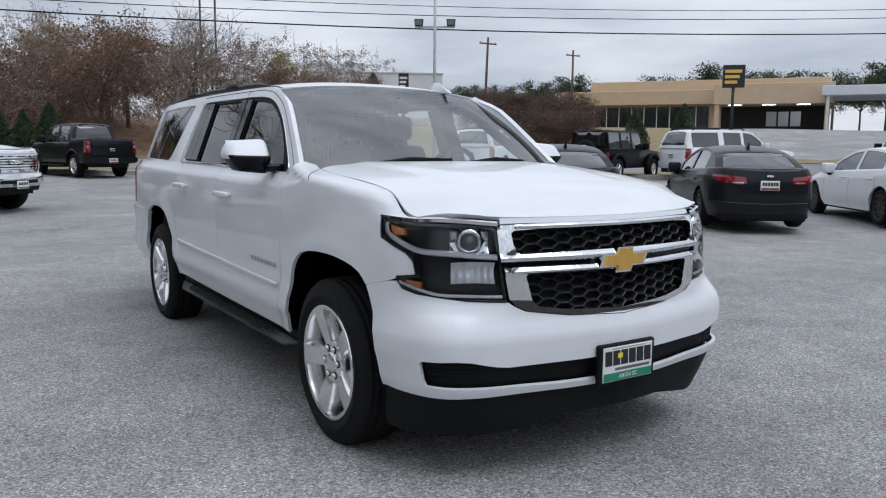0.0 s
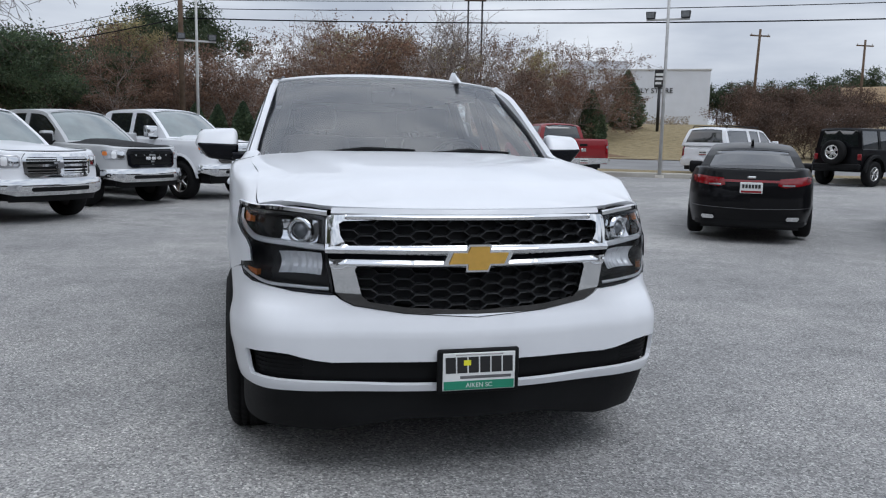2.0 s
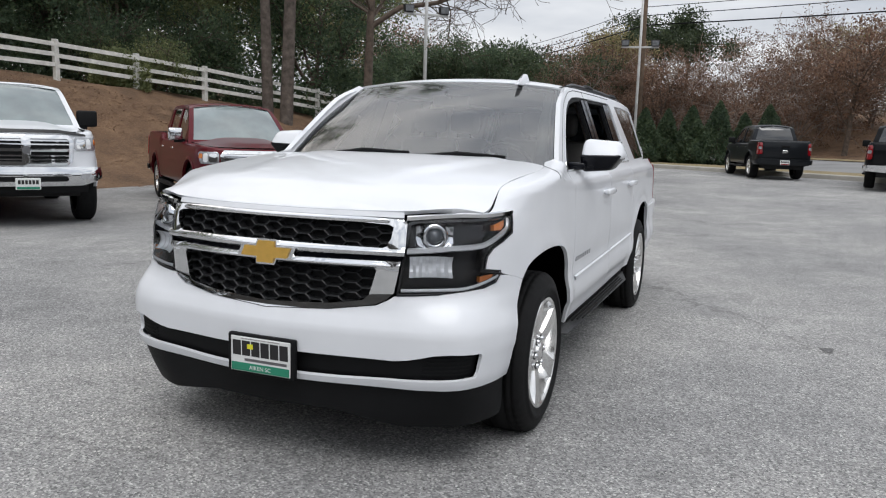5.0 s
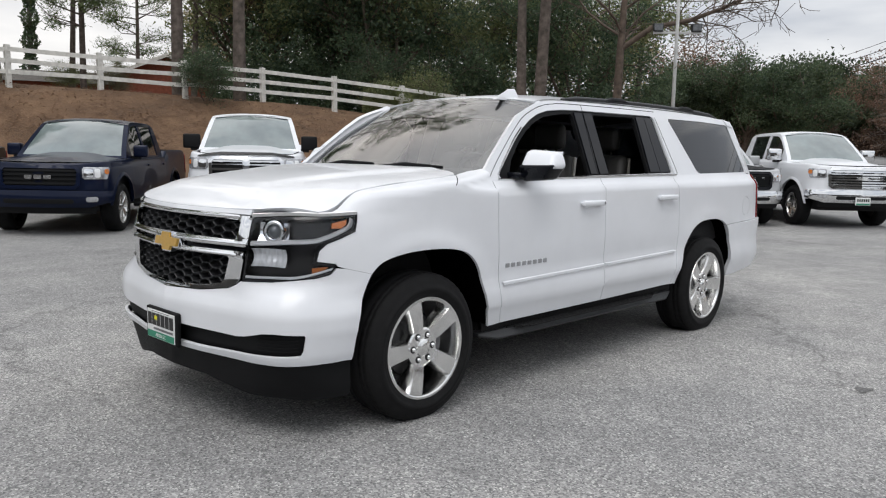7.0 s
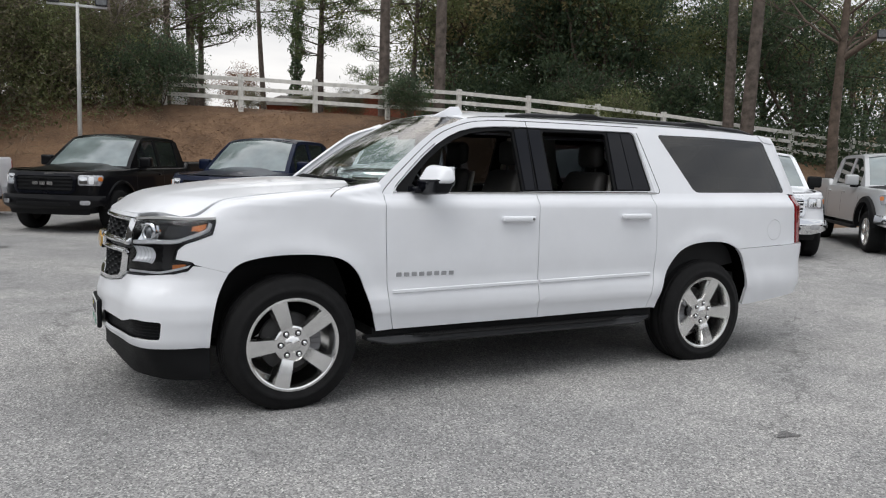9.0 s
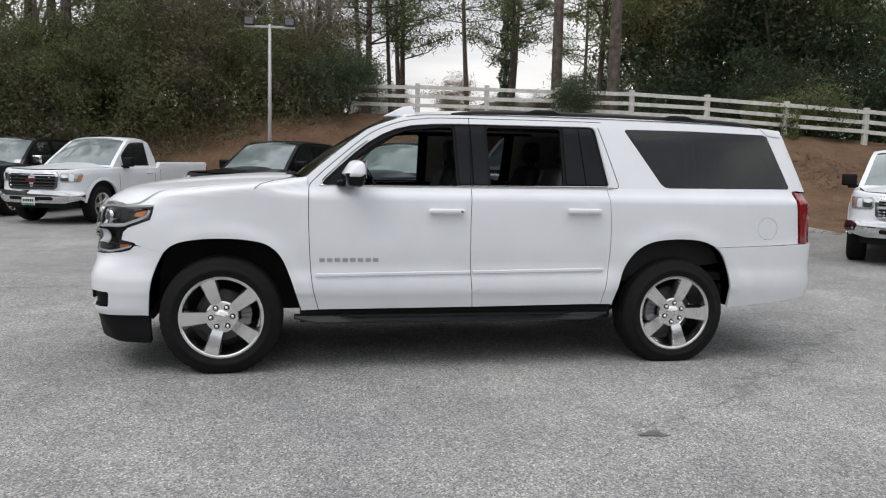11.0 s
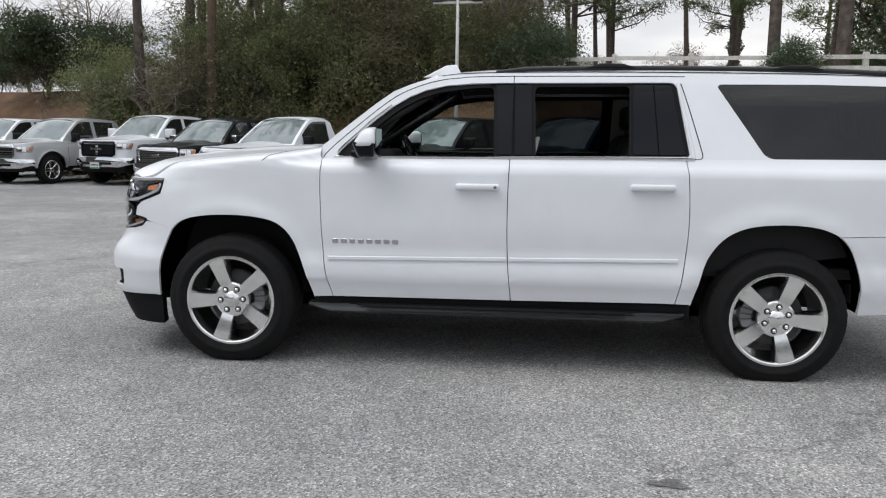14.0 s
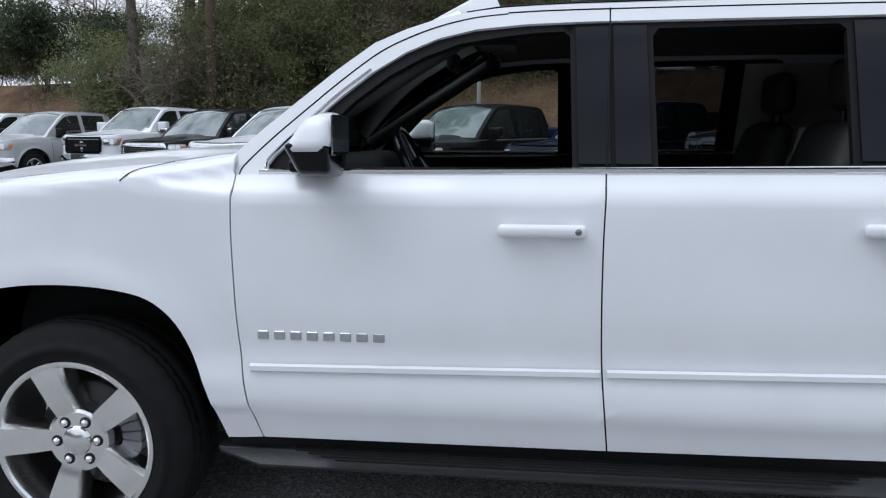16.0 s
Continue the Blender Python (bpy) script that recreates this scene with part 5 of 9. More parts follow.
def build_big_car():
    root = tagged(empty("big_sport_utility_car", pose(0, 0, 0)), "white long-bodied sport utility car with chrome grille", "car")
    W = M["white"]
    for sd in (1, -1):
        # front wing
        arch_upper = [p for p in ARCH_F if p[1] > 0.825 or p[0] < 0]
        top = [X(x, wing_top(x) - 0.003) for x in np.linspace(0.66, -0.44, 14)] + [X(-0.47, wing_top(-0.44) + 0.01), X(-0.575, wing_top(-0.44) + 0.005), X(-0.575, 1.285)]
        wing = [X(0.66, 1.062)] + top + on_skin(shifted(DOOR_F, GAP)) + [X(-0.54, 0.43)] + on_skin(arch_upper[::-1]) + [X(0.362, 0.826), X(0.42, 0.842), X(0.50, 0.862), X(0.543, 0.874)] + on_skin([(x - 0.004, z) for x, z in LAMP_REAR[:8][::-1]]) + [X(0.428, 1.133), X(0.55, 1.133)]
        wing = [X(0.60, 1.135)] + [X(x, wing_top(x) - 0.003) for x in np.linspace(0.60, -0.44, 14)] + wing[1 + 14:]
        panel("front_wing", wing[:-1], skin, W, root, side=sd, step=0.024)
        # the bonnet's shut line where it turns down over the wing
        rows = []
        for t in np.linspace(0, 1, 9):
            x = -0.352 + 0.125 * t
            v = (1 - t) * wing_top(-0.352) + t * (SHOULDER(-0.235) + 0.012)
            a, b = skin(sx(x), v), skin(sx(x + 0.01), v - 0.008)
            n = (skin(sx(x - 0.01), v) - a).cross(skin(sx(x), v + 0.01) - a).normalized()
            n = n if n.y > 0 else -n
            rows.append((a + n * 0.0006, n, n.cross(b - a)))
        ribbon("bonnet_gap", rows, 0.005, 0.0012, M["plastic"], root, sd)
        # doors
        f0, b0 = shifted(DOOR_F, -GAP), shifted(DOOR_B, GAP)
        panel("front_door", on_skin(f0 + b0[::-1]), skin, W, root, side=sd, step=0.06)
        f0, b0 = shifted(DOOR_B, -GAP), shifted(DOOR_C, GAP)
        panel("rear_door", on_skin(f0 + b0[::-1]), skin, W, root, side=sd, step=0.06)
        # rear quarter
        arch_q = [p for p in ARCH_R if p[0] > -3.5 or p[1] > 0.868]
        q = shifted(DOOR_C, -GAP) + [(-2.80, 0.445)] + arch_q + [(-3.61, 0.868), (-4.33, 0.893), (-4.30, 1.295)]
        n = 24
        ring = [X(-4.043 + 0.084 * math.cos(2 * math.pi * k / n), 1.012 + 0.084 * math.sin(2 * math.pi * k / n)) for k in range(n)]
        panel("rear_quarter", on_skin(q), skin, W, root, side=sd, step=0.06, holes=(ring,) if sd > 0 else ())
        if sd > 0:
            ring = [X(-4.043 + 0.0815 * math.cos(2 * math.pi * k / n), 1.012 + 0.0815 * math.sin(2 * math.pi * k / n)) for k in range(n)]
            panel("fuel_flap", ring, skin, W, root, side=sd, step=0.03)
        # bumpers
        arch_low = [p for p in ARCH_F if p[1] <= 0.82 and p[0] > 0]
        bump = [Y(0, 0.396), Y(0.3, 0.396), Y(0.6, 0.397), X(0.65, 0.401), X(0.50, 0.404)] + on_skin(arch_low) + [X(0.363, 0.8248), X(0.42, 0.8408), X(0.50, 0.8608), X(0.552, 0.865), X(0.580, 0.836), X(0.655, 0.818), Y(0.745, 0.796), Y(0.574, 0.787), Y(0.550, 0.770), Y(0.50, 0.746), Y(0.30, 0.717), Y(0, 0.700)]
        slot = [Y(0.0, 0.424), Y(0.35, 0.426), Y(0.60, 0.436), Y(0.78, 0.444), X(0.682, 0.449), X(0.674, 0.47), X(0.666, 0.545), X(0.672, 0.556), Y(0.80, 0.562), Y(0.74, 0.556), Y(0.64, 0.530), Y(0.58, 0.522), Y(0.35, 0.524), Y(0.0, 0.526)]
        # the bumper in two sheets, above and below the slot, so that it stays open to the middle
        upper_b = [Y(0, 0.526), Y(0.35, 0.524), Y(0.58, 0.522), Y(0.64, 0.530), Y(0.74, 0.556), Y(0.80, 0.562), X(0.672, 0.556), X(0.666, 0.545), X(0.674, 0.47)]
        lower_b = [X(0.682, 0.449), Y(0.78, 0.444), Y(0.60, 0.436), Y(0.35, 0.426), Y(0, 0.424)]
        panel("front_bumper", bump + upper_b + lower_b, skin, W, root, side=sd, step=0.04)
        panel("bumper_slot", [(s, v) for s, v in slot], lambda s, v: skin(s, v, -0.035), M["plastic"], root, side=sd, step=0.05, depth=0)
        # fine grid across the slot's outer ends
        for k in range(5):
            panel("slot_slat", [Y(0.70, 0.458 + 0.018 * k), X(0.690, 0.464 + 0.018 * k), X(0.690, 0.470 + 0.018 * k), Y(0.70, 0.464 + 0.018 * k)], lambda s, v: skin(s, v, -0.031), M["plastic"], root, side=sd, step=0.05, depth=0.01, grid=False)
        dam = [Y(0, 0.275), Y(0.30, 0.273), Y(0.42, 0.252), Y(0.60, 0.218), X(0.66, 0.208), X(0.50, 0.210), X(0.462, 0.212), X(0.462, 0.396), X(0.60, 0.396), Y(0.6, 0.394), Y(0, 0.393)]
        panel("air_dam", dam, lambda s, v: skin(s, v, -0.012 + 0.048 * sstep(0.40, 0.22, v)), M["plastic"], root, side=sd, step=0.05, depth=0.05)
        bumper_r = [(-3.614, 0.8645)] + [p for p in ARCH_R if p[0] < -3.6 and p[1] < 0.860] + [(-3.80, 0.412), (-4.1, 0.442), (-4.37, 0.47), (-4.52, 0.49)]
        rear_b = on_skin(bumper_r) + [(PS[-1], 0.50), (PS[-1], 0.89), X(-4.49, 0.892), X(-4.33, 0.8895)]
        panel("rear_bumper", rear_b, lambda s, v: skin(s, v, 0.026 * sstep(sx(-3.62), sx(-4.1), s)), W, root, side=sd, step=0.06, depth=0.03)
        panel("tail_light", [X(-4.342, 0.898), X(-4.318, 1.29), X(-4.40, 1.28), X(-4.44, 1.18), X(-4.45, 0.90)], lambda s, v: skin(s, v, 0.010), M["red_lens"], root, side=sd, step=0.04, depth=0.03)
        panel("tailgate", [X(-4.456, 0.90), X(-4.444, 1.28), (PS[-1], 1.28), (PS[-1], 0.90)], skin, W, root, side=sd, step=0.08)
        # side mouldings, sill and lettering
        for x0, x1 in ((-0.632, -1.712), (-1.732, -2.712)):
            rows = []
            for x in np.linspace(x0, x1, 14):
                zz = 0.664 + 0.042 * (x / -2.7)
                rows.append((skin(sx(x), zz, 0.002), (0, 1, 0), (0, 0, 1)))
            ribbon("side_moulding", rows, 0.026, 0.012, W, root, sd)
        rows = [(skin(sx(x), 0.390, -0.045), (0, 1, 0.0), (0, 0, 1)) for x in np.linspace(-0.53, -2.81, 12)]
        ribbon("sill_trim", rows, 0.11, 0.012, M["plastic"], root, sd)
        for k in range(8):
            x0 = -0.658 - k * 0.0525
            bm = bmesh.new()
            y = skin(sx(x0), 0.78).y
            box(bm, x0 - 0.036, x0, sd * y - 0.004, sd * y + 0.004, 0.766, 0.794, 0.003, 1)
            part("badge_bar", bm, M["badge_chrome"], root)
        # door handles with their cups
        for x0, x1, z in ((-1.405, -1.663, 1.121), (-2.418, -2.676, 1.133)):
            bm = bmesh.new()
            y = skin(sx((x0 + x1) / 2), z).y
            box(bm, x1, x0, y + 0.012, y + 0.044, z - 0.020, z + 0.019, 0.015, 4)
            box(bm, x1 + 0.01, x1 + 0.06, y - 0.02, y + 0.03, z - 0.012, z + 0.012, 0.008, 2)
            box(bm, x0 - 0.06, x0 - 0.01, y - 0.02, y + 0.03, z - 0.012, z + 0.012, 0.008, 2)
            for v in bm.verts:
                v.co.y *= sd
            if sd < 0:
                bmesh.ops.reverse_faces(bm, faces=bm.faces[:])
            h = smooth_by_angle(part("door_handle", bm, W, root), 50)
            if x0 > -2 and sd > 0:
                bm = bmesh.new()
                lathe(bm, [(0.0001, y + 0.0455), (0.009, y + 0.0455), (0.010, y + 0.043)], 14, "y", (x1 + 0.025, 0, z))
                part("key_lock", bm, M["alloy_dark"], h)
        # glasshouse side: pillars and roof rail
        frame_out = [(-0.50, 1.262), (-0.535, 1.312), (-0.65, 1.412), (-0.771, 1.510), (-0.885, 1.602), (-0.999, 1.684), (-1.10, 1.727), (-1.19, 1.756)] + [(x, ROOF_EDGE(x)) for x in (-1.273, -1.40, -1.6, -2.0, -2.4, -2.8, -3.3, -3.7, -4.11, -4.19, -4.25)] + [(-4.308, 1.52), (-4.365, 1.298), (-4.30, 1.292), (-2.75, 1.292), (-1.72, 1.280), (-0.60, 1.268)]
        dlo = [(-0.700, 1.2865), (-0.684, 1.291), (-0.679, 1.304), (-0.70, 1.332), (-0.79, 1.415), (-0.90, 1.514), (-1.00, 1.592), (-1.10, 1.652), (-1.20, 1.694), (-1.32, 1.722), (-1.48, 1.736), (-1.65, 1.741), (-2.655, 1.748), (-2.682, 1.742), (-2.70, 1.72), (-2.765, 1.325), (-2.755, 1.311), (-1.70, 1.300)]
        qw = [(-2.945, 1.735), (-2.955, 1.738), (-3.5, 1.741), (-4.135, 1.731), (-4.165, 1.718), (-4.300, 1.328), (-4.288, 1.310), (-3.25, 1.304), (-3.215, 1.310), (-3.185, 1.33), (-2.935, 1.722)]
        panel("side_frame", frame_out, upper, W, root, holes=(dlo, qw), side=sd, step=0.06, depth=0.03)
        panel("quarter_window", qw, lambda a, b: upper(a, b, -0.004), M["privacy"], root, side=sd, step=0.12, depth=0.004)
        panel("window_lining", qw, lambda a, b: upper(a, b, -0.05), M["cabin"], root, holes=([(-3.02, 1.70), (-4.10, 1.69), (-4.22, 1.345), (-3.24, 1.345)],), side=sd, step=0.12, depth=0)
        fw = [(-0.775, 1.302), (-0.842, 1.405), (-0.945, 1.505), (-1.050, 1.583), (-1.155, 1.640), (-1.27, 1.682), (-1.39, 1.700), (-1.50, 1.713), (-1.592, 1.716), (-1.612, 1.700), (-1.622, 1.302)]
        rw = [(-1.872, 1.306), (-1.862, 1.700), (-1.880, 1.722), (-2.405, 1.728), (-2.425, 1.712), (-2.418, 1.312)]
        panel("window_frame", dlo, lambda a, b: upper(a, b, -0.012), M["plastic"], root, holes=(fw, rw), side=sd, step=0.08, depth=0.025)
        for quad in (((-1.640, 1.312), (-1.628, 1.725), (-1.728, 1.727), (-1.733, 1.312)), ((-1.748, 1.312), (-1.742, 1.728), (-1.842, 1.728), (-1.852, 1.312)), ((-2.440, 1.322), (-2.445, 1.732), (-2.560, 1.733), (-2.585, 1.322)), ((-2.592, 1.322), (-2.567, 1.733), (-2.668, 1.731), (-2.742, 1.322))):
            panel("pillar_cover", list(quad), lambda a, b: upper(a, b, -0.003), M["gloss_black"], root, side=sd, step=0.1, depth=0.01)
        if sd < 0:
            panel("front_window", fw, lambda a, b: upper(a, b, -0.02), M["glass"], root, side=sd, step=0.1, depth=0)
            panel("rear_window_pane", rw, lambda a, b: upper(a, b, -0.02), M["privacy"], root, side=sd, step=0.1, depth=0)
        rows = [(upper(x, 1.281 + 0.0145 * min(1, (x + 0.65) / -2.1), 0.003), (0, 1, 0.1), (0, 0, 1)) for x in np.linspace(-0.655, -2.79, 16)]
        ribbon("belt_chrome", rows, 0.020, 0.008, M["chrome"], root, sd)
        rows = [(upper(-2.79 + 0.085 * t, 1.30 + 0.44 * t, 0.002), (0, 1, 0.3), (1, 0, 0.2)) for t in np.linspace(0, 1, 8)]
        ribbon("pillar_trim", rows, 0.022, 0.006, W, root, sd)
        # dark shut lines over the doors
        rows = [(upper(x, ROOF_EDGE(x) - 0.018, 0.0006), (0, 1, 0.4), (0, 0, 1)) for x in np.linspace(-1.42, -2.75, 14)]
        ribbon("door_top_gap", rows, 0.005, 0.0012, M["plastic"], root, sd)
        rows = [(upper(-1.722 - 0.012 * t, 1.30 + 0.485 * t, 0.0006), (0, 1, 0.4), (1, 0, 0)) for t in np.linspace(0, 1, 6)]
        ribbon("door_gap", rows, 0.005, 0.0012, M["plastic"], root, sd)
        gap = catmull([(-0.588, 1.272), (-0.603, 1.303), (-0.690, 1.388), (-0.805, 1.487), (-0.915, 1.578), (-1.022, 1.656), (-1.122, 1.704), (-1.22, 1.738), (-1.32, 1.760), (-1.42, 1.770)], 4)
        rows = [(upper(x, z, 0.0006), (0, 1, 0.4), (0.6, 0, 0.8)) for x, z in gap]
        ribbon("door_gap", rows, 0.005, 0.0012, M["plastic"], root, sd)
        trim = catmull([(-0.72, 1.2805), (-0.688, 1.284), (-0.672, 1.304), (-0.692, 1.336), (-0.782, 1.424), (-0.892, 1.523), (-0.993, 1.600)], 5)
        rows = []
        for k, (x, z) in enumerate(trim):
            x1, z1 = trim[min(k + 1, len(trim) - 1)]
            x0, z0 = trim[max(k - 1, 0)]
            rows.append((upper(x, z, 0.002), (0, 1, 0.3), (z1 - z0, 0, x0 - x1)))
        ribbon("window_trim", rows, 0.010, 0.005, M["chrome"], root, sd)
        # windscreen pillar between frame and glass
        line = [(-0.50, 1.262), (-0.535, 1.312), (-0.65, 1.412), (-0.771, 1.510), (-0.885, 1.602), (-0.999, 1.684), (-1.10, 1.727), (-1.19, 1.756), (-1.273, 1.774)]
        bm = bmesh.new()
        rows = []
        for k, (x, z) in enumerate(line):
            o = upper(x, z)
            f = k / (len(line) - 1)
            g = screen_at(0.985, 0.02 + 0.97 * f)
            m_ = (o + g) / 2 + Vector((0.012, 0.012, 0.012))
            rows.append([bm.verts.new((p.x, p.y * sd, p.z)) for p in (o, m_, g)])
        for a, b in zip(rows, rows[1:]):
            for k in range(2):
                bm.faces.new((a[k], a[k + 1], b[k + 1], b[k]))
        bmesh.ops.recalc_face_normals(bm, faces=bm.faces[:])
        smooth_by_angle(part("windscreen_pillar", bm, W, root), 70)
        # tail pillar round to the back window
        bm = bmesh.new()
        rows = []
        for t in np.linspace(0, 1, 6):
            o = upper(-4.365 + 0.115 * t, 1.298 + 0.43 * t)
            g = Vector((-4.475 + 0.165 * t, 0.79 - 0.14 * t, 1.285 + 0.455 * t))
            mid_ = (o + g) / 2 + Vector((-0.022, 0.022, 0.0))
            rows.append([bm.verts.new((p.x, p.y * sd, p.z)) for p in (o, mid_, g)])
        for a, b in zip(rows, rows[1:]):
            for k in range(2):
                bm.faces.new((a[k], a[k + 1], b[k + 1], b[k]))
        bmesh.ops.recalc_face_normals(bm, faces=bm.faces[:])
        smooth_by_angle(part("tail_pillar", bm, W, root), 70)
        line = catmull([(-2.722, 1.742), (-2.748, 1.66), (-2.776, 1.56), (-2.806, 1.45), (-2.832, 1.35), (-2.838, 1.318), (-2.830, 1.300), (-2.805, 1.2955), (-2.76, 1.2955)], 4)
        rows = []
        for a, b in zip(line, line[1:]):
            p, q = upper(a[0], a[1], 0.0008), upper(b[0], b[1], 0.0008)
            n = Vector((0, 1, 0.37)).normalized()
            rows.append((p, n, n.cross(q - p)))
        ribbon("door_gap", rows, 0.0055, 0.0012, M["plastic"], root, sd)
        rows = [(roof_at(x, 0.945) + Vector((0, 0, 0.0015)), (0, 0.3, 1), (0, 1, 0)) for x in np.linspace(-1.285, -4.15, 30)]
        ribbon("roof_ditch", rows, 0.022, 0.002, M["plastic"], root, sd)
        # roof rail with raised feet
        ry = lambda x: upper(x, ROOF_EDGE(x)).y * 0.90
        pts = [(x, sd * ry(x), roof_at(x, 0.90).z + (0.002 if k in (0, 14) else 0.014 + 0.008 * math.sin(math.pi * k / 14))) for k, x in enumerate(np.linspace(-1.62, -4.12, 15))]
        bm = bmesh.new()
        tube(bm, pts, [0.008] + [0.015] * 13 + [0.008], 8)
        smooth_by_angle(part("roof_rail", bm, M["board"], root), 60)
        for cx in (-2.32, -3.42):
            bm = bmesh.new()
            z = roof_at(cx, 0.9).z
            hexa(bm, [(cx - 0.16, sd * ry(cx) - 0.03, z + 0.02), (cx + 0.16, sd * ry(cx) - 0.03, z + 0.02), (cx + 0.16, sd * ry(cx) + 0.03, z + 0.02), (cx - 0.16, sd * ry(cx) + 0.03, z + 0.02), (cx - 0.07, sd * ry(cx) - 0.02, z + 0.048), (cx + 0.06, sd * ry(cx) - 0.02, z + 0.048), (cx + 0.06, sd * ry(cx) + 0.02, z + 0.048), (cx - 0.07, sd * ry(cx) + 0.02, z + 0.048)], 0.012, 2)
            smooth_by_angle(part("rail_foot", bm, M["plastic"], root), 50)
        # wing mirror: white cap over a black lower third
        bm = bmesh.new()
        hexa(bm, [(-0.955, sd * 0.962, 1.345), (-0.785, sd * 0.962, 1.345), (-0.812, sd * 1.200, 1.350), (-0.955, sd * 1.222, 1.352), (-0.948, sd * 0.968, 1.464), (-0.858, sd * 0.968, 1.466), (-0.880, sd * 1.172, 1.452), (-0.948, sd * 1.190, 1.452)], 0.034, 4)
        bmesh.ops.recalc_face_normals(bm, faces=bm.faces[:])
        mir = smooth_by_angle(part("wing_mirror", bm, W, root), 60)
        bm = bmesh.new()
        hexa(bm, [(-0.940, sd * 0.975, 1.270), (-0.822, sd * 0.975, 1.270), (-0.842, sd * 1.130, 1.285), (-0.940, sd * 1.150, 1.287), (-0.952, sd * 0.958, 1.372), (-0.788, sd * 0.958, 1.372), (-0.815, sd * 1.196, 1.376), (-0.952, sd * 1.216, 1.378)], 0.020, 3)
        box(bm, -0.90, -0.77, min(sd * 0.87, sd * 1.0), max(sd * 0.87, sd * 1.0), 1.284, 1.326, 0.012, 2)
        bmesh.ops.recalc_face_normals(bm, faces=bm.faces[:])
        smooth_by_angle(part("mirror_base", bm, M["gloss_black"], mir), 50)
        bm = bmesh.new()
        box(bm, -0.958, -0.952, min(sd * 0.985, sd * 1.175), max(sd * 0.985, sd * 1.175), 1.342, 1.454, 0.002, 1)
        part("mirror_glass", bm, M["chrome"], mir)
        # running board
        bm = bmesh.new()
        y0, y1 = sorted((sd * 0.86, sd * 1.062))
        prof = [(-0.49, 0.362), (-0.64, 0.330), (-2.64, 0.332), (-2.78, 0.362), (-2.78, 0.384), (-0.49, 0.384)]
        prism(bm, prof, y0, y1, 0.018, 3)
        for v in bm.verts:
            if abs(v.co.y) > 1.0:
                v.co.y -= sd * 0.11 * (sstep(-0.95, -0.48, v.co.x) + sstep(-2.45, -2.80, v.co.x))
        rb = smooth_by_angle(part("running_board", bm, M["board"], root), 40)
        for k in range(5):
            bm = bmesh.new()
            y = sd * (0.925 + k * 0.022)
            box(bm, -2.58 + 0.05 * k, -0.70 - 0.05 * k, y - 0.006, y + 0.006, 0.380, 0.3885, 0.002, 1)
            part("tread_rib", bm, M["rubber"], rb)
        # wheel-arch liners, their deep shade put into a near-black colour
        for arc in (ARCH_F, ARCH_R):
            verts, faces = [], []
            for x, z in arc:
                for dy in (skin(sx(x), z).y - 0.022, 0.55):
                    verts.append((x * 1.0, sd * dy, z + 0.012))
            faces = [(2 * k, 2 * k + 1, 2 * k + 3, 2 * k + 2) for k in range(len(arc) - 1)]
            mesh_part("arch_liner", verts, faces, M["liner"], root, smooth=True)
        headlight(root, sd)
    # bonnet, in one sheet
    side = [(x, float(EDGE_Y(x)) + 0.003) for x in np.linspace(0.60, -0.34, 11)]
    nose = [(skin(sy(y), 1.137).x, skin(sy(y), 1.137).y) for y in np.linspace(0, 0.80, 12)] + [(0.655, 0.800)]
    tail = [(-0.385, 0.815), (-0.43, 0.74), (-0.470, 0.60), (-0.488, 0.45), (-0.49, 0.2), (-0.488, 0.0)]
    half = nose + side + tail
    full = half + [(x, -y) for x, y in half[::-1][1:-1]]
    panel("bonnet", full, hood_at, W, root, step=0.045, depth=0.02)
    # painted strip between the bonnet's front edge and the bright surround
    nl = [(sy(y), 1.1325) for y in np.linspace(0.60, 0, 8)]
    for sd in (1, -1):
        panel("grille_header", [(sy(y), 1.113) for y in np.linspace(0, 0.60, 8)] + nl, lambda a, b: skin(a, b, 0.001), W, root, side=sd, step=0.03, depth=0.02)
    # roof sheet
    rl = [(x, u) for x, u in [(-1.245 - 0.03 * abs(u) ** 2, u) for u in np.linspace(-1, 1, 21)]]
    panel("roof", rl + [(-4.25, 1.0), (-4.25, -1.0)], roof_at, W, root, step=0.09, depth=0.03)
    # rear spoiler lip and rear glass
    bm = bmesh.new()
    hexa(bm, [(-4.308, -0.705, 1.708), (-4.165, -0.712, 1.722), (-4.165, 0.712, 1.722), (-4.308, 0.705, 1.708), (-4.300, -0.672, 1.769), (-4.105, -0.690, 1.786), (-4.105, 0.690, 1.786), (-4.300, 0.672, 1.769)], 0.010, 3)
    smooth_by_angle(part("roof_spoiler", bm, W, root), 50)
    bm = bmesh.new()
    hexa(bm, [(-4.48, -0.80, 1.28), (-4.44, -0.82, 1.28), (-4.44, 0.82, 1.28), (-4.48, 0.80, 1.28), (-4.32, -0.66, 1.74), (-4.29, -0.67, 1.74), (-4.29, 0.67, 1.74), (-4.32, 0.66, 1.74)], 0.01)
    part("back_window", bm, M["privacy"], root)
    # windscreen with its dark border, cowl and wipers
    def ring(u0, v0, v1):
        return [(-u0, v0), (u0, v0), (u0, v1), (-u0, v1)]
    panel("windscreen", ring(1.0, 0.0, 1.0), screen_at, M["screen"], root, step=0.12, depth=0)
    panel("screen_border", ring(1.0, 0.0, 1.0), lambda u, v: screen_at(u, v) - Vector((0.004, 0, 0.004)), M["gloss_black"], root, holes=([(-0.945, 0.035), (0.945, 0.035), (0.93, 0.955), (-0.93, 0.955)],), step=0.1, depth=0)
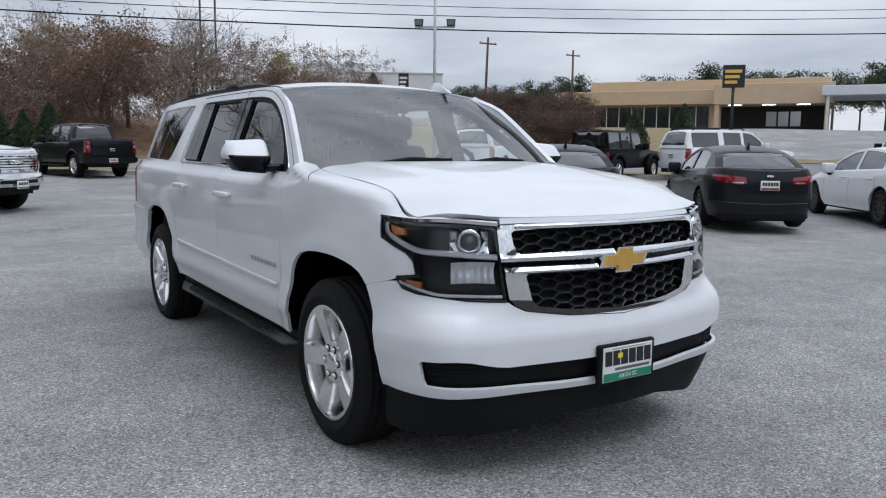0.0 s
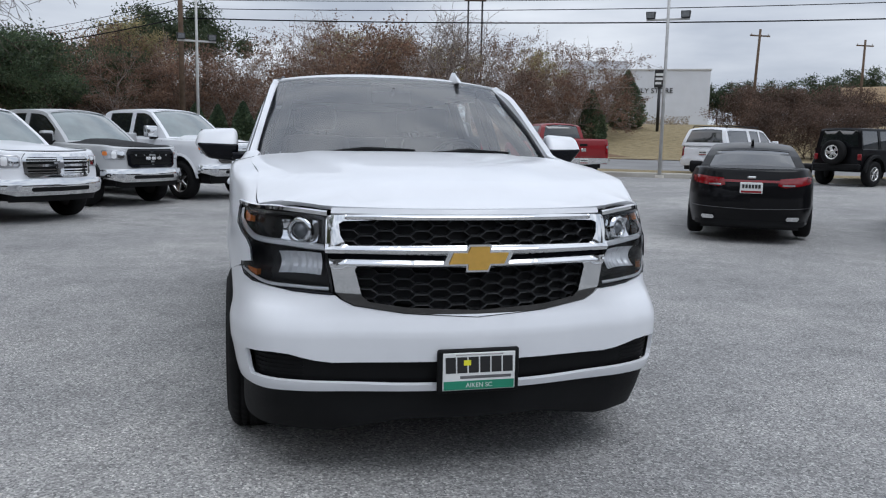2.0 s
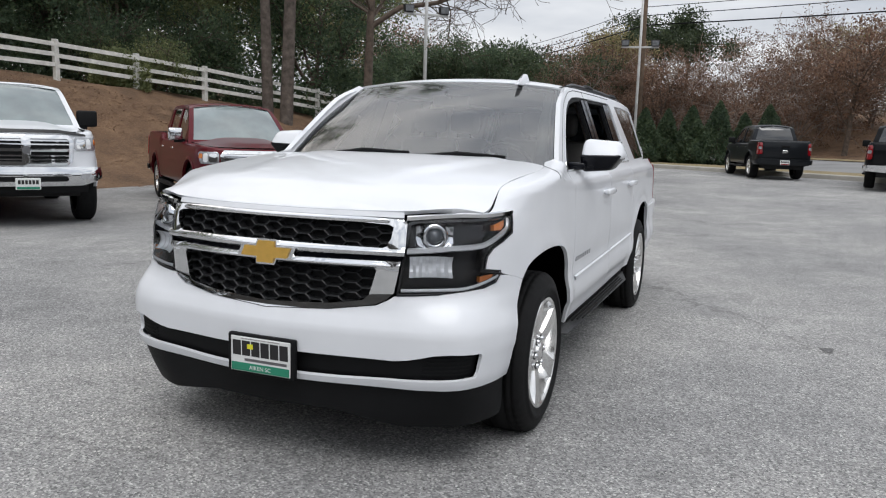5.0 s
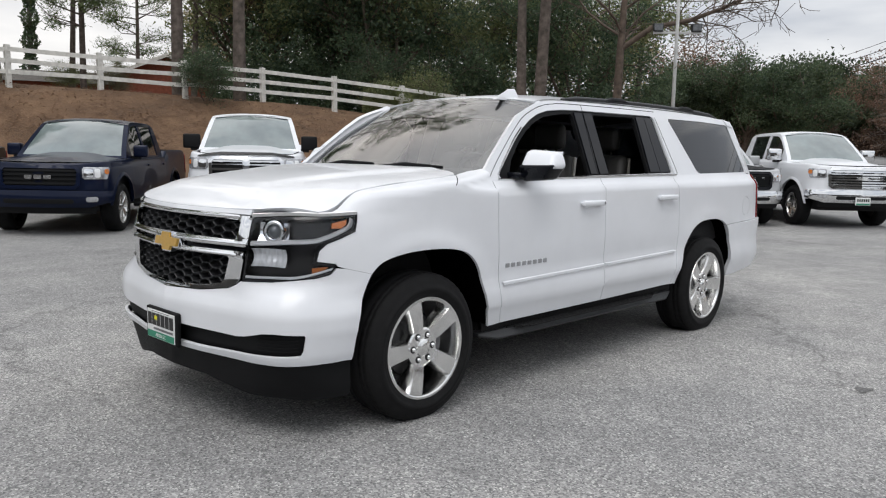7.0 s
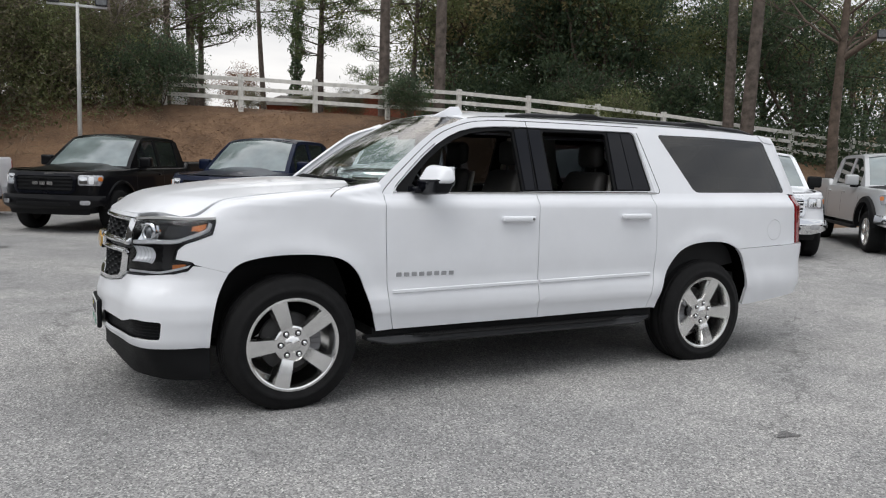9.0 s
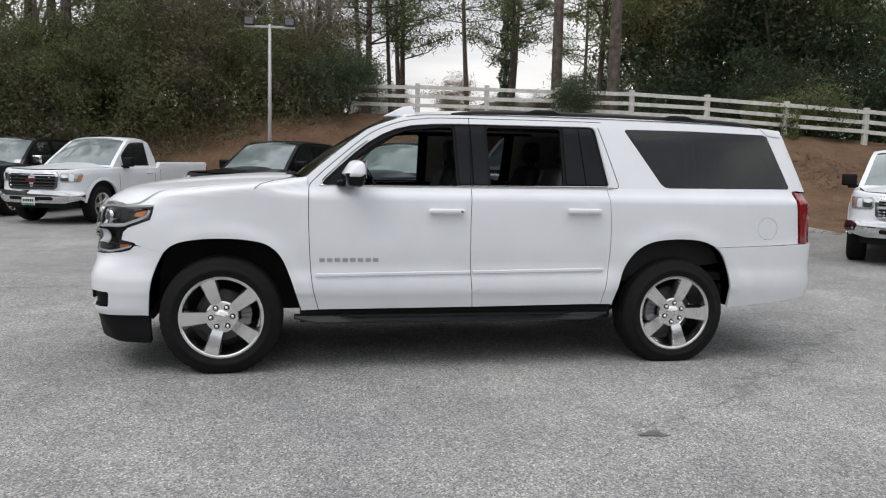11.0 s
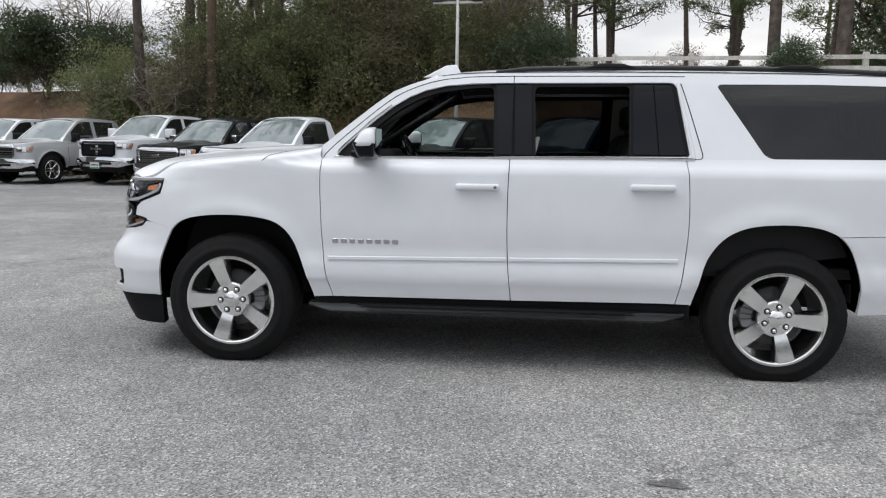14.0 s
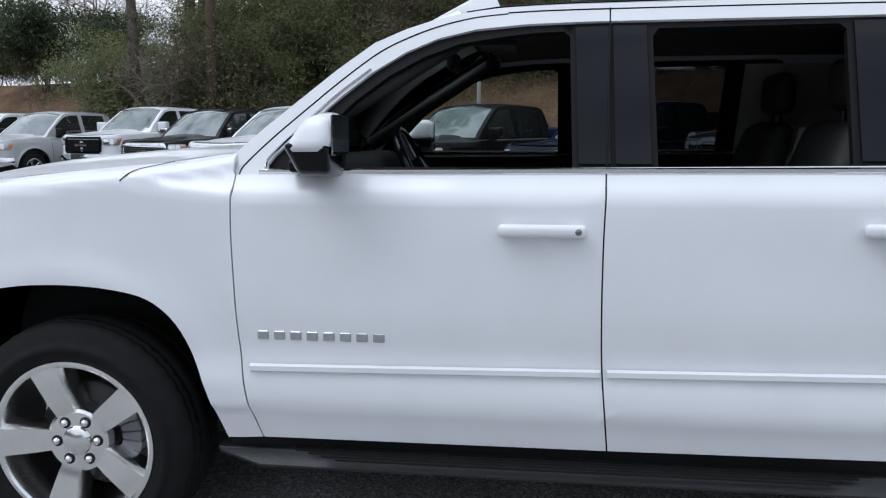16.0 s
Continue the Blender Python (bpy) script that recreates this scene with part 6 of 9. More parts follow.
    cow = [(-0.34, 0.86), (-0.445, 0.6), (-0.468, 0.3), (-0.472, 0), (-0.56, 0.0), (-0.575, 0.3), (-0.63, 0.6), (-0.72, 0.86)]
    for sd in (1, -1):
        panel("cowl", cow, lambda x, y: Vector((x, y, 1.268 + 0.028 * (1 - (y / 0.9) ** 2) + 0.10 * max(0, -0.50 - x))), M["plastic"], root, side=sd, step=0.08, depth=0.02, centre=(-0.6, 0, 0.5))
    for y0, y1 in ((-0.62, 0.02), (0.0, 0.60)):
        bm = bmesh.new()
        a = screen_at(y0 / 0.88, 0.01) + Vector((0.05, 0, 0.012))
        b = screen_at(y1 / 0.88, 0.055) + Vector((0.022, 0, 0.022))
        m_ = screen_at((y0 * 0.45 + y1 * 0.55) / 0.88, 0.045) + Vector((0.04, 0, 0.035))
        tube(bm, [a, m_, b], [0.016, 0.012, 0.007], 6)
        tube(bm, [screen_at((y0 + 0.05) / 0.88, 0.045) + Vector((0.012, 0, 0.012)), m_ - Vector((0.012, 0, 0.012)), b + Vector((0, 0.0, -0.004))], 0.008, 6)
        part("wiper", bm, M["plastic"], root)
    # shark-fin aerial
    bm = bmesh.new()
    z = roof_at(-1.26, 0.62).z
    hexa(bm, [(-1.40, 0.425, z - 0.012), (-1.14, 0.44, z - 0.012), (-1.14, 0.47, z - 0.012), (-1.40, 0.485, z - 0.012), (-1.36, 0.447, z + 0.072), (-1.29, 0.450, z + 0.066), (-1.29, 0.460, z + 0.066), (-1.36, 0.463, z + 0.072)], 0.008, 2)
    smooth_by_angle(part("aerial_fin", bm, W, root), 50)
    grille(root)
    # dealer plate in a dark holder
    bm = bmesh.new()
    box(bm, 0.962, 0.990, -0.172, 0.172, 0.396, 0.578, 0.010, 2)
    holder = part("plate_holder", bm, M["plastic"], root)
    bm = bmesh.new()
    box(bm, 0.988, 0.9935, -0.152, 0.152, 0.410, 0.565, 0.002, 1)
    pl = part("dealer_plate", bm, M["plate"], holder, "white dealer plate with a green band")
    bm = bmesh.new()
    box(bm, 0.9937, 0.9945, -0.148, 0.148, 0.413, 0.449)
    part("plate_band", bm, M["plate_green"], pl)
    for k in range(6):
        bm = bmesh.new()
        y = -0.120 + k * 0.048
        hexa(bm, [(0.9937, y - 0.020, 0.482), (0.9947, y - 0.020, 0.482), (0.9947, y + 0.022, 0.482), (0.9937, y + 0.022, 0.482), (0.9937, y - 0.022, 0.548), (0.9947, y - 0.022, 0.548), (0.9947, y + 0.020, 0.548), (0.9937, y + 0.020, 0.548)])
        part("letter_bar", bm, M["ink"], pl)
    bm = bmesh.new()
    box(bm, 0.9937, 0.9943, -0.08, 0.135, 0.458, 0.470)
    part("small_print_bar", bm, M["alloy_dark"], pl)
    bm = bmesh.new()
    box(bm, 0.9937, 0.9942, -0.10, 0.10, 0.5545, 0.5595)
    part("plate_slot", bm, M["alloy"], pl)
    cu = bpy.data.curves.new("town_lettering", "FONT")
    cu.body, cu.size, cu.extrude, cu.align_x = "AIKEN SC", 0.026, 0.0004, "CENTER"
    tmp = new("town_lettering_source", cu)
    me = bpy.data.meshes.new_from_object(tmp.evaluated_get(bpy.context.evaluated_depsgraph_get()))
    bpy.data.objects.remove(tmp)
    me.materials.clear()
    me.materials.append(M["plate"])
    ob = new("town_lettering", me)
    ob.parent, ob.matrix_basis = pl, pose(0.9950, 0, 0.422, 90, 0, 90)
    bm = bmesh.new()
    box(bm, 0.9945, 0.9951, -0.09 + 0.024, -0.06 + 0.024, 0.513, 0.535)
    part("state_mark", bm, M["yellow"], pl)
    underside(root)
    interior(root)
    big_wheels(root)
    return root


def screen_at(u, v):
    """The windscreen: u across from -1 to 1, v up from the cowl."""
    ex, ey, ez = -0.575 - 0.715 * v, 0.885 - 0.165 * v, 1.285 + 0.490 * v
    cx, cz = -0.455 - 0.785 * v, 1.300 + 0.520 * v
    b = 0.030 * math.sin(math.pi * min(max(v, 0), 1))
    w = abs(u) ** 2.2
    return Vector((cx + (ex - cx) * w + b, ey * u, cz + (ez - cz) * w + b * 0.8))


def headlight(root, sd):
    """A tall two-deck headlight: dark bowl, projector, lower reflector, amber corners, clear cover."""
    rear = on_skin(LAMP_REAR)
    outline = [Y(0.622, 1.092), Y(0.66, 1.106), X(0.60, 1.118), X(0.50, 1.124)] + rear + [Y(0.745, 0.799), Y(0.580, 0.791), Y(0.604, 0.94)]
    base = panel("headlight", outline, lambda s, v: skin(s, v, -0.055), M["lamp_bowl"], root, side=sd, step=0.035, depth=0.0)
    rim = panel("lamp_rim", outline, lambda s, v: skin(s, v, -0.004), M["lamp_rim"], base, side=sd, step=0.04, depth=0.055, holes=([Y(0.634, 1.083), Y(0.668, 1.094), X(0.60, 1.106), X(0.50, 1.112), X(0.446, 1.115), X(0.450, 1.092), X(0.464, 1.054), X(0.540, 1.024), X(0.612, 0.999), X(0.650, 0.962), X(0.664, 0.890), X(0.582, 0.876), X(0.604, 0.851), X(0.660, 0.835), Y(0.745, 0.812), Y(0.592, 0.804), Y(0.616, 0.94)],))
    panel("lamp_cover", outline, lambda s, v: skin(s, v, -0.001), M["lens"], base, side=sd, step=0.05, depth=0)
    # chrome brow above the lamp
    rows = []
    for t in np.linspace(0, 1, 16):
        s = sy(0.615) + (sx(0.430) - sy(0.615)) * t
        rows.append((skin(s, 1.110 + 0.022 * min(1, t * 2.2), 0.0), (skin(s, 1.11, 1.0) - skin(s, 1.11)), (0, 0, 1)))
    ribbon("lamp_brow", rows, 0.024, 0.010, M["chrome"], base, sd)
    rows = []
    line = [Y(0.618, 0.975), Y(0.72, 0.982), Y(0.80, 0.989), X(0.66, 0.996), X(0.60, 1.012), X(0.53, 1.037), X(0.478, 1.060), X(0.462, 1.080), X(0.456, 1.102)]
    for s, v in catmull(line, 4):  # bright divider between the decks
        rows.append((skin(s, v, -0.016), (skin(s, v, 1.0) - skin(s, v)), (0, 0, 1) if s < sx(0.50) else (1, 0, 0.6)))
    ribbon("lamp_divider", rows, 0.026, 0.010, M["lamp_silver"], base, sd)
    rows = []
    for t in np.linspace(0, 1, 14):
        s = sy(0.600) + (sx(0.568) - sy(0.600)) * t
        v = 0.812 + 0.012 * t + 0.040 * max(0, t - 0.55) ** 1.4 / 0.45 ** 1.4
        rows.append((skin(s, v, -0.006), (skin(s, v, 1.0) - skin(s, v)), (0, 0, 1)))
    ribbon("lamp_lower_strip", rows, 0.015, 0.004, M["lamp_silver"], base, sd)
    rows = [(skin(sx(x), z, 0.001), skin(sx(x), z, 1.0) - skin(sx(x), z), (1, 0, 0.9)) for x, z in LAMP_REAR[:8]]
    ribbon("lamp_edge", rows, 0.010, 0.003, M["gloss_black"], base, sd)
    rows = [(skin(sx(x), z, 0.001), skin(sx(x), z, 1.0) - skin(sx(x), z), (0.2, 0, 1)) for x, z in LAMP_REAR[7:]] + [(skin(sy(y), z, 0.001), skin(sy(y), z, 1.0) - skin(sy(y), z), (0, 0, 1)) for y, z in ((0.745, 0.800), (0.66, 0.796), (0.585, 0.792))]
    ribbon("lamp_edge", rows, 0.010, 0.003, M["gloss_black"], base, sd)
    # projector
    c = skin(sy(0.735), 1.038, -0.050)
    c.y *= sd
    nx = skin(sy(0.735), 1.038, 1.0) - skin(sy(0.735), 1.038)
    nx.y *= sd
    turn = Matrix.Translation(c) @ nx.to_track_quat("Z", "Y").to_matrix().to_4x4()
    bm = bmesh.new()
    lathe(bm, [(0.034, 0.030), (0.038, 0.038), (0.050, 0.036), (0.062, 0.022), (0.068, -0.01)], 28, "z")
    ob = part("projector_ring", bm, M["chrome"], base)
    ob.matrix_basis = turn
    bm = bmesh.new()
    lathe(bm, [(0.0001, 0.046), (0.014, 0.043), (0.026, 0.035), (0.035, 0.022)], 24, "z")
    ob = part("projector_lens", bm, M["projector"], base)
    ob.matrix_basis = turn
    # bright faceted bowls behind both lamps
    verts, faces, nu, nv = [], [], 10, 6
    for i in range(nu + 1):
        for j in range(nv + 1):
            y, z = 0.655 + 0.150 * i / nu, 0.988 + 0.092 * j / nv
            p = skin(sy(y), z, -0.054 + 0.08 * ((i / nu - 0.5) ** 2 + (j / nv - 0.5) ** 2) + (0.002 if j % 2 else 0))
            verts.append((p.x, p.y * sd, p.z))
    faces = [(i * (nv + 1) + j, (i + 1) * (nv + 1) + j, (i + 1) * (nv + 1) + j + 1, i * (nv + 1) + j + 1) for i in range(nu) for j in range(nv)]
    mesh_part("upper_reflector", verts, faces, M["chrome"], base, smooth=True)
    verts, faces, nu, nv = [], [], 12, 8
    for i in range(nu + 1):
        for j in range(nv + 1):
            y, z = 0.632 + 0.168 * i / nu, 0.868 + 0.088 * j / nv
            p = skin(sy(y), z, -0.052 + 0.10 * ((i / nu - 0.5) ** 2 + (j / nv - 0.5) ** 2) + (0.006 if i % 2 else 0))
            verts.append((p.x, p.y * sd, p.z))
    faces = [(i * (nv + 1) + j, (i + 1) * (nv + 1) + j, (i + 1) * (nv + 1) + j + 1, i * (nv + 1) + j + 1) for i in range(nu) for j in range(nv)]
    mesh_part("lower_reflector", verts, faces, M["lamp_silver"], base, smooth=False)
    panel("upper_amber", [X(0.565, 1.058), X(0.560, 1.082), X(0.480, 1.098), X(0.486, 1.074), X(0.515, 1.056)], lambda s, v: skin(s, v, -0.018), M["amber"], base, side=sd, step=0.04, depth=0.02)
    panel("lower_amber", [X(0.665, 0.868), X(0.610, 0.873), X(0.588, 0.872), X(0.606, 0.857), X(0.665, 0.843)], lambda s, v: skin(s, v, -0.012), M["amber"], base, side=sd, step=0.04, depth=0.02)


def grille(root):
    """Bright surround with two openings, honeycomb behind, and a gold badge."""
    up_o = [(0.0, 1.092), (0.40, 1.090), (0.545, 1.084), (0.562, 1.075), (0.555, 1.03), (0.535, 0.995), (0.520, 0.988), (0.30, 0.990), (0.0, 0.992)]
    mid_o = [(0.0, 0.952), (0.60, 0.958), (0.596, 0.936), (0.0, 0.928)]
    low_o = [(0.0, 0.902), (0.487, 0.905), (0.497, 0.893), (0.468, 0.787), (0.44, 0.765), (0.30, 0.744), (0.0, 0.730)]
    base = None

    def swell(s, v):
        """The bright bars are rounded: each swells between its edges."""
        d = 0.0
        for z0, z1, h in ((0.952, 0.991, 0.016), (0.902, 0.930, 0.014), (1.091, 1.112, 0.008)):
            if z0 < v < z1:
                d = max(d, h * math.sin(math.pi * (v - z0) / (z1 - z0)))
        y0, y1 = 0.535, 0.622
        if y0 < s < y1:
            d = max(d, 0.014 * math.sin(math.pi * (s - y0) / (y1 - y0)))
        return d

    for sd in (1, -1):
        def yz(loop):
            return [Y(y, z) for y, z in loop]
        # the surround is laid in bands, so that the openings run across the middle
        bands = ([(0, 1.112), (0.40, 1.112), (0.60, 1.107), (0.618, 1.092), (0.612, 0.958), (0.0, 0.952), (0.0, 0.992), (0.30, 0.990), (0.520, 0.988), (0.535, 0.995), (0.555, 1.03), (0.562, 1.075), (0.545, 1.084), (0.40, 1.090), (0, 1.092)],
                 [(0, 0.928), (0.590, 0.936), (0.598, 0.936), (0.572, 0.802), (0.545, 0.774), (0.495, 0.750), (0.30, 0.721), (0, 0.704), (0, 0.730), (0.30, 0.744), (0.44, 0.765), (0.468, 0.787), (0.497, 0.893), (0.487, 0.905), (0, 0.902)])
        for k, b in enumerate(bands):
            if k == 0:
                ob = panel("grille_surround", yz(b), lambda s, v: skin(s, v, 0.003 + swell(s, v)), M["chrome"], root if base is None else base, side=sd, step=0.010, depth=0.024, eps=0.004)
                base = base or ob
            else:
                panel("lower_surround", yz(b), lambda s, v: skin(s, v, 0.004 + (swell(s, v) if v > 0.90 else 0.0)), M["chrome"], base, side=sd, step=0.010, depth=0.024, eps=0.004)
        panel("grille_back", yz([(0, 1.11), (0.60, 1.10), (0.57, 0.82), (0.50, 0.76), (0, 0.715)]), lambda s, v: skin(s, v, -0.062), M["cabin"], base, side=sd, step=0.08, depth=0)
        panel("grille_bar", yz([(0.0, 0.950), (0.606, 0.956), (0.600, 0.938), (0.0, 0.930)]), lambda s, v: skin(s, v, -0.012), M["gloss_black"], base, side=sd, step=0.05, depth=0)
    # honeycomb: wide flat-topped cells in staggered columns
    flat, slant, pitch = 0.052, 0.024, 0.042

    def cell(verts, faces, cy, cz):
        b = len(verts)
        shape = [(-flat / 2 - slant, 0), (-flat / 2, pitch / 2), (flat / 2, pitch / 2), (flat / 2 + slant, 0), (flat / 2, -pitch / 2), (-flat / 2, -pitch / 2)]
        for lift, sc in ((-0.022, 1.0), (-0.020, 0.90), (-0.060, 0.86)):
            for dy, dz in shape:
                yy, zz = cy + dy * (0.5 + 0.5 * sc), cz + dz * sc
                p = skin(sy(min(abs(yy), 0.60)), zz, lift)
                verts.append((p.x, math.copysign(p.y, yy), p.z))
        for k in range(6):
            j = (k + 1) % 6
            faces.append((b + k, b + j, b + 6 + j, b + 6 + k))
            faces.append((b + 6 + k, b + 6 + j, b + 12 + j, b + 12 + k))

    for nm, loop, z0, rows in (("upper_honeycomb", up_o, 1.004, 3), ("lower_honeycomb", low_o, 0.748, 5)):
        verts, faces = [], []
        full = loop + [(-y, z) for y, z in loop[::-1]]
        for c in range(-8, 9):
            for r in range(-1, rows + 1):
                cy, cz = c * (flat + slant), z0 + (r + 0.5 * (c % 2)) * pitch
                test = inside(np.array([cy - 0.045, cy + 0.045, cy, cy]), np.array([cz, cz, cz + 0.018, cz - 0.018]), full)
                if test.any() and max(abs(cy) - 0.05, 0) < 0.52:
                    cell(verts, faces, cy, cz)
        mesh_part(nm, verts, faces, M["grille_plastic"], base)
    # badge: a slanted gold cross in a bright rim
    shape = [(-0.148, -0.026), (-0.125, 0.026), (-0.055, 0.026), (-0.042, 0.056), (0.052, 0.056), (0.052, 0.026), (0.148, 0.026), (0.125, -0.026), (0.055, -0.026), (0.042, -0.056), (-0.052, -0.056), (-0.052, -0.026)]
    for nm, sc, x0, x1, mt, par in (("badge_rim", 1.0, 0.915, 0.948, "chrome", base), ("badge", 0.84, 0.940, 0.956, "gold", base)):
        bm = bmesh.new()
        a = [bm.verts.new((x0, y * sc, 0.942 + z * sc)) for y, z in shape]
        b = [bm.verts.new((x1 - 0.06 * (y * sc) ** 2, y * sc, 0.942 + z * sc)) for y, z in shape]
        bm.faces.new(b)
        for i in range(len(a)):
            bm.faces.new((a[i], a[(i + 1) % len(a)], b[(i + 1) % len(a)], b[i]))
        bmesh.ops.recalc_face_normals(bm, faces=bm.faces[:])
        part(nm, bm, M[mt], par, "plain gold badge" if mt == "gold" else "")


def underside(root):
    bm = bmesh.new()
    box(bm, -4.30, -3.75, -0.86, 0.86, 0.46, 1.0)
    box(bm, -2.78, -0.56, -0.88, 0.88, 0.36, 0.60)
    box(bm, -4.2, 0.70, -0.52, 0.52, 0.36, 0.62)
    box(bm, 0.46, 0.72, -0.75, 0.75, 0.34, 0.75)
    part("underbody", bm, M["cabin"], root)
    bm = bmesh.new()
    box(bm, -0.50, 0.60, -0.60, 0.60, 0.60, 0.98)
    part("engine_bay", bm, M["cabin"], root)
    for x in (0, -3.302):
        bm = bmesh.new()
        tube(bm, [(x, -0.85, 0.405), (x, 0.85, 0.405)], 0.05, 10)
        part("axle", bm, M["dark_metal"], root)


def interior(root):
    """Cabin floor, dashboard, wheel, seats, linings and mirror."""
    cab = M["cabin"]
    bm = bmesh.new()
    box(bm, -4.25, -0.55, -0.86, 0.86, 0.60, 0.66)
    part("cabin_floor", bm, cab, root)
    bm = bmesh.new()
    hexa(bm, [(-0.98, -0.84, 0.72), (-0.50, -0.84, 0.72), (-0.50, 0.84, 0.72), (-0.98, 0.84, 0.72), (-0.88, -0.84, 1.275), (-0.56, -0.84, 1.262), (-0.56, 0.84, 1.262), (-0.88, 0.84, 1.275)], 0.05, 4)
    dash = smooth_by_angle(part("dashboard", bm, cab, root), 50)
    bm = bmesh.new()
    hexa(bm, [(-1.02, 0.22, 1.18), (-0.75, 0.22, 1.18), (-0.75, 0.62, 1.18), (-1.02, 0.62, 1.18), (-0.98, 0.24, 1.335), (-0.76, 0.26, 1.325), (-0.76, 0.58, 1.325), (-0.98, 0.60, 1.335)], 0.04, 3)
    smooth_by_angle(part("instrument_hood", bm, cab, dash), 50)
    # steering wheel, leaning towards the driver
    bm = bmesh.new()
    n = 32
    ring = [(0.185 * math.cos(2 * math.pi * k / n), 0.185 * math.sin(2 * math.pi * k / n), 0) for k in range(n + 1)]
    tube(bm, ring, 0.017, 8, False)
    box(bm, -0.17, 0.17, -0.03, 0.03, -0.02, 0.015, 0.012)
    box(bm, -0.035, 0.035, -0.17, 0.0, -0.02, 0.012, 0.012)
    lathe(bm, [(0.001, 0.03), (0.06, 0.024), (0.075, -0.02)], 20, "z")
    sw = part("steering_wheel", bm, M["gloss_black"], root)
    sw.matrix_basis = pose(-1.09, 0.42, 1.25, 0, -62, 0) @ pose(0, 0, 0, 0, 0, 90)
    # seats
    for x, w, ys, mat in ((-1.40, 0.54, (0.42, -0.42), M["seat"]), (-2.14, 0.56, (0.42, -0.42), M["seat"]), (-3.45, 1.30, (0.0,), M["seat"])):
        for y in ys:
            bm = bmesh.new()
            box(bm, x - 0.22, x + 0.34, y - w / 2, y + w / 2, 0.78, 0.96, 0.06, 3)
            hexa(bm, [(x - 0.34, y - w / 2, 0.86), (x - 0.16, y - w / 2, 0.86), (x - 0.16, y + w / 2, 0.86), (x - 0.34, y + w / 2, 0.86), (x - 0.47, y - w * 0.40, 1.44), (x - 0.36, y - w * 0.40, 1.44), (x - 0.36, y + w * 0.40, 1.44), (x - 0.47, y + w * 0.40, 1.44)], 0.05, 3)
            seat = smooth_by_angle(part("seat", bm, mat, root), 50)
            if x > -3:
                bm = bmesh.new()
                box(bm, x - 0.49, x - 0.39, y - 0.13, y + 0.13, 1.475, 1.655, 0.045, 3)
                tube(bm, [(x - 0.44, y - 0.06, 1.40), (x - 0.44, y - 0.06, 1.50)], 0.008, 6)
                tube(bm, [(x - 0.44, y + 0.06, 1.40), (x - 0.44, y + 0.06, 1.50)], 0.008, 6)
                smooth_by_angle(part("headrest", bm, mat, seat), 50)
                bm = bmesh.new()
                hexa(bm, [(x - 0.375, y - w * 0.46, 0.84), (x - 0.345, y - w * 0.46, 0.84), (x - 0.345, y + w * 0.46, 0.84), (x - 0.375, y + w * 0.46, 0.84), (x - 0.505, y - w * 0.38, 1.42), (x - 0.475, y - w * 0.38, 1.42), (x - 0.475, y + w * 0.38, 1.42), (x - 0.505, y + w * 0.38, 1.42)], 0.012, 2)
                part("seat_back_shell", bm, M["tan"], seat)
    # headliner and linings
    panel("headliner", [(-1.33, -0.93), (-1.33, 0.93), (-4.12, 0.93), (-4.12, -0.93)], lambda x, u: roof_at(x, u) - Vector((0, 0, 0.055)), M["headliner"], root, step=0.2, depth=0)
    for sd in (1, -1):
        panel("door_lining", [(-0.62, 0.62), (-2.80, 0.62), (-4.20, 0.80), (-4.20, 1.290), (-2.8, 1.292), (-0.62, 1.262)], lambda x, z: Vector((x, 0.885 - 0.02 * sstep(1.0, 1.3, z) - 0.06 * sstep(-3.5, -4.3, x), z)), cab, root, side=sd, step=0.3, depth=0.05)
        # pillar linings
        for quad in (((-1.70, 1.26), (-1.69, 1.72), (-1.86, 1.72), (-1.865, 1.26)), ((-2.50, 1.28), (-2.50, 1.74), (-3.03, 1.74), (-3.20, 1.28))):
            panel("pillar_lining", list(quad), lambda a, b: upper(a, b, -0.065), M["tan"], root, side=sd, step=0.15, depth=0.0)
        bm = bmesh.new()
        a, b = screen_at(0.90 * sd, 0.08), screen_at(0.90 * sd, 0.97)
        tube(bm, [a + Vector((-0.05, -0.02 * sd, 0.0)), (a + b) / 2 + Vector((-0.06, -0.03 * sd, -0.01)), b + Vector((-0.06, -0.02 * sd, -0.03))], [0.035, 0.034, 0.03], 8)
        part("screen_pillar_lining", bm, M["seat"], root)
        bm = bmesh.new()
        p = screen_at(0.42 * sd, 0.97)
        box(bm, p.x - 0.20, p.x - 0.03, p.y - 0.19, p.y + 0.19, p.z - 0.035, p.z - 0.015, 0.008)
        part("sun_visor", bm, M["seat"], root)
    bm = bmesh.new()
    p = screen_at(0.0, 0.80)
    box(bm, p.x - 0.12, p.x - 0.085, -0.13, 0.13, p.z - 0.085, p.z - 0.005, 0.015, 3)
    tube(bm, [(p.x - 0.085, 0, p.z - 0.03), (p.x - 0.01, 0, p.z)], 0.012, 8)
    part("rear_view_mirror", bm, cab, root)


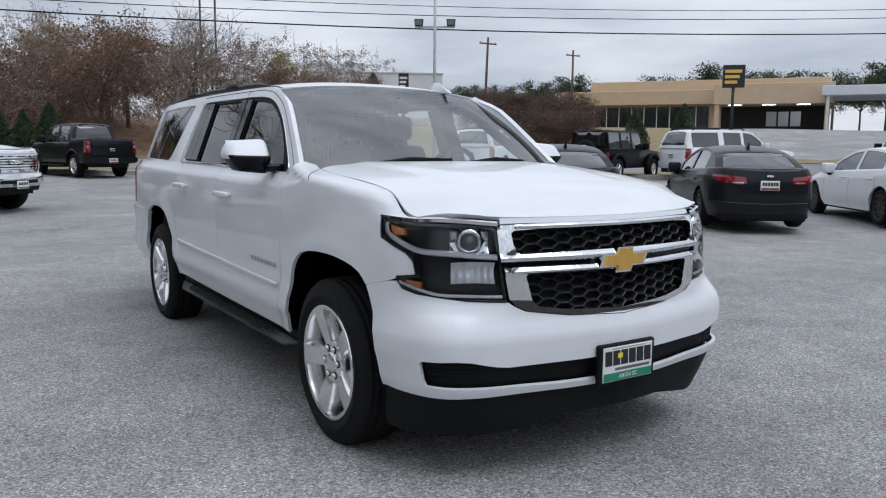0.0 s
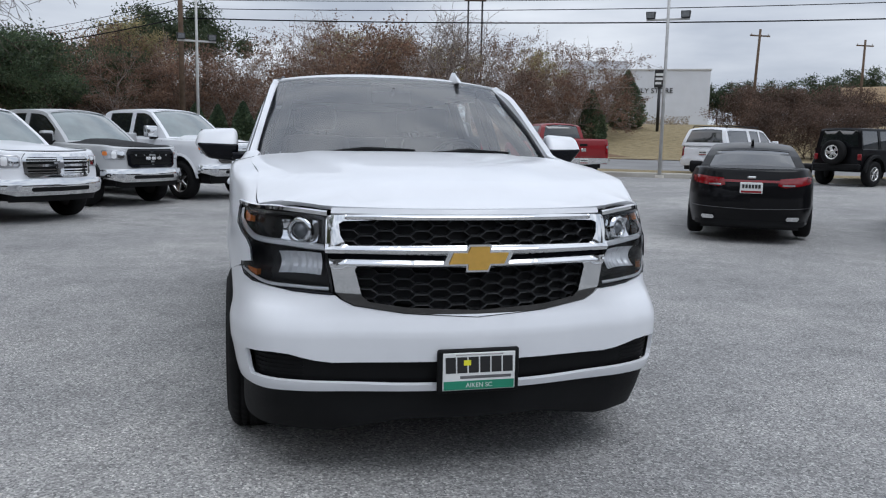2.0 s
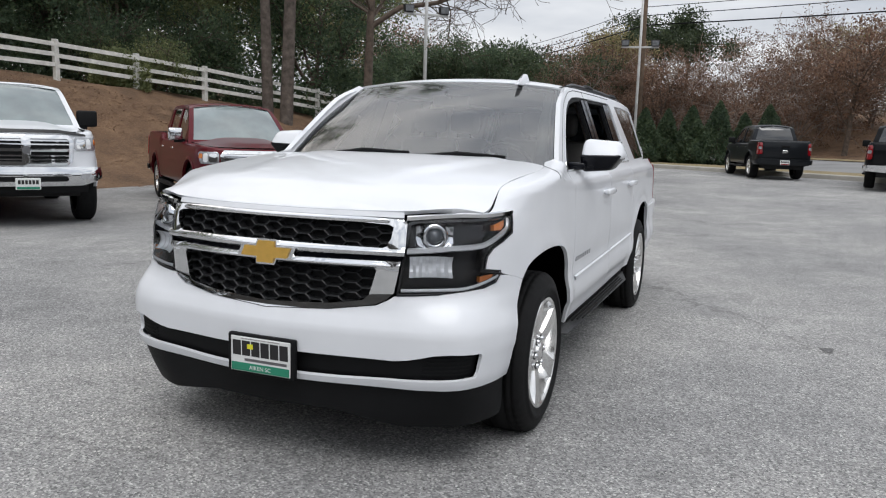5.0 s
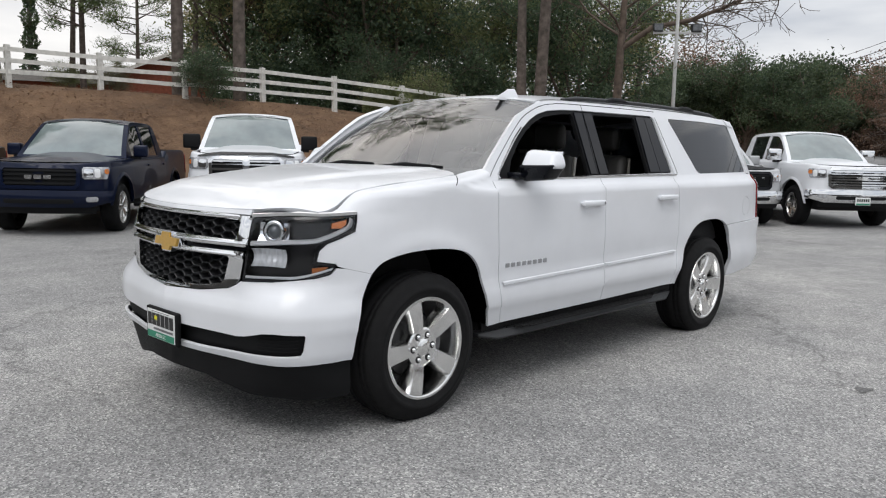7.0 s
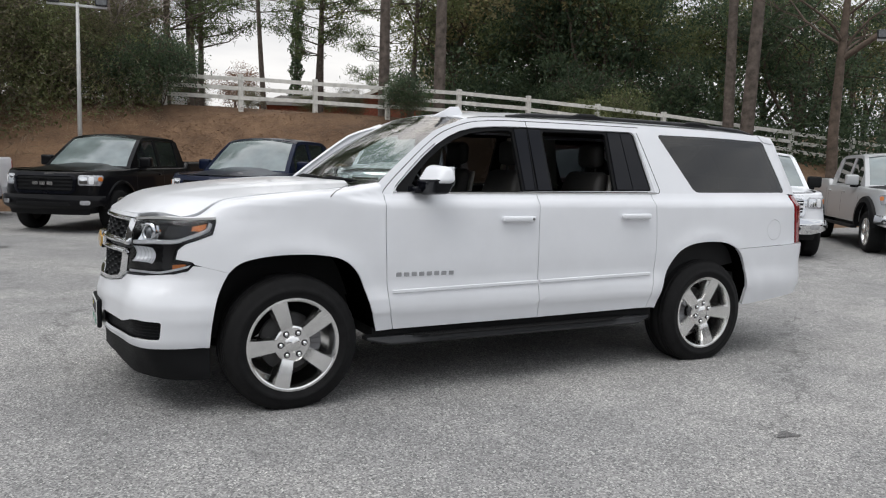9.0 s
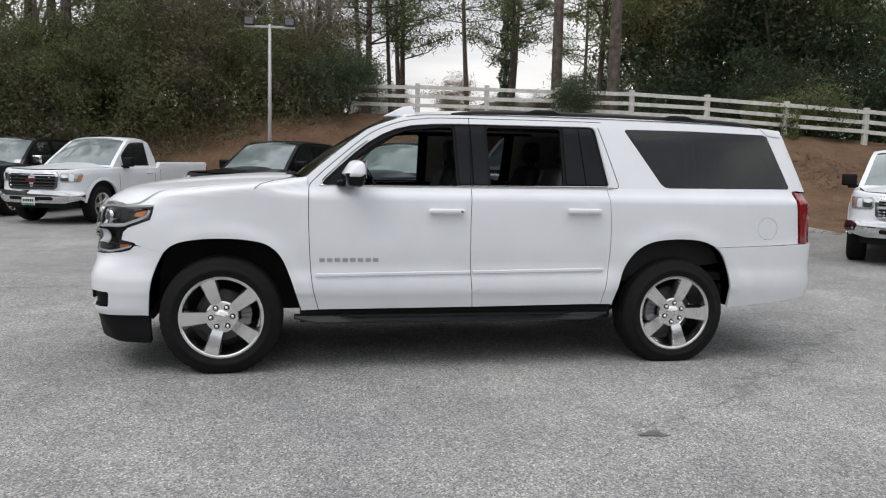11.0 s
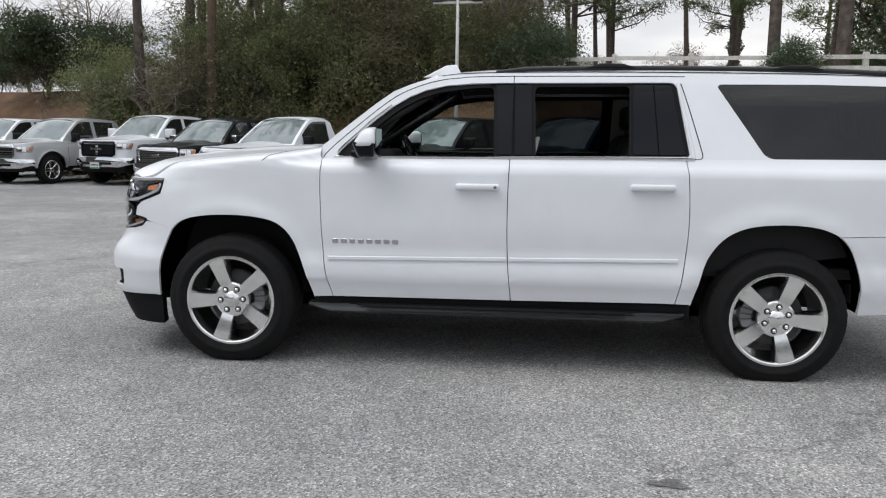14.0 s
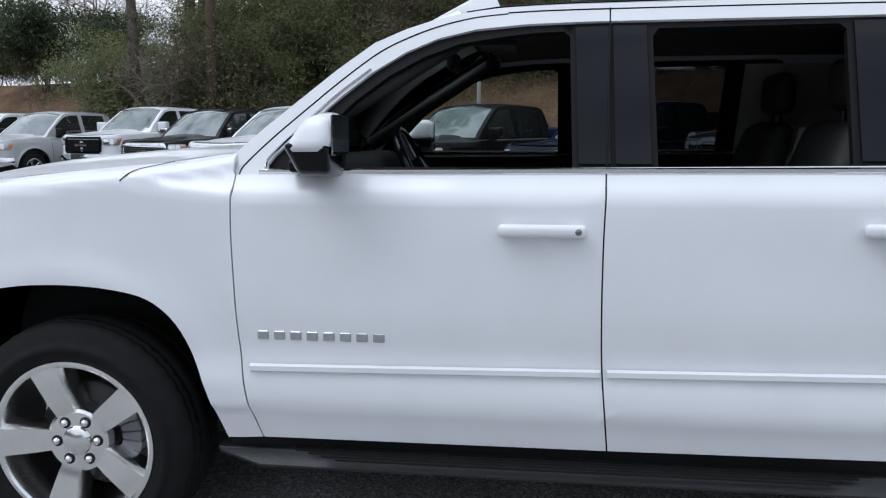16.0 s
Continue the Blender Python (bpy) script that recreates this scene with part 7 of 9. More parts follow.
def big_wheels(root):
    """Five broad spokes, six nuts, a plain cap, a disc and caliper behind, and a grooved tyre."""
    r, h, rr = 0.408, 0.138, 0.277
    bm = bmesh.new()
    prof = [(rr - 0.004, h - 0.022), (rr + 0.008, h - 0.006), (rr + 0.022, h + 0.000), (rr + 0.034, h + 0.003), (rr + 0.036, h + 0.0055), (rr + 0.056, h + 0.006), (rr + 0.058, h + 0.003), (rr + 0.080, h - 0.004), (r - 0.020, h - 0.018), (r - 0.006, h - 0.036), (r - 0.002, h - 0.050), (r - 0.009, h - 0.052), (r - 0.009, h - 0.060), (r - 0.001, h - 0.062), (r, 0.055), (r - 0.009, 0.053), (r - 0.009, 0.043), (r, 0.041)]
    prof += [(a, -b) for a, b in prof[::-1]]
    lathe(bm, prof, 144)
    tyre = bpy.data.meshes.new("tyre")
    # grooved shoulders: every other step round the tread is cut back
    bm.verts.ensure_lookup_table()
    for v in bm.verts:
        rad = math.hypot(v.co.x, v.co.z)
        if rad > r - 0.012 and abs(v.co.y) > 0.06 and round(math.atan2(v.co.z, v.co.x) / (2 * math.pi / 144)) % 3 == 0:
            v.co.x *= (r - 0.009) / rad if rad > r - 0.008 else 1
            v.co.z *= (r - 0.009) / rad if rad > r - 0.008 else 1
    bmesh.ops.recalc_face_normals(bm, faces=bm.faces[:])
    bm.to_mesh(tyre)
    bm.free()
    tyre.materials.append(M["rubber"])
    # rim barrel and lip
    bm = bmesh.new()
    lathe(bm, [(rr + 0.006, h - 0.012), (rr + 0.002, h - 0.004), (rr - 0.010, h - 0.003), (rr - 0.018, h - 0.008), (rr - 0.024, h - 0.030), (rr - 0.036, -0.09), (rr, -h + 0.02)], 64)
    lathe(bm, [(0.0001, h - 0.020), (0.040, h - 0.021), (0.048, h - 0.024), (0.051, h - 0.031), (0.098, h - 0.031), (0.108, h - 0.037), (0.112, h - 0.060), (0.108, h - 0.10)], 40)
    for k in range(5):
        w = 2 * math.pi * k / 5 + math.pi / 2
        ca, sa = math.cos(w), math.sin(w)
        rows = []
        for rad, half, y in ((0.060, 0.034, h - 0.044), (0.105, 0.036, h - 0.028), (0.14, 0.039, h - 0.020), (0.20, 0.043, h - 0.011), (0.25, 0.047, h - 0.006), (rr - 0.004, 0.054, h - 0.006)):
            row = []
            for dh, dy in ((-1.30, -0.080), (-1.24, -0.022), (-1.0, 0.0), (1.0, 0.0), (1.24, -0.022), (1.30, -0.080)):
                row.append(bm.verts.new((ca * rad - sa * half * dh, y + dy, sa * rad + ca * half * dh)))
            rows.append(row)
        for a, b in zip(rows, rows[1:]):
            for i in range(5):
                bm.faces.new((a[i], a[i + 1], b[i + 1], b[i]))
    bmesh.ops.recalc_face_normals(bm, faces=bm.faces[:])
    rim = bpy.data.meshes.new("rim")
    bm.to_mesh(rim)
    bm.free()
    for f in rim.polygons:
        f.use_smooth = True
    rim.set_sharp_from_angle(angle=radians(22))
    rim.materials.append(M["alloy"])
    bm = bmesh.new()
    lathe(bm, [(0.0001, h - 0.014), (0.040, h - 0.016), (0.048, h - 0.023)], 28)
    cap = bpy.data.meshes.new("cap")
    bm.to_mesh(cap)
    bm.free()
    cap.materials.append(M["alloy"])
    bm = bmesh.new()
    lathe(bm, [(0.0001, h - 0.014), (0.009, h - 0.016), (0.0125, h - 0.024), (0.0125, h - 0.05)], 12)
    nut = bpy.data.meshes.new("nut")
    bm.to_mesh(nut)
    bm.free()
    nut.materials.append(M["chrome"])
    # flat black rings on the hub paint the shade of the nut pockets
    bm = bmesh.new()
    lathe(bm, [(0.010, h - 0.0288), (0.0190, h - 0.0288), (0.0200, h - 0.034)], 16)
    pocket_ring = bpy.data.meshes.new("pocket_ring")
    bm.to_mesh(pocket_ring)
    bm.free()
    pocket_ring.materials.append(M["cabin"])
    bm = bmesh.new()
    lathe(bm, [(0.06, 0.02), (0.175, 0.022), (0.178, 0.010), (0.178, -0.01)], 40)
    disc = bpy.data.meshes.new("disc")
    bm.to_mesh(disc)
    bm.free()
    disc.materials.append(M["brake_iron"])
    bm = bmesh.new()
    for a in np.linspace(-0.5, 0.5, 6)[:-1]:
        pts = []
        for yy in (-0.04, 0.05):
            for rad, aa in ((0.125, a), (0.195, a), (0.195, a + 0.2), (0.125, a + 0.2)):
                pts.append((rad * math.cos(aa), yy, rad * math.sin(aa)))
        hexa(bm, pts, 0.004, 1)
    bmesh.ops.recalc_face_normals(bm, faces=bm.faces[:])
    cal = bpy.data.meshes.new("caliper")
    bm.to_mesh(cal)
    bm.free()
    cal.materials.append(M["alloy_dark"])
    for x in (0.0, -3.302):
        for sd in (1, -1):
            spin = -20 if x == 0 else 21
            at = pose(x - 0.010 if x == 0 else x, sd * 0.868, 0.389 if x == 0 else 0.374, 0, 0, 0 if sd > 0 else 180) @ pose(0, 0, 0, 0, -spin, 0)
            # the loaded tyre lies flat on the ground
            me = tyre.copy()
            for v in me.vertices:
                p = at @ v.co
                if p.z < 0.003:
                    p.z = 0.003
                    v.co = at.inverted() @ p
            wheel = new("wheel", me)
            wheel.parent = root
            wheel.matrix_basis = at
            for nm, me in (("rim", rim), ("hub_cap", cap), ("brake_disc", disc)):
                o = new(nm, me)
                o.parent = wheel
            o = new("brake_caliper", cal)
            o.parent = wheel
            o.matrix_basis = pose(0, 0, 0, 0, spin + (180 if (x == 0) == (sd > 0) else 0), 0)
            for k in range(6):
                w = 2 * math.pi * k / 6 + 0.3
                o = new("wheel_nut", nut)
                o.parent = wheel
                o.matrix_basis = pose(0.072 * math.cos(w), 0, 0.072 * math.sin(w))
                o = new("nut_pocket_shade", pocket_ring)
                o.parent = wheel
                o.matrix_basis = pose(0.072 * math.cos(w), 0, 0.072 * math.sin(w))


M["alloy_dark"] = simple("brushed_dark_alloy", (0.22, 0.22, 0.23), 0.35, 0.9)
M["lamp_bowl"] = simple("lamp_bowl_grey", (0.02, 0.02, 0.021), 0.22, 0.2, vary=0.1, scale=40)
M["lamp_silver"] = simple("lamp_silver_trim", (0.86, 0.87, 0.88), 0.25, 0.25, coat=0.5, vary=0.04, scale=30)
M["grille_plastic"] = simple("grille_plastic", (0.028, 0.029, 0.031), 0.32, vary=0.1, scale=30)
# near-zero tone: the arch's shade is in the liner's colour
M["liner"] = simple("arch_liner_shaded", (0.0015, 0.0015, 0.0015), 1.0, vary=0.2, spec=0.0)
M["lamp_rim"] = simple("lamp_rim_black", (0.012, 0.012, 0.013), 0.12, vary=0.2, scale=40)
M["projector"] = simple("projector_lens", (0.10, 0.11, 0.12), 0.05, 0.3, coat=1.0)
M["badge_chrome"] = simple("badge_chrome", (0.42, 0.43, 0.45), 0.3, 0.7, vary=0.1, scale=60)
M["yellow"] = simple("yellow_mark", (0.75, 0.72, 0.03), 0.5)
M["brake_iron"] = simple("brake_iron", (0.035, 0.034, 0.034), 0.5, vary=0.3, bump=0.2, bump_scale=60)
M["seat"] = simple("seat_leather", (0.045, 0.043, 0.041), 0.55, vary=0.15, bump=0.3, bump_scale=120)
M["headliner"] = simple("headliner_cloth", (0.22, 0.20, 0.18), 0.95, vary=0.08, bump=0.2, bump_scale=300)
M["screen"] = glass("windscreen_glass", (0.76, 0.84, 0.83), 2.5)
build_big_car()
M["dark_red"] = simple("badge_dark_red", (0.11, 0.008, 0.012), 0.35, coat=0.4, vary=0.1)


# ---- parked vehicles ----
WHEELS = {}


def wheel_meshes(r, width, rim_r, spokes, rim_mat):
    """Tyre and rim, built once for each size and pattern; the wheel's outer face looks to +y."""
    key = (r, width, rim_r, spokes, rim_mat.name)
    if key in WHEELS:
        return WHEELS[key]
    bm = bmesh.new()
    h = width / 2
    lathe(bm, [(rim_r, h - 0.02), (rim_r + 0.03, h), (r - 0.05, h + 0.004), (r - 0.015, h - 0.02), (r, h - 0.05), (r, -h + 0.05), (r - 0.015, -h + 0.02), (r - 0.05, -h), (rim_r, -h + 0.02)], 40)
    tyre = bpy.data.meshes.new("tyre")
    bm.to_mesh(tyre)
    bm.free()
    tyre.materials.append(M["rubber"])
    bm = bmesh.new()
    lathe(bm, [(rim_r + 0.004, h - 0.012), (rim_r - 0.012, h - 0.004), (rim_r - 0.03, h - 0.03), (rim_r - 0.045, -h * 0.3)], 40)
    lathe(bm, [(0.001, h - 0.02), (0.05, h - 0.022), (0.075, h - 0.035), (0.08, h - 0.08)], 20)
    for k in range(spokes):
        w = 2 * math.pi * k / spokes
        ca, sa = math.cos(w), math.sin(w)
        pts = []
        for lvl in (h - 0.075, h - 0.03):
            for rad, half in ((0.05, 0.04), (rim_r - 0.02, 0.055 if spokes < 7 else 0.03)):
                for sg in (-1, 1):
                    pts.append((ca * rad - sa * half * sg, lvl + (0.01 if rad > 0.1 and lvl > h - 0.05 else 0), sa * rad + ca * half * sg))
        hexa(bm, [pts[0], pts[1], pts[3], pts[2], pts[4], pts[5], pts[7], pts[6]], 0.008, 1)
    bmesh.ops.recalc_face_normals(bm, faces=bm.faces[:])
    rim = bpy.data.meshes.new("rim")
    bm.to_mesh(rim)
    bm.free()
    rim.materials.append(rim_mat)
    bm = bmesh.new()
    lathe(bm, [(0.0, -h * 0.3), (rim_r - 0.04, -h * 0.3)], 24)
    disc = bpy.data.meshes.new("brake_disc")
    bm.to_mesh(disc)
    bm.free()
    disc.materials.append(M["dark_metal"])
    WHEELS[key] = tyre, rim, disc
    return WHEELS[key]


def add_wheels(root, places, r=0.39, width=0.26, rim_r=0.25, spokes=6, rim_mat=None):
    for x, y in places:
        turn = pose(x, y, r, 0, 0, 0 if y > 0 else 180)
        meshes = wheel_meshes(r, width, rim_r, spokes, rim_mat or M["alloy"])
        tyre = new("wheel", meshes[0])
        tyre.parent, tyre.matrix_basis = root, turn
        for nm, me in (("rim", meshes[1]), ("brake_disc", meshes[2])):
            o = new(nm, me)
            o.parent = tyre


def arch(cx, r, cz, n=9):
    """Points over a wheel from its rear to its front."""
    return [(cx + r * math.cos(a), cz + r * math.sin(a)) for a in np.linspace(math.pi - 0.06, 0.06, n)]


class Shell:
    """The lower body of a car: a plan contour swept up a section, with wheel arches cut out of its foot."""

    def __init__(self, plan, sill, top, tuck, arches, curl=0.05, rail=0.05):
        pts = catmull(plan, 14)
        self.px, self.py = np.array([q[0] for q in pts]), np.array([q[1] for q in pts])
        self.ps = np.concatenate([[0], np.cumsum(np.hypot(np.diff(self.px), np.diff(self.py)))])
        self.tx, self.ty = np.gradient(self.px, self.ps), np.gradient(self.py, self.ps)
        self.sill, self.top, self.tuck, self.arches, self.curl, self.rail = sill, top, tuck, arches, curl, rail

    def at_x(self, x):
        return float(np.interp(-x, -self.px, self.ps))

    def at_y(self, y, back=False):
        n = int(np.argmax(self.py))
        if back:
            return float(np.interp(-y, -self.py[n:], self.ps[n:]))
        return float(np.interp(y, self.py[:n], self.ps[:n]))

    def skin(self, s, z, lift=0.0):
        a = abs(s)
        x, y = float(np.interp(a, self.ps, self.px)), float(np.interp(a, self.ps, self.py))
        nx, ny = float(np.interp(a, self.ps, self.ty)), -float(np.interp(a, self.ps, self.tx))
        zt = self.top(x)
        d = self.tuck((min(z, zt) - 0.3) / (zt - 0.3)) + lift
        zz, e = min(z, zt), z - zt
        if e > 0:
            w = min(e / self.curl, 1.45)
            zz += self.curl * math.sin(w)
            d -= self.curl * (1 - math.cos(w)) + max(0.0, e - 1.45 * self.curl)
        q = Vector((x + nx * d, y + ny * d, zz))
        if s < 0:
            q.y = -q.y
        return q

    def foot(self, x):
        z = self.sill(x)
        for cx, cz, ra in self.arches:
            if abs(x - cx) < ra:
                z = max(z, cz + math.sqrt(ra * ra - (x - cx) ** 2))
        return z

    def inner(self, s):
        """The edge of the deck inside the rail."""
        x = float(np.interp(abs(s), self.ps, self.px))
        return self.skin(s, self.top(x) + 1.45 * self.curl + self.rail)

    def body(self, root, mat):
        xs = list(np.arange(0, self.ps[-1], 0.10)) + [self.ps[-1]]
        for cx, cz, ra in self.arches:
            xs = [q for q in xs if abs(float(np.interp(q, self.ps, self.px)) - cx) > ra + 0.03 or float(np.interp(q, self.ps, self.py)) < 0.4]
            xs += [self.at_x(cx + ra * math.cos(w)) for w in np.linspace(0.0, math.pi, 19)]
        xs = sorted(xs)
        for sd in (1, -1):
            verts, faces, rows = [], [], []
            for a in xs:
                x = float(np.interp(a, self.ps, self.px))
                z0, zt = self.foot(x), self.top(x)
                row = [self.skin(a, z0 + 0.004, -0.05)]
                row += [self.skin(a, z0 + (zt - z0) * f) for f in (0.0, 0.06, 0.16, 0.3, 0.45, 0.58, 0.70, 0.80, 0.90, 1.0)]
                row += [self.skin(a, zt + self.curl * f) for f in (0.4, 0.8, 1.2, 1.45)] + [self.skin(a, zt + self.curl * 1.45 + self.rail)]
                rows.append(len(verts))
                verts += [Vector((q.x, q.y * sd, q.z)) for q in row]
            m = len(verts) // len(xs)
            for b in range(len(xs) - 1):
                for c in range(m - 1):
                    f = (rows[b] + c, rows[b] + c + 1, rows[b + 1] + c + 1, rows[b + 1] + c)
                    faces.append(f if sd < 0 else f[::-1])
            ob = mesh_part("body_side", verts, faces, mat, root, smooth=True)
            smooth_by_angle(ob, 40)

    def patch(self, name, s0, s1, z0, z1, mat, root, lift=0.006, side=1, depth=0.02, label="", hole=None, slant=0.0, r=0.02):
        """A plate laid on the skin, with clipped corners; slant draws its lower edge in towards s0."""
        o = [(s0 + r, z0), (s1 - r - slant, z0), (s1 - slant, z0 + r), (s1, z1 - r), (s1 - r, z1), (s0 + r, z1), (s0, z1 - r), (s0, z0 + r)]
        holes = ([(hole[0], hole[2]), (hole[1], hole[2]), (hole[1], hole[3]), (hole[0], hole[3])],) if hole else ()
        return panel(name, o, lambda a, b: self.skin(a, b, lift), mat, root, holes=holes, side=side, step=0.09, depth=depth, label=label)


def deck(name, shell, s_far, x_near, crown, mat, root, back=False, bulge=0.0, n=13, m=9, gap=0.006):
    """A bonnet or boot lid: from the end's edge round to both flanks, in to the glass."""
    verts, faces = [], []
    c = shell.inner(s_far)
    for i in range(n):
        u = -1 + 2 * i / (n - 1)
        if back:
            f = shell.inner(shell.ps[-1] - (shell.ps[-1] - s_far) * abs(u))
        else:
            f = shell.inner(s_far * abs(u))
        f.y = math.copysign(f.y, u) if abs(u) > 1e-6 else 0.0
        for j in range(m):
            v = j / (m - 1)
            x = f.x + (x_near - f.x) * v
            e = shell.inner(shell.at_x(min(max(x, min(c.x, x_near)), max(c.x, x_near))))
            y = f.y * (1 - v) + u * e.y * v
            z = f.z * (1 - v) ** 2 + e.z * (1 - (1 - v) ** 2)
            z += crown * (1 - u * u) * (0.25 + 0.75 * v) + bulge * sstep(0.62, 0.44, abs(u)) * sstep(0.0, 0.3, v)
            verts.append(Vector((x, y, z + gap)))
    faces = [(i * m + j, (i + 1) * m + j, (i + 1) * m + j + 1, i * m + j + 1) for i in range(n - 1) for j in range(m - 1)]
    if not back:
        faces = [f[::-1] for f in faces]
    ob = mesh_part(name, verts, faces, mat, root, smooth=True)
    return smooth_by_angle(ob, 35)


def inset(poly, d):
    """A polygon drawn in by d."""
    n, out = len(poly), []
    area = sum(a[0] * b[1] - b[0] * a[1] for a, b in zip(poly, poly[1:] + poly[:1]))
    sg = 1 if area > 0 else -1
    for i in range(n):
        p0, p1, p2 = (np.array(poly[k % n], float) for k in (i - 1, i, i + 1))
        n1 = np.array([-(p1 - p0)[1], (p1 - p0)[0]]) / (np.linalg.norm(p1 - p0) + 1e-9) * sg
        n2 = np.array([-(p2 - p1)[1], (p2 - p1)[0]]) / (np.linalg.norm(p2 - p1) + 1e-9) * sg
        h = n1 + n2
        out.append(tuple(p1 + h * d * 2 / max(0.6, float(h @ h))))
    return out


def glasshouse(root, mat, front, roof, rear, zb, hb, lean, splits, roof_mat=None, crown=0.055, bow=0.10, frame=0.05, rear_glass=True, low=0.04):
    """The cab: front, roof and rear are lines of (x, z); windows lie between the splits."""
    def side(x, z, lift=0.0):
        return Vector((x, hb - lean * (z - zb) - 0.10 * max(0.0, z - roof[0][1] + 0.10) + lift, z))
    outline = front + roof + rear
    wins = []
    line = front + roof + rear

    def height(x):
        best = zb
        for a, b in zip(line, line[1:]):
            if min(a[0], b[0]) <= x <= max(a[0], b[0]) and abs(a[0] - b[0]) > 1e-6:
                best = max(best, a[1] + (b[1] - a[1]) * (x - a[0]) / (b[0] - a[0]))
        return best
    for x0, x1 in splits:
        xs = np.linspace(x0, x1, 9)
        up = [(float(x), height(float(x)) - frame - 0.012) for x in xs]
        up = [q for q in up if q[1] > zb + low + 0.05]
        wins.append([(up[0][0], zb + low)] + up + [(up[-1][0], zb + low)])
    for sd in (1, -1):
        panel("cab_side", outline, side, mat, root, holes=wins, side=sd, step=0.12, depth=0.03)
        for w in wins:
            panel("side_window", w, lambda a, b: side(a, b, -0.015), M["dark_glass"], root, side=sd, step=0.3, depth=0)
    # roof
    verts, faces, nu = [], [], 11
    edge = [front[-1]] + roof + [rear[0]]
    for x, z in edge:
        e = side(x, z)
        verts += [Vector((x, e.y * u, z + crown * (1 - abs(u) ** 2.5))) for u in np.linspace(-1, 1, nu)]
    faces = [(i * nu + j, i * nu + j + 1, (i + 1) * nu + j + 1, (i + 1) * nu + j) for i in range(len(edge) - 1) for j in range(nu - 1)]
    smooth_by_angle(mesh_part("roof", verts, faces, roof_mat or mat, root, smooth=True), 40)
    # front and rear glass, between painted pillars
    for nm, ln, sgn in (("windscreen", front + [roof[0]], 1), ("rear_window", rear[::-1] + [roof[-1]], -1)):
        cum = np.concatenate([[0], np.cumsum([math.hypot(b[0] - a[0], b[1] - a[1]) for a, b in zip(ln, ln[1:])])])

        def at(u, v, lift=0.0):
            q = v * cum[-1]
            x, z = float(np.interp(q, cum, [a[0] for a in ln])), float(np.interp(q, cum, [a[1] for a in ln]))
            e = side(x, z)
            return Vector((x + sgn * (bow * (1 - 0.5 * v) * (1 - u * u) + lift), e.y * u, z + crown * v * (1 - abs(u) ** 2.5) + lift * 0.6))
        o = [(-1.0, 0.0), (1.0, 0.0), (1.0, 1.0), (-1.0, 1.0)]
        g = [(-0.91, 0.05), (0.91, 0.05), (0.90, 0.92), (0.86, 0.95), (-0.86, 0.95), (-0.90, 0.92)] if sgn > 0 else [(-0.84, 0.16), (0.84, 0.16), (0.80, 0.90), (-0.80, 0.90)]
        panel(nm + "_frame", o, at, mat, root, holes=(g,), step=0.16, depth=0.01, grid=True)
        panel(nm, g, lambda u, v: at(u, v, -0.006), M["dark_glass" if sgn < 0 else "screen_glass"], root, step=0.2, depth=0)
    return side


def lamp(name, root, x0, x1, y0, y1, z0, z1, mat, bevel=0.03):
    bm = bmesh.new()
    box(bm, x0, x1, min(y0, y1), max(y0, y1), z0, z1, bevel, 3)
    return smooth_by_angle(part(name, bm, mat, root), 50)


def mirrors(root, x, y, z, mat, big=False):
    for s in (1, -1):
        bm = bmesh.new()
        d, h = (0.30, 0.24) if big else (0.24, 0.19)
        box(bm, x - 0.09, x + 0.06, s * (y + 0.10) - d / 2, s * (y + 0.10) + d / 2, z - 0.02, z + h, 0.035, 3)
        ob = smooth_by_angle(part("mirror", bm, mat, root), 50)
        bm = bmesh.new()
        box(bm, x - 0.05, x + 0.03, s * y - 0.12, s * y + 0.10, z - 0.06, z, 0.01)
        part("mirror_arm", bm, M["plastic"], root)


def plate_on(root, x, y, z, back=False):
    """A dealer's plate with lettering bars."""
    s = -1 if back else 1
    bm = bmesh.new()
    box(bm, x - 0.012, x + 0.012, y - 0.155, y + 0.155, z - 0.08, z + 0.08, 0.006, 1)
    pl = part("number_plate", bm, M["plate"], root, "white dealer plate")
    bm = bmesh.new()
    xx = x + s * 0.0135
    for k in range(6):
        yy = y - 0.11 + k * 0.044
        box(bm, xx - 0.001, xx + 0.001, yy - 0.016, yy + 0.016, z - 0.005, z + 0.05)
    part("lettering", bm, M["ink"], pl)
    bm = bmesh.new()
    box(bm, xx - 0.001, xx + 0.001, y - 0.14, y + 0.14, z - 0.072, z - 0.04)
    part("band", bm, M["plate_green"] if not back else M["red_lens"], pl)


def arch_flare(shell, root, cx, cz, r0, r1, out, mat, name="wheel_arch_flare", sides=(1, -1)):
    for s in sides:
        verts, faces, n = [], [], 19
        for k in range(n):
            w = math.pi * (0.02 + 0.96 * k / (n - 1))
            for rr, li in ((r0, -0.03), (r0, out), (r1 - 0.02, out * 0.8), (r1, 0.002)):
                x, z = cx + rr * math.cos(w), cz + rr * math.sin(w)
                q = shell.skin(shell.at_x(x), z, li)
                verts.append(Vector((q.x, q.y * s, q.z)))
        for k in range(n - 1):
            for c in range(3):
                f = (4 * k + c, 4 * k + c + 1, 4 * k + c + 5, 4 * k + c + 4)
                faces.append(f if s < 0 else f[::-1])
        smooth_by_angle(mesh_part(name, verts, faces, mat, root, smooth=True), 45)


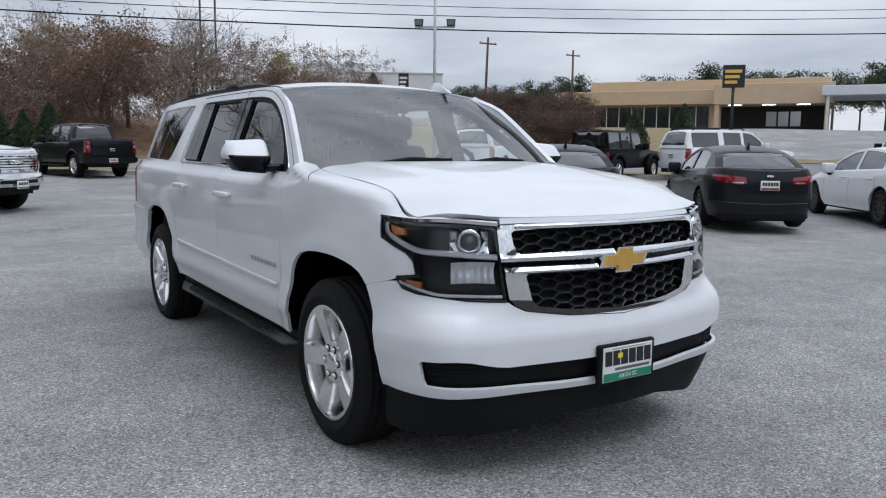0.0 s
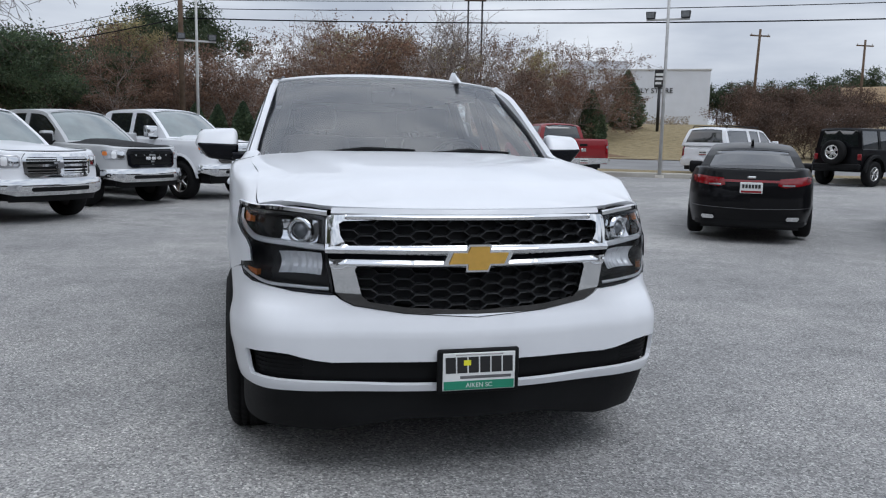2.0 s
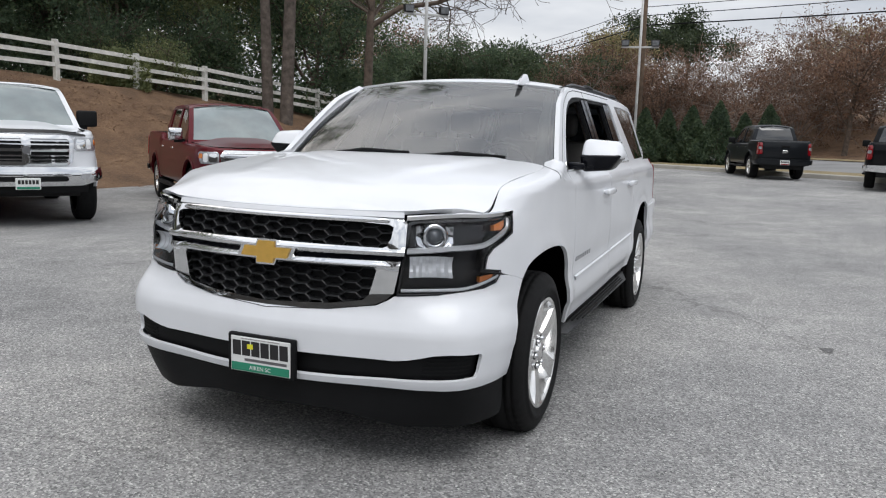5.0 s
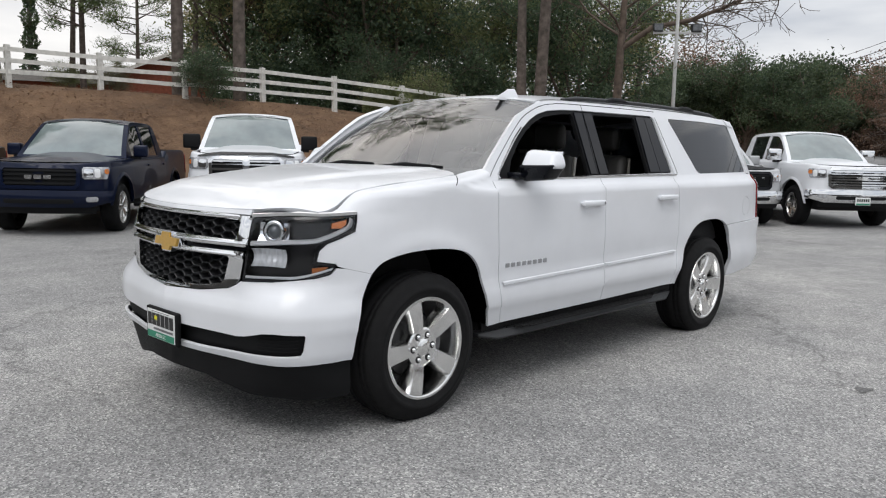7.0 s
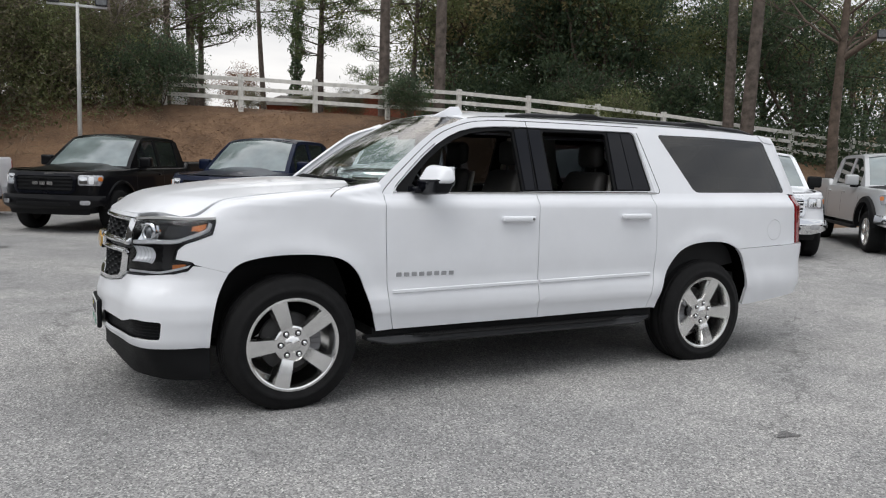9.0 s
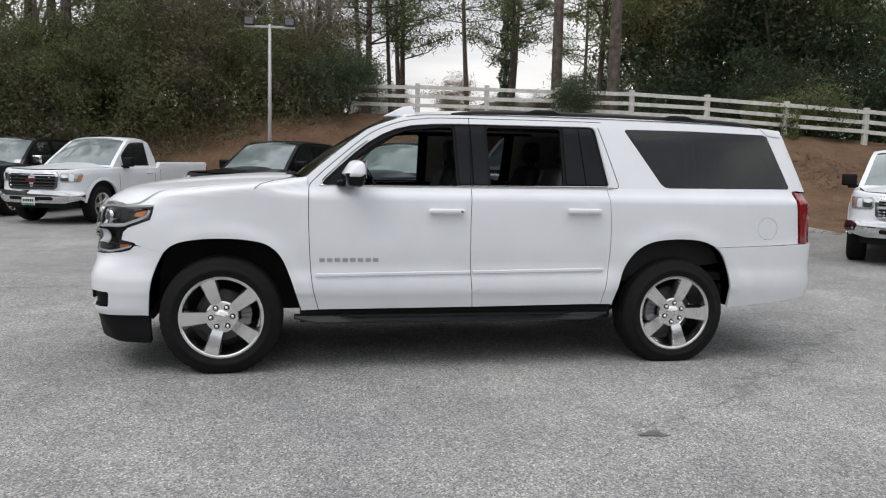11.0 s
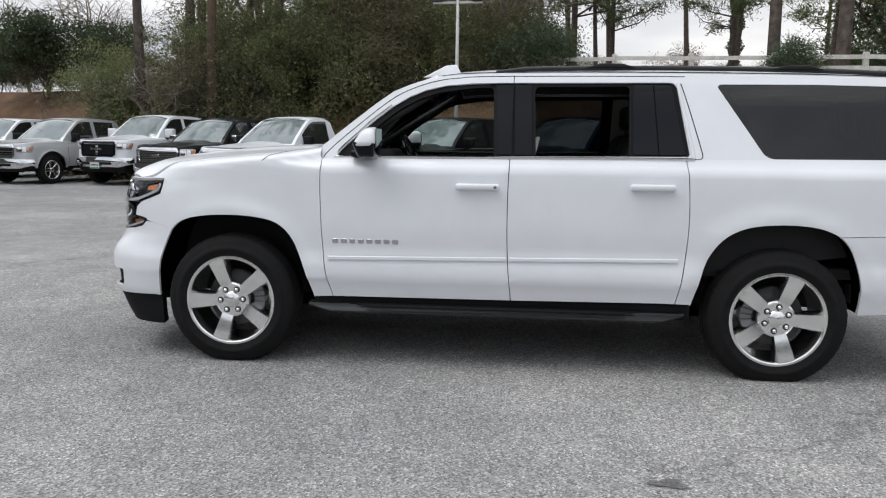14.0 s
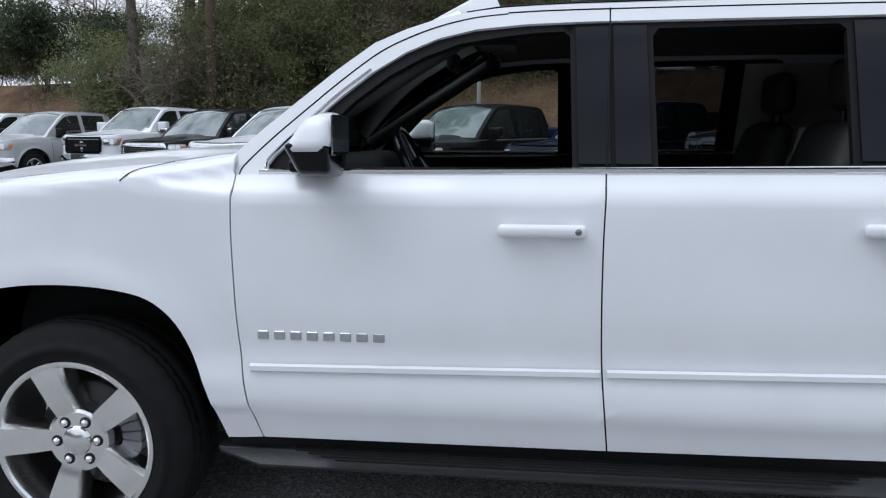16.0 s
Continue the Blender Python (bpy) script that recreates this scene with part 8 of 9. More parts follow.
def pickup(label, mat, m, wb=3.6, hw=1.0, fo=0.98, ro=1.22, up=0.0, single=False, grille="bars", hood_mat=None, bumper=None, rims=None, tag="", spokes=5, flares=False, lift=0.0, deflector=False, front_plate=True):
    """A pickup truck; origin on the ground under its front axle, nose to +x."""
    root = tagged(empty("pickup_truck", m), label, "pickup truck", "trucks parked on the lot")
    r = 0.40 + up * 0.15
    zc, zb, zr = 0.50 + up * 0.6 + lift, 1.22 + up + lift, 1.90 + up + lift
    zh = 1.215 + up + lift  # the nose's upper edge
    cz, ar = r + 0.03 + lift, r + 0.115
    xr = -wb - ro
    cab_r = -2.15 if single else -2.95
    plan = [(fo, 0.0), (fo - 0.03, 0.35), (fo - 0.10, 0.66), (fo - 0.22, hw * 0.86), (fo - 0.44, hw * 0.955), (0.15, hw * 0.99), (-0.6, hw), (-wb * 0.6, hw), (-wb, hw), (xr + 0.30, hw * 0.985), (xr + 0.06, hw * 0.955), (xr + 0.005, hw * 0.86), (xr, hw * 0.5), (xr, 0.0)]
    top = Curve((xr, zb + 0.08), (cab_r - 0.03, zb + 0.07), (cab_r + 0.03, zb - 0.045), (-0.55, zb - 0.06), (-0.2, zb - 0.075), (fo - 0.45, zh - 0.085), (fo - 0.12, zh - 0.115), (fo, zh - 0.13))
    tuck = Curve((0.0, -0.085), (0.18, -0.03), (0.32, 0.0), (0.52, 0.004), (0.74, -0.006), (0.86, -0.010), (0.93, -0.016), (1.0, -0.038))
    sh = Shell(plan, lambda x: zc if x < fo - 0.3 else zc + 0.10, top, tuck, ((0.0, cz, ar), (-wb, cz, ar)))
    sh.body(root, mat)
    sf = sh.at_y(hw * 0.86)
    deck("bonnet", sh, sf, -0.50, 0.055, hood_mat or mat, root, bulge=0.035)
    # bed
    bm = bmesh.new()
    box(bm, xr + 0.10, cab_r - 0.04, -hw + 0.19, hw - 0.19, zb - 0.34, zb - 0.28)
    part("bed_floor", bm, M["plastic"], root)
    for s in (1, -1):
        bm = bmesh.new()
        box(bm, xr + 0.08, cab_r - 0.04, s * (hw - 0.20) - 0.02, s * (hw - 0.20) + 0.06, zb - 0.34, zb + 0.135, 0.012)
        part("bed_side", bm, M["plastic"], root)
    bm = bmesh.new()
    box(bm, cab_r - 0.10, cab_r - 0.05, -hw + 0.19, hw - 0.19, zb - 0.34, zb + 0.13)
    part("bed_front", bm, M["plastic"], root)
    bm = bmesh.new()
    box(bm, xr + 0.07, xr + 0.12, -hw + 0.19, hw - 0.19, zb - 0.34, zb + 0.135)
    part("tailgate_lining", bm, M["plastic"], root)
    bm = bmesh.new()
    box(bm, xr + 0.1, fo - 0.25, -hw + 0.30, hw - 0.30, 0.36 + lift, zb - 0.38)
    part("underbody", bm, M["cabin"], root)
    bm = bmesh.new()
    box(bm, cab_r + 0.05, -0.55, -hw + 0.14, hw - 0.14, zc + 0.02, zb - 0.02)
    part("cabin_floor", bm, M["cabin"], root)
    # cab
    front = [(-0.46, zb - 0.01), (-0.62, zb + 0.14), (-0.98, zb + 0.42), (-1.20, zr - 0.105)]
    roofl = [(-1.34, zr - 0.062), (-1.52, zr - 0.045), (-1.9, zr - 0.04), (cab_r + 0.45, zr - 0.045), (cab_r + 0.25, zr - 0.062)]
    rear = [(cab_r + 0.13, zr - 0.12), (cab_r + 0.02, zb + 0.20), (cab_r, zb - 0.01)]
    splits = ((-0.84, -1.86),) if single else ((-0.84, -1.70), (-1.82, -2.62))
    glasshouse(root, mat, front, roofl, rear, zb - 0.01, hw - 0.095, 0.27, splits)
    bmat = bumper or M["chrome"]
    arm = M["plastic"]
    se, sc = sh.at_x(ar + 0.09), sh.at_y(0.50)
    zt = sh.top(fo - 0.1) - 0.0
    bz0, bz1 = zc - 0.05, zc + 0.22
    # front bumper, intake, dam and fog lamps
    fb = panel("front_bumper", [(-se, bz0 + 0.10), (-sh.at_y(0.7), bz0), (sh.at_y(0.7), bz0), (se, bz0 + 0.10), (se, bz1 - 0.02), (sh.at_y(0.72), bz1 - 0.01), (0.0, bz1), (-sh.at_y(0.72), bz1 - 0.01), (-se, bz1 - 0.02)], lambda a, b: sh.skin(a, b, 0.055 + 0.03 * math.sin(math.pi * min(max((b - bz0) / 0.27, 0), 1))), bmat, root, step=0.08, depth=0.06)
    sh.patch("bumper_intake", -sc, sc, zc + 0.015, zc + 0.085, arm, fb, 0.088, depth=0.01)
    for s in (1, -1):
        sh.patch("fog_lamp", sh.at_y(0.66), sh.at_y(0.80), zc + 0.04, zc + 0.12, M["lamp"], fb, 0.088, side=s, depth=0.02)
    dam = sh.at_y(hw * 0.80)
    panel("air_dam", [(-dam, zc - 0.15), (dam, zc - 0.15), (dam, zc - 0.03), (-dam, zc - 0.03)], lambda a, b: sh.skin(a, max(b, 0.31), 0.02), arm, root, step=0.15, depth=0.08)
    # grille: surround, dark back, bars
    gw = 0.60 if grille != "tall" else 0.66
    g0, g1, gs = bz1 + 0.015, zt + 0.015, sh.at_y(gw)
    gm = M["gloss_black"] if grille == "black" else mat if grille == "body" else M["chrome"]
    rim = 0.055
    outer = [(-gs + 0.09, g0), (gs - 0.09, g0), (gs - 0.02, g0 + 0.06), (gs, g1 - 0.08), (gs - 0.06, g1), (-gs + 0.06, g1), (-gs, g1 - 0.08), (-gs + 0.02, g0 + 0.06)]
    hole = inset(outer, rim)
    sur = panel("grille_surround", outer, lambda a, b: sh.skin(a, min(b, sh.top(fo) + 0.03), 0.036), gm, root, holes=(hole,), step=0.08, depth=0.04)
    panel("grille_back", outer, lambda a, b: sh.skin(a, min(b, sh.top(fo) + 0.03), 0.004), M["plastic"], sur, step=0.2, depth=0)
    n = 6 if grille == "bars" else 6 if grille == "tall" else 4
    bar_mat = M["chrome"] if grille in ("bars", "tall", "wide") else M["plastic"]
    h0, h1 = g0 + rim, g1 - rim
    for b in range(n):
        z = h0 + (h1 - h0) * (b + 0.5) / n
        thick = 0.010 if grille in ("bars", "wide") else 0.016
        if grille == "bars" and b in (2, 3):
            continue
        sh.patch("grille_bar", -gs + rim - 0.01, gs - rim + 0.01, z - thick, z + thick, bar_mat, sur, 0.026, depth=0.015, r=0.004)
    if grille == "bars":  # a broad cross
        zm = (h0 + h1) / 2
        sh.patch("grille_cross", -gs + rim - 0.01, gs - rim + 0.01, zm - 0.020, zm + 0.020, gm, sur, 0.034, depth=0.02, r=0.005)
        sh.patch("grille_post", -0.055, 0.055, h0 - 0.02, h1 + 0.02, gm, sur, 0.040, depth=0.02, r=0.005)
        sh.patch("badge", -0.045, 0.045, zm - 0.05, zm + 0.05, M["alloy_dark"], sur, 0.050, depth=0.01)
    if grille in ("black", "body"):
        zm = (h0 + h1) / 2
        for b in range(3):
            sh.patch("badge", -0.20 + b * 0.14, -0.09 + b * 0.14, zm - 0.030, zm + 0.030, M["alloy"], sur, 0.040, depth=0.012, r=0.01)
    if grille in ("tall", "wide"):
        sh.patch("badge", -0.11, 0.11, (g0 + g1) / 2 - 0.035, (g0 + g1) / 2 + 0.035, M["alloy"] if grille == "tall" else M["dark_red"], sur, 0.045, depth=0.015, r=0.02)
    if deflector:
        ds = sh.at_y(0.78)
        zt2 = sh.top(fo - 0.1)
        panel("bonnet_deflector", [(-ds, zt2 + 0.005), (-0.62, zt2 + 0.035), (-0.45, zt2 + 0.060), (0.45, zt2 + 0.060), (0.62, zt2 + 0.035), (ds, zt2 + 0.005), (ds, zt2 + 0.035), (0.60, zt2 + 0.085), (0.42, zt2 + 0.115), (-0.42, zt2 + 0.115), (-0.60, zt2 + 0.085), (-ds, zt2 + 0.035)], lambda a, b: sh.skin(a, min(b, zt2), 0.045 - 0.5 * max(0, b - zt2)) + Vector((0, 0, max(0, b - zt2) * 0.75)), M["ink"], root, step=0.06, depth=0.012)
    # lamps
    s0, s1 = gs + 0.02, sh.at_x(fo - 0.40)
    lz0, lz1 = zt - 0.205, zt - 0.015
    b0, b1 = sh.at_x(xr + 0.16), sh.at_y(hw - 0.17, True)
    for s in (1, -1):
        hl = sh.patch("headlight", s0, s1, lz0, lz1, M["lamp"], root, 0.010, side=s, slant=0.06, r=0.03)
        sh.patch("reflector", s0 + 0.025, s0 + 0.16, lz0 + 0.03, lz1 - 0.03, M["chrome"], hl, 0.014, side=s, depth=0.004)
        sh.patch("lamp_bowl", s0 + 0.18, s0 + 0.27, lz0 + 0.025, lz1 - 0.025, M["lamp_silver"], hl, 0.014, side=s, depth=0.004)
        sh.patch("turn_signal", s1 - 0.13, s1 - 0.03, lz0 + 0.08, lz1 - 0.03, M["amber"], hl, 0.014, side=s, depth=0.004)
        tl = sh.patch("tail_light", b0, b1, zb - 0.36, zb + 0.045, M["red_lens"], root, 0.012, side=s, r=0.03)
        sh.patch("reversing_lens", b0 + (b1 - b0) * 0.45, b1 - 0.02, zb - 0.19, zb - 0.10, M["lamp"], tl, 0.016, side=s, depth=0.004)
        bm = bmesh.new()
        box(bm, -wb + 0.66, -0.66, s * (hw + 0.0) - 0.06, s * (hw + 0.0) + 0.07, zc - 0.13, zc - 0.07, 0.025)
        part("side_step", bm, M["chrome"] if grille == "bars" else M["plastic"], root)
        for hx in ((-1.72,) if single else (-1.62, -2.72)):
            bm = bmesh.new()
            y = sh.skin(sh.at_x(hx), zb - 0.14).y * s
            box(bm, hx - 0.10, hx + 0.10, y - 0.012, y + 0.03, zb - 0.155, zb - 0.122, 0.012)
            part("door_handle", bm, M["chrome"] if grille in ("bars", "tall") else mat, root)
        for dx in ((-0.58, -1.95, cab_r - 0.02) if single else (-0.58, -1.75, -2.78, cab_r - 0.02)):
            panel("door_gap", [(sh.at_x(dx + 0.006), zc + 0.05), (sh.at_x(dx + 0.006), zb - 0.06), (sh.at_x(dx - 0.006), zb - 0.06), (sh.at_x(dx - 0.006), zc + 0.05)], lambda a, b: sh.skin(a, b, 0.0015), M["ink"], root, side=s, step=0.2, depth=0, grid=False)
    for cx in (0.0, -wb):
        if flares:
            arch_flare(sh, root, cx, cz, ar - 0.02, ar + 0.10, 0.06, M["plastic"])
        else:
            arch_flare(sh, root, cx, cz, ar - 0.012, ar + 0.045, 0.016, mat, "arch_lip")
        bm = bmesh.new()
        box(bm, cx - ar, cx + ar, -hw + 0.12, hw - 0.12, cz + ar * 0.5, cz + ar - 0.005, 0.03)
        part("arch_liner", bm, M["cabin"], root)
    # tail
    q = sh.at_x(-wb - ar - 0.10)
    end = sh.ps[-1]
    for s in (1, -1):
        panel("rear_bumper", [(q + 0.1, zc + 0.06), (end, zc - 0.03), (end, zc + 0.20), (sh.at_y(hw * 0.8, True), zc + 0.20), (q + 0.06, zc + 0.17)], lambda a, b: sh.skin(a, b, 0.075), bmat, root, side=s, step=0.1, depth=0.06)
    bm = bmesh.new()
    box(bm, xr - 0.022, xr + 0.03, -hw + 0.19, hw - 0.19, zc + 0.24, zb + 0.085, 0.02, 3)
    tg = smooth_by_angle(part("tailgate", bm, mat, root), 45)
    bm = bmesh.new()
    box(bm, xr - 0.035, xr - 0.01, -0.14, 0.14, zb - 0.13, zb - 0.04, 0.012)
    part("tailgate_handle", bm, M["plastic"], tg)
    bm = bmesh.new()
    box(bm, xr - 0.03, xr - 0.015, -0.09, 0.09, zb - 0.30, zb - 0.20, 0.02)
    part("badge", bm, M["alloy"], tg)
    plate_on(root, xr - 0.09, 0, zc + 0.09, True)
    if front_plate:
        plate_on(root, fo + 0.10, 0.0, zc - 0.01)
    mirrors(root, -0.80, hw - 0.04, zb + 0.03, M["chrome"] if grille == "tall" else mat if grille in ("black", "body") else M["plastic"], up > 0.05)
    add_wheels(root, [(0, hw - 0.16), (0, -hw + 0.16), (-wb, hw - 0.16), (-wb, -hw + 0.16)], r, 0.28, 0.265, spokes, rims)
    return root


def saloon(label, mat, m, wb=2.83, hw=0.92, fo=0.95, ro=1.12, zr=1.46, exhaust=False, wide_lamp=False, rims=None):
    """A four-door saloon; origin on the ground under its front axle, nose to +x."""
    root = tagged(empty("saloon_car", m), label, "car", "cars parked on the lot")
    r, ar = 0.335, 0.385
    xr = -wb - ro
    plan = [(fo, 0.0), (fo - 0.05, 0.35), (fo - 0.20, 0.62), (fo - 0.44, hw * 0.86), (0.2, hw * 0.96), (-0.4, hw * 0.99), (-1.4, hw), (-wb, hw * 0.99), (-wb - 0.5, hw * 0.955), (xr + 0.30, hw * 0.865), (xr + 0.12, hw * 0.72), (xr + 0.03, 0.40), (xr, 0.0)]
    top = Curve((xr, 1.00), (xr + 0.25, 1.03), (-wb - 0.3, 1.02), (-wb, 1.0), (-1.5, 0.945), (-0.4, 0.885), (0.2, 0.80), (0.6, 0.70), (fo, 0.60))
    tuck = Curve((0.0, -0.055), (0.14, -0.02), (0.35, 0.0), (0.58, -0.004), (0.80, -0.016), (0.90, -0.028), (1.0, -0.062))
    sh = Shell(plan, lambda x: 0.24, top, tuck, ((0.0, r + 0.01, ar), (-wb, r + 0.01, ar)), 0.055, 0.03)
    sh.body(root, mat)
    deck("bonnet", sh, sh.at_y(hw * 0.80), -0.38, 0.06, mat, root, bulge=0.012)
    deck("boot_lid", sh, sh.at_y(hw * 0.72, True), -wb - 0.40, 0.03, mat, root, back=True, gap=0.003)
    bm = bmesh.new()
    box(bm, xr + 0.2, fo - 0.25, -hw + 0.24, hw - 0.24, 0.18, 0.72)
    part("underbody", bm, M["cabin"], root)
    zb = 0.93
    front = [(-0.30, zb - 0.01), (-0.52, zb + 0.12), (-0.95, zb + 0.33), (-1.22, zr - 0.105)]
    roofl = [(-1.45, zr - 0.06), (-1.75, zr - 0.04), (-2.1, zr - 0.045), (-2.45, zr - 0.08), (-2.75, zr - 0.14)]
    rear = [(-3.02, zr - 0.225), (-3.30, zb + 0.16), (-wb - 0.62, zb + 0.065), (-wb - 0.66, zb - 0.01)]
    glasshouse(root, mat, front, roofl, rear, zb - 0.01, hw - 0.105, 0.42, ((-0.72, -1.62), (-1.70, -2.62)), crown=0.05, bow=0.13, frame=0.03, low=0.045)
    for s in (1, -1):
        hl = sh.patch("headlight", sh.at_y(0.50), sh.at_x(fo - 0.62), 0.575, 0.665, M["gloss_black"], root, 0.010, side=s, r=0.03)
        sh.patch("reflector", sh.at_y(0.55), sh.at_y(0.66), 0.59, 0.65, M["chrome"], hl, 0.014, side=s, depth=0.003)
        b0, b1 = sh.at_x(xr + 0.46), sh.at_y(0.36, True)
        o = [(b0, 0.955), (b0 + 0.10, 0.865), (b1 - 0.10, 0.80), (b1, 0.83), (b1 - 0.03, 0.925), (b0 + 0.22, 0.965)]
        t = panel("tail_light", o, lambda a, b: sh.skin(a, b, 0.010), M["red_lens"], root, side=s, step=0.07, depth=0.02)
        sh.patch("reversing_lens", b1 - 0.24, b1 - 0.06, 0.822, 0.845, M["lamp"], t, 0.014, side=s, depth=0.003, r=0.006)
        for hx in (-1.42, -2.42):
            bm = bmesh.new()
            y = sh.skin(sh.at_x(hx), 0.85).y * s
            box(bm, hx - 0.10, hx + 0.10, y - 0.012, y + 0.028, 0.836, 0.862, 0.010)
            part("door_handle", bm, mat, root)
        for dx in (-0.50, -1.62, -2.62):
            panel("door_gap", [(sh.at_x(dx + 0.005), 0.30), (sh.at_x(dx + 0.005), 0.90), (sh.at_x(dx - 0.005), 0.90), (sh.at_x(dx - 0.005), 0.30)], lambda a, b: sh.skin(a, b, 0.0015), M["ink"], root, side=s, step=0.2, depth=0, grid=False)
        if exhaust:
            sh.patch("exhaust_tip", sh.at_y(0.68, True), sh.at_y(0.50, True), 0.315, 0.375, M["chrome"], root, 0.03, side=s)
        sh.patch("bumper_valance", sh.at_x(xr + 0.34), sh.ps[-1], 0.225, 0.30, M["plastic"], root, 0.010, side=s, r=0.01)
        # the crease's shading is painted as a thin grey strip on the skin
        panel("bumper_crease_line", [(sh.at_x(xr + 0.40), 0.505), (sh.ps[-1], 0.475), (sh.ps[-1], 0.482), (sh.at_x(xr + 0.40), 0.512)], lambda a, b: sh.skin(a, b, 0.003), M["alloy_dark"], root, side=s, step=0.2, depth=0, grid=False)
    if wide_lamp:
        e = 2 * sh.ps[-1]
        w = sh.ps[-1] - sh.at_y(0.40, True)
        panel("tail_light_bar", [(-w, 0.870), (w, 0.870), (w, 0.905), (-w, 0.905)], lambda a, b: sh.skin(math.copysign(sh.ps[-1] - abs(a), a if a else 1.0), b, 0.012), M["red_lens"], root, step=0.08, depth=0.02)
    bm = bmesh.new()
    box(bm, xr - 0.010, xr + 0.05, -0.06, 0.06, 0.925, 0.960, 0.014)
    part("badge", bm, M["alloy"], root)
    bm = bmesh.new()
    hexa(bm, [(-2.62, -0.025, zr - 0.06), (-2.44, -0.02, zr - 0.04), (-2.44, 0.02, zr - 0.04), (-2.62, 0.025, zr - 0.06), (-2.63, -0.01, zr + 0.045), (-2.59, -0.005, zr + 0.045), (-2.59, 0.005, zr + 0.045), (-2.63, 0.01, zr + 0.045)])
    part("antenna_fin", bm, mat, root)
    plate_on(root, xr - 0.008, 0, 0.79, True)
    mirrors(root, -0.72, hw - 0.09, zb + 0.0, mat)
    add_wheels(root, [(0, hw - 0.13), (0, -hw + 0.13), (-wb, hw - 0.13), (-wb, -hw + 0.13)], r, 0.23, 0.24, 10, rims or M["dark_metal"])
    return root


def wagon(label, mat, m, wb=3.0, hw=1.0, fo=0.95, ro=1.15, zr=1.88, rack=True):
    """A tall estate or sport utility; origin on the ground under its front axle, nose to +x."""
    root = tagged(empty("sport_utility_car", m), label, "car", "cars parked on the lot")
    r, xr, zb, ar = 0.39, -wb - ro, 1.20, 0.475
    plan = [(fo, 0.0), (fo - 0.03, 0.35), (fo - 0.12, 0.66), (fo - 0.25, hw * 0.86), (fo - 0.46, hw * 0.955), (0.15, hw * 0.99), (-0.6, hw), (-wb * 0.6, hw), (-wb, hw), (xr + 0.40, hw * 0.975), (xr + 0.12, hw * 0.90), (xr + 0.03, hw * 0.72), (xr, 0.3), (xr, 0.0)]
    top = Curve((xr, zb - 0.05), (-0.55, zb - 0.06), (-0.2, zb - 0.075), (fo - 0.45, 1.06), (fo, 1.0))
    tuck = Curve((0.0, -0.085), (0.18, -0.03), (0.32, 0.0), (0.52, 0.004), (0.74, -0.006), (0.92, -0.018), (1.0, -0.045))
    sh = Shell(plan, lambda x: 0.46, top, tuck, ((0.0, r + 0.02, ar), (-wb, r + 0.02, ar)))
    sh.body(root, mat)
    deck("bonnet", sh, sh.at_y(hw * 0.86), -0.50, 0.05, mat, root, bulge=0.02)
    bm = bmesh.new()
    box(bm, xr + 0.1, fo - 0.25, -hw + 0.22, hw - 0.22, 0.30, 0.98)
    part("underbody", bm, M["cabin"], root)
    front = [(-0.46, zb - 0.01), (-0.62, zb + 0.14), (-0.98, zb + 0.42), (-1.20, zr - 0.105)]
    roofl = [(-1.34, zr - 0.062), (-1.52, zr - 0.045), (-2.4, zr - 0.04), (xr + 0.5, zr - 0.055), (xr + 0.30, zr - 0.075)]
    rear = [(xr + 0.20, zr - 0.14), (xr + 0.07, zb + 0.20), (xr + 0.04, zb - 0.01)]
    glasshouse(root, mat, front, roofl, rear, zb - 0.01, hw - 0.095, 0.30, ((-0.84, -1.62), (-1.74, -2.50), (-2.72, xr + 0.28)), bow=0.05)
    for s in (1, -1):
        sh.patch("tail_light", sh.at_x(xr + 0.20), sh.at_y(hw - 0.20, True), 0.80, 1.17, M["red_lens"], root, 0.012, side=s, r=0.03)
        sh.patch("headlight", sh.at_y(0.60), sh.at_x(fo - 0.40), 0.80, 0.97, M["lamp"], root, 0.010, side=s, r=0.03)
        sh.patch("rear_bumper", sh.at_x(xr + 0.35), sh.ps[-1], 0.45, 0.72, mat, root, 0.05, side=s, depth=0.05)
        if rack:
            bm = bmesh.new()
            tube(bm, [(-1.5, s * 0.66, zr - 0.03), (-1.6, s * 0.66, zr + 0.05), (xr + 0.5, s * 0.66, zr + 0.05), (xr + 0.4, s * 0.66, zr - 0.03)], 0.02, 8)
            part("roof_rail", bm, M["plastic"], root)
    sh.patch("grille", -sh.at_y(0.56), sh.at_y(0.56), 0.72, 0.97, M["gloss_black"], root, 0.012)
    plate_on(root, xr - 0.015, 0, 0.92, True)
    mirrors(root, -0.80, hw - 0.04, zb + 0.03, mat)
    add_wheels(root, [(0, hw - 0.15), (0, -hw + 0.15), (-wb, hw - 0.15), (-wb, -hw + 0.15)], r, 0.27, 0.265, 6)
    return root


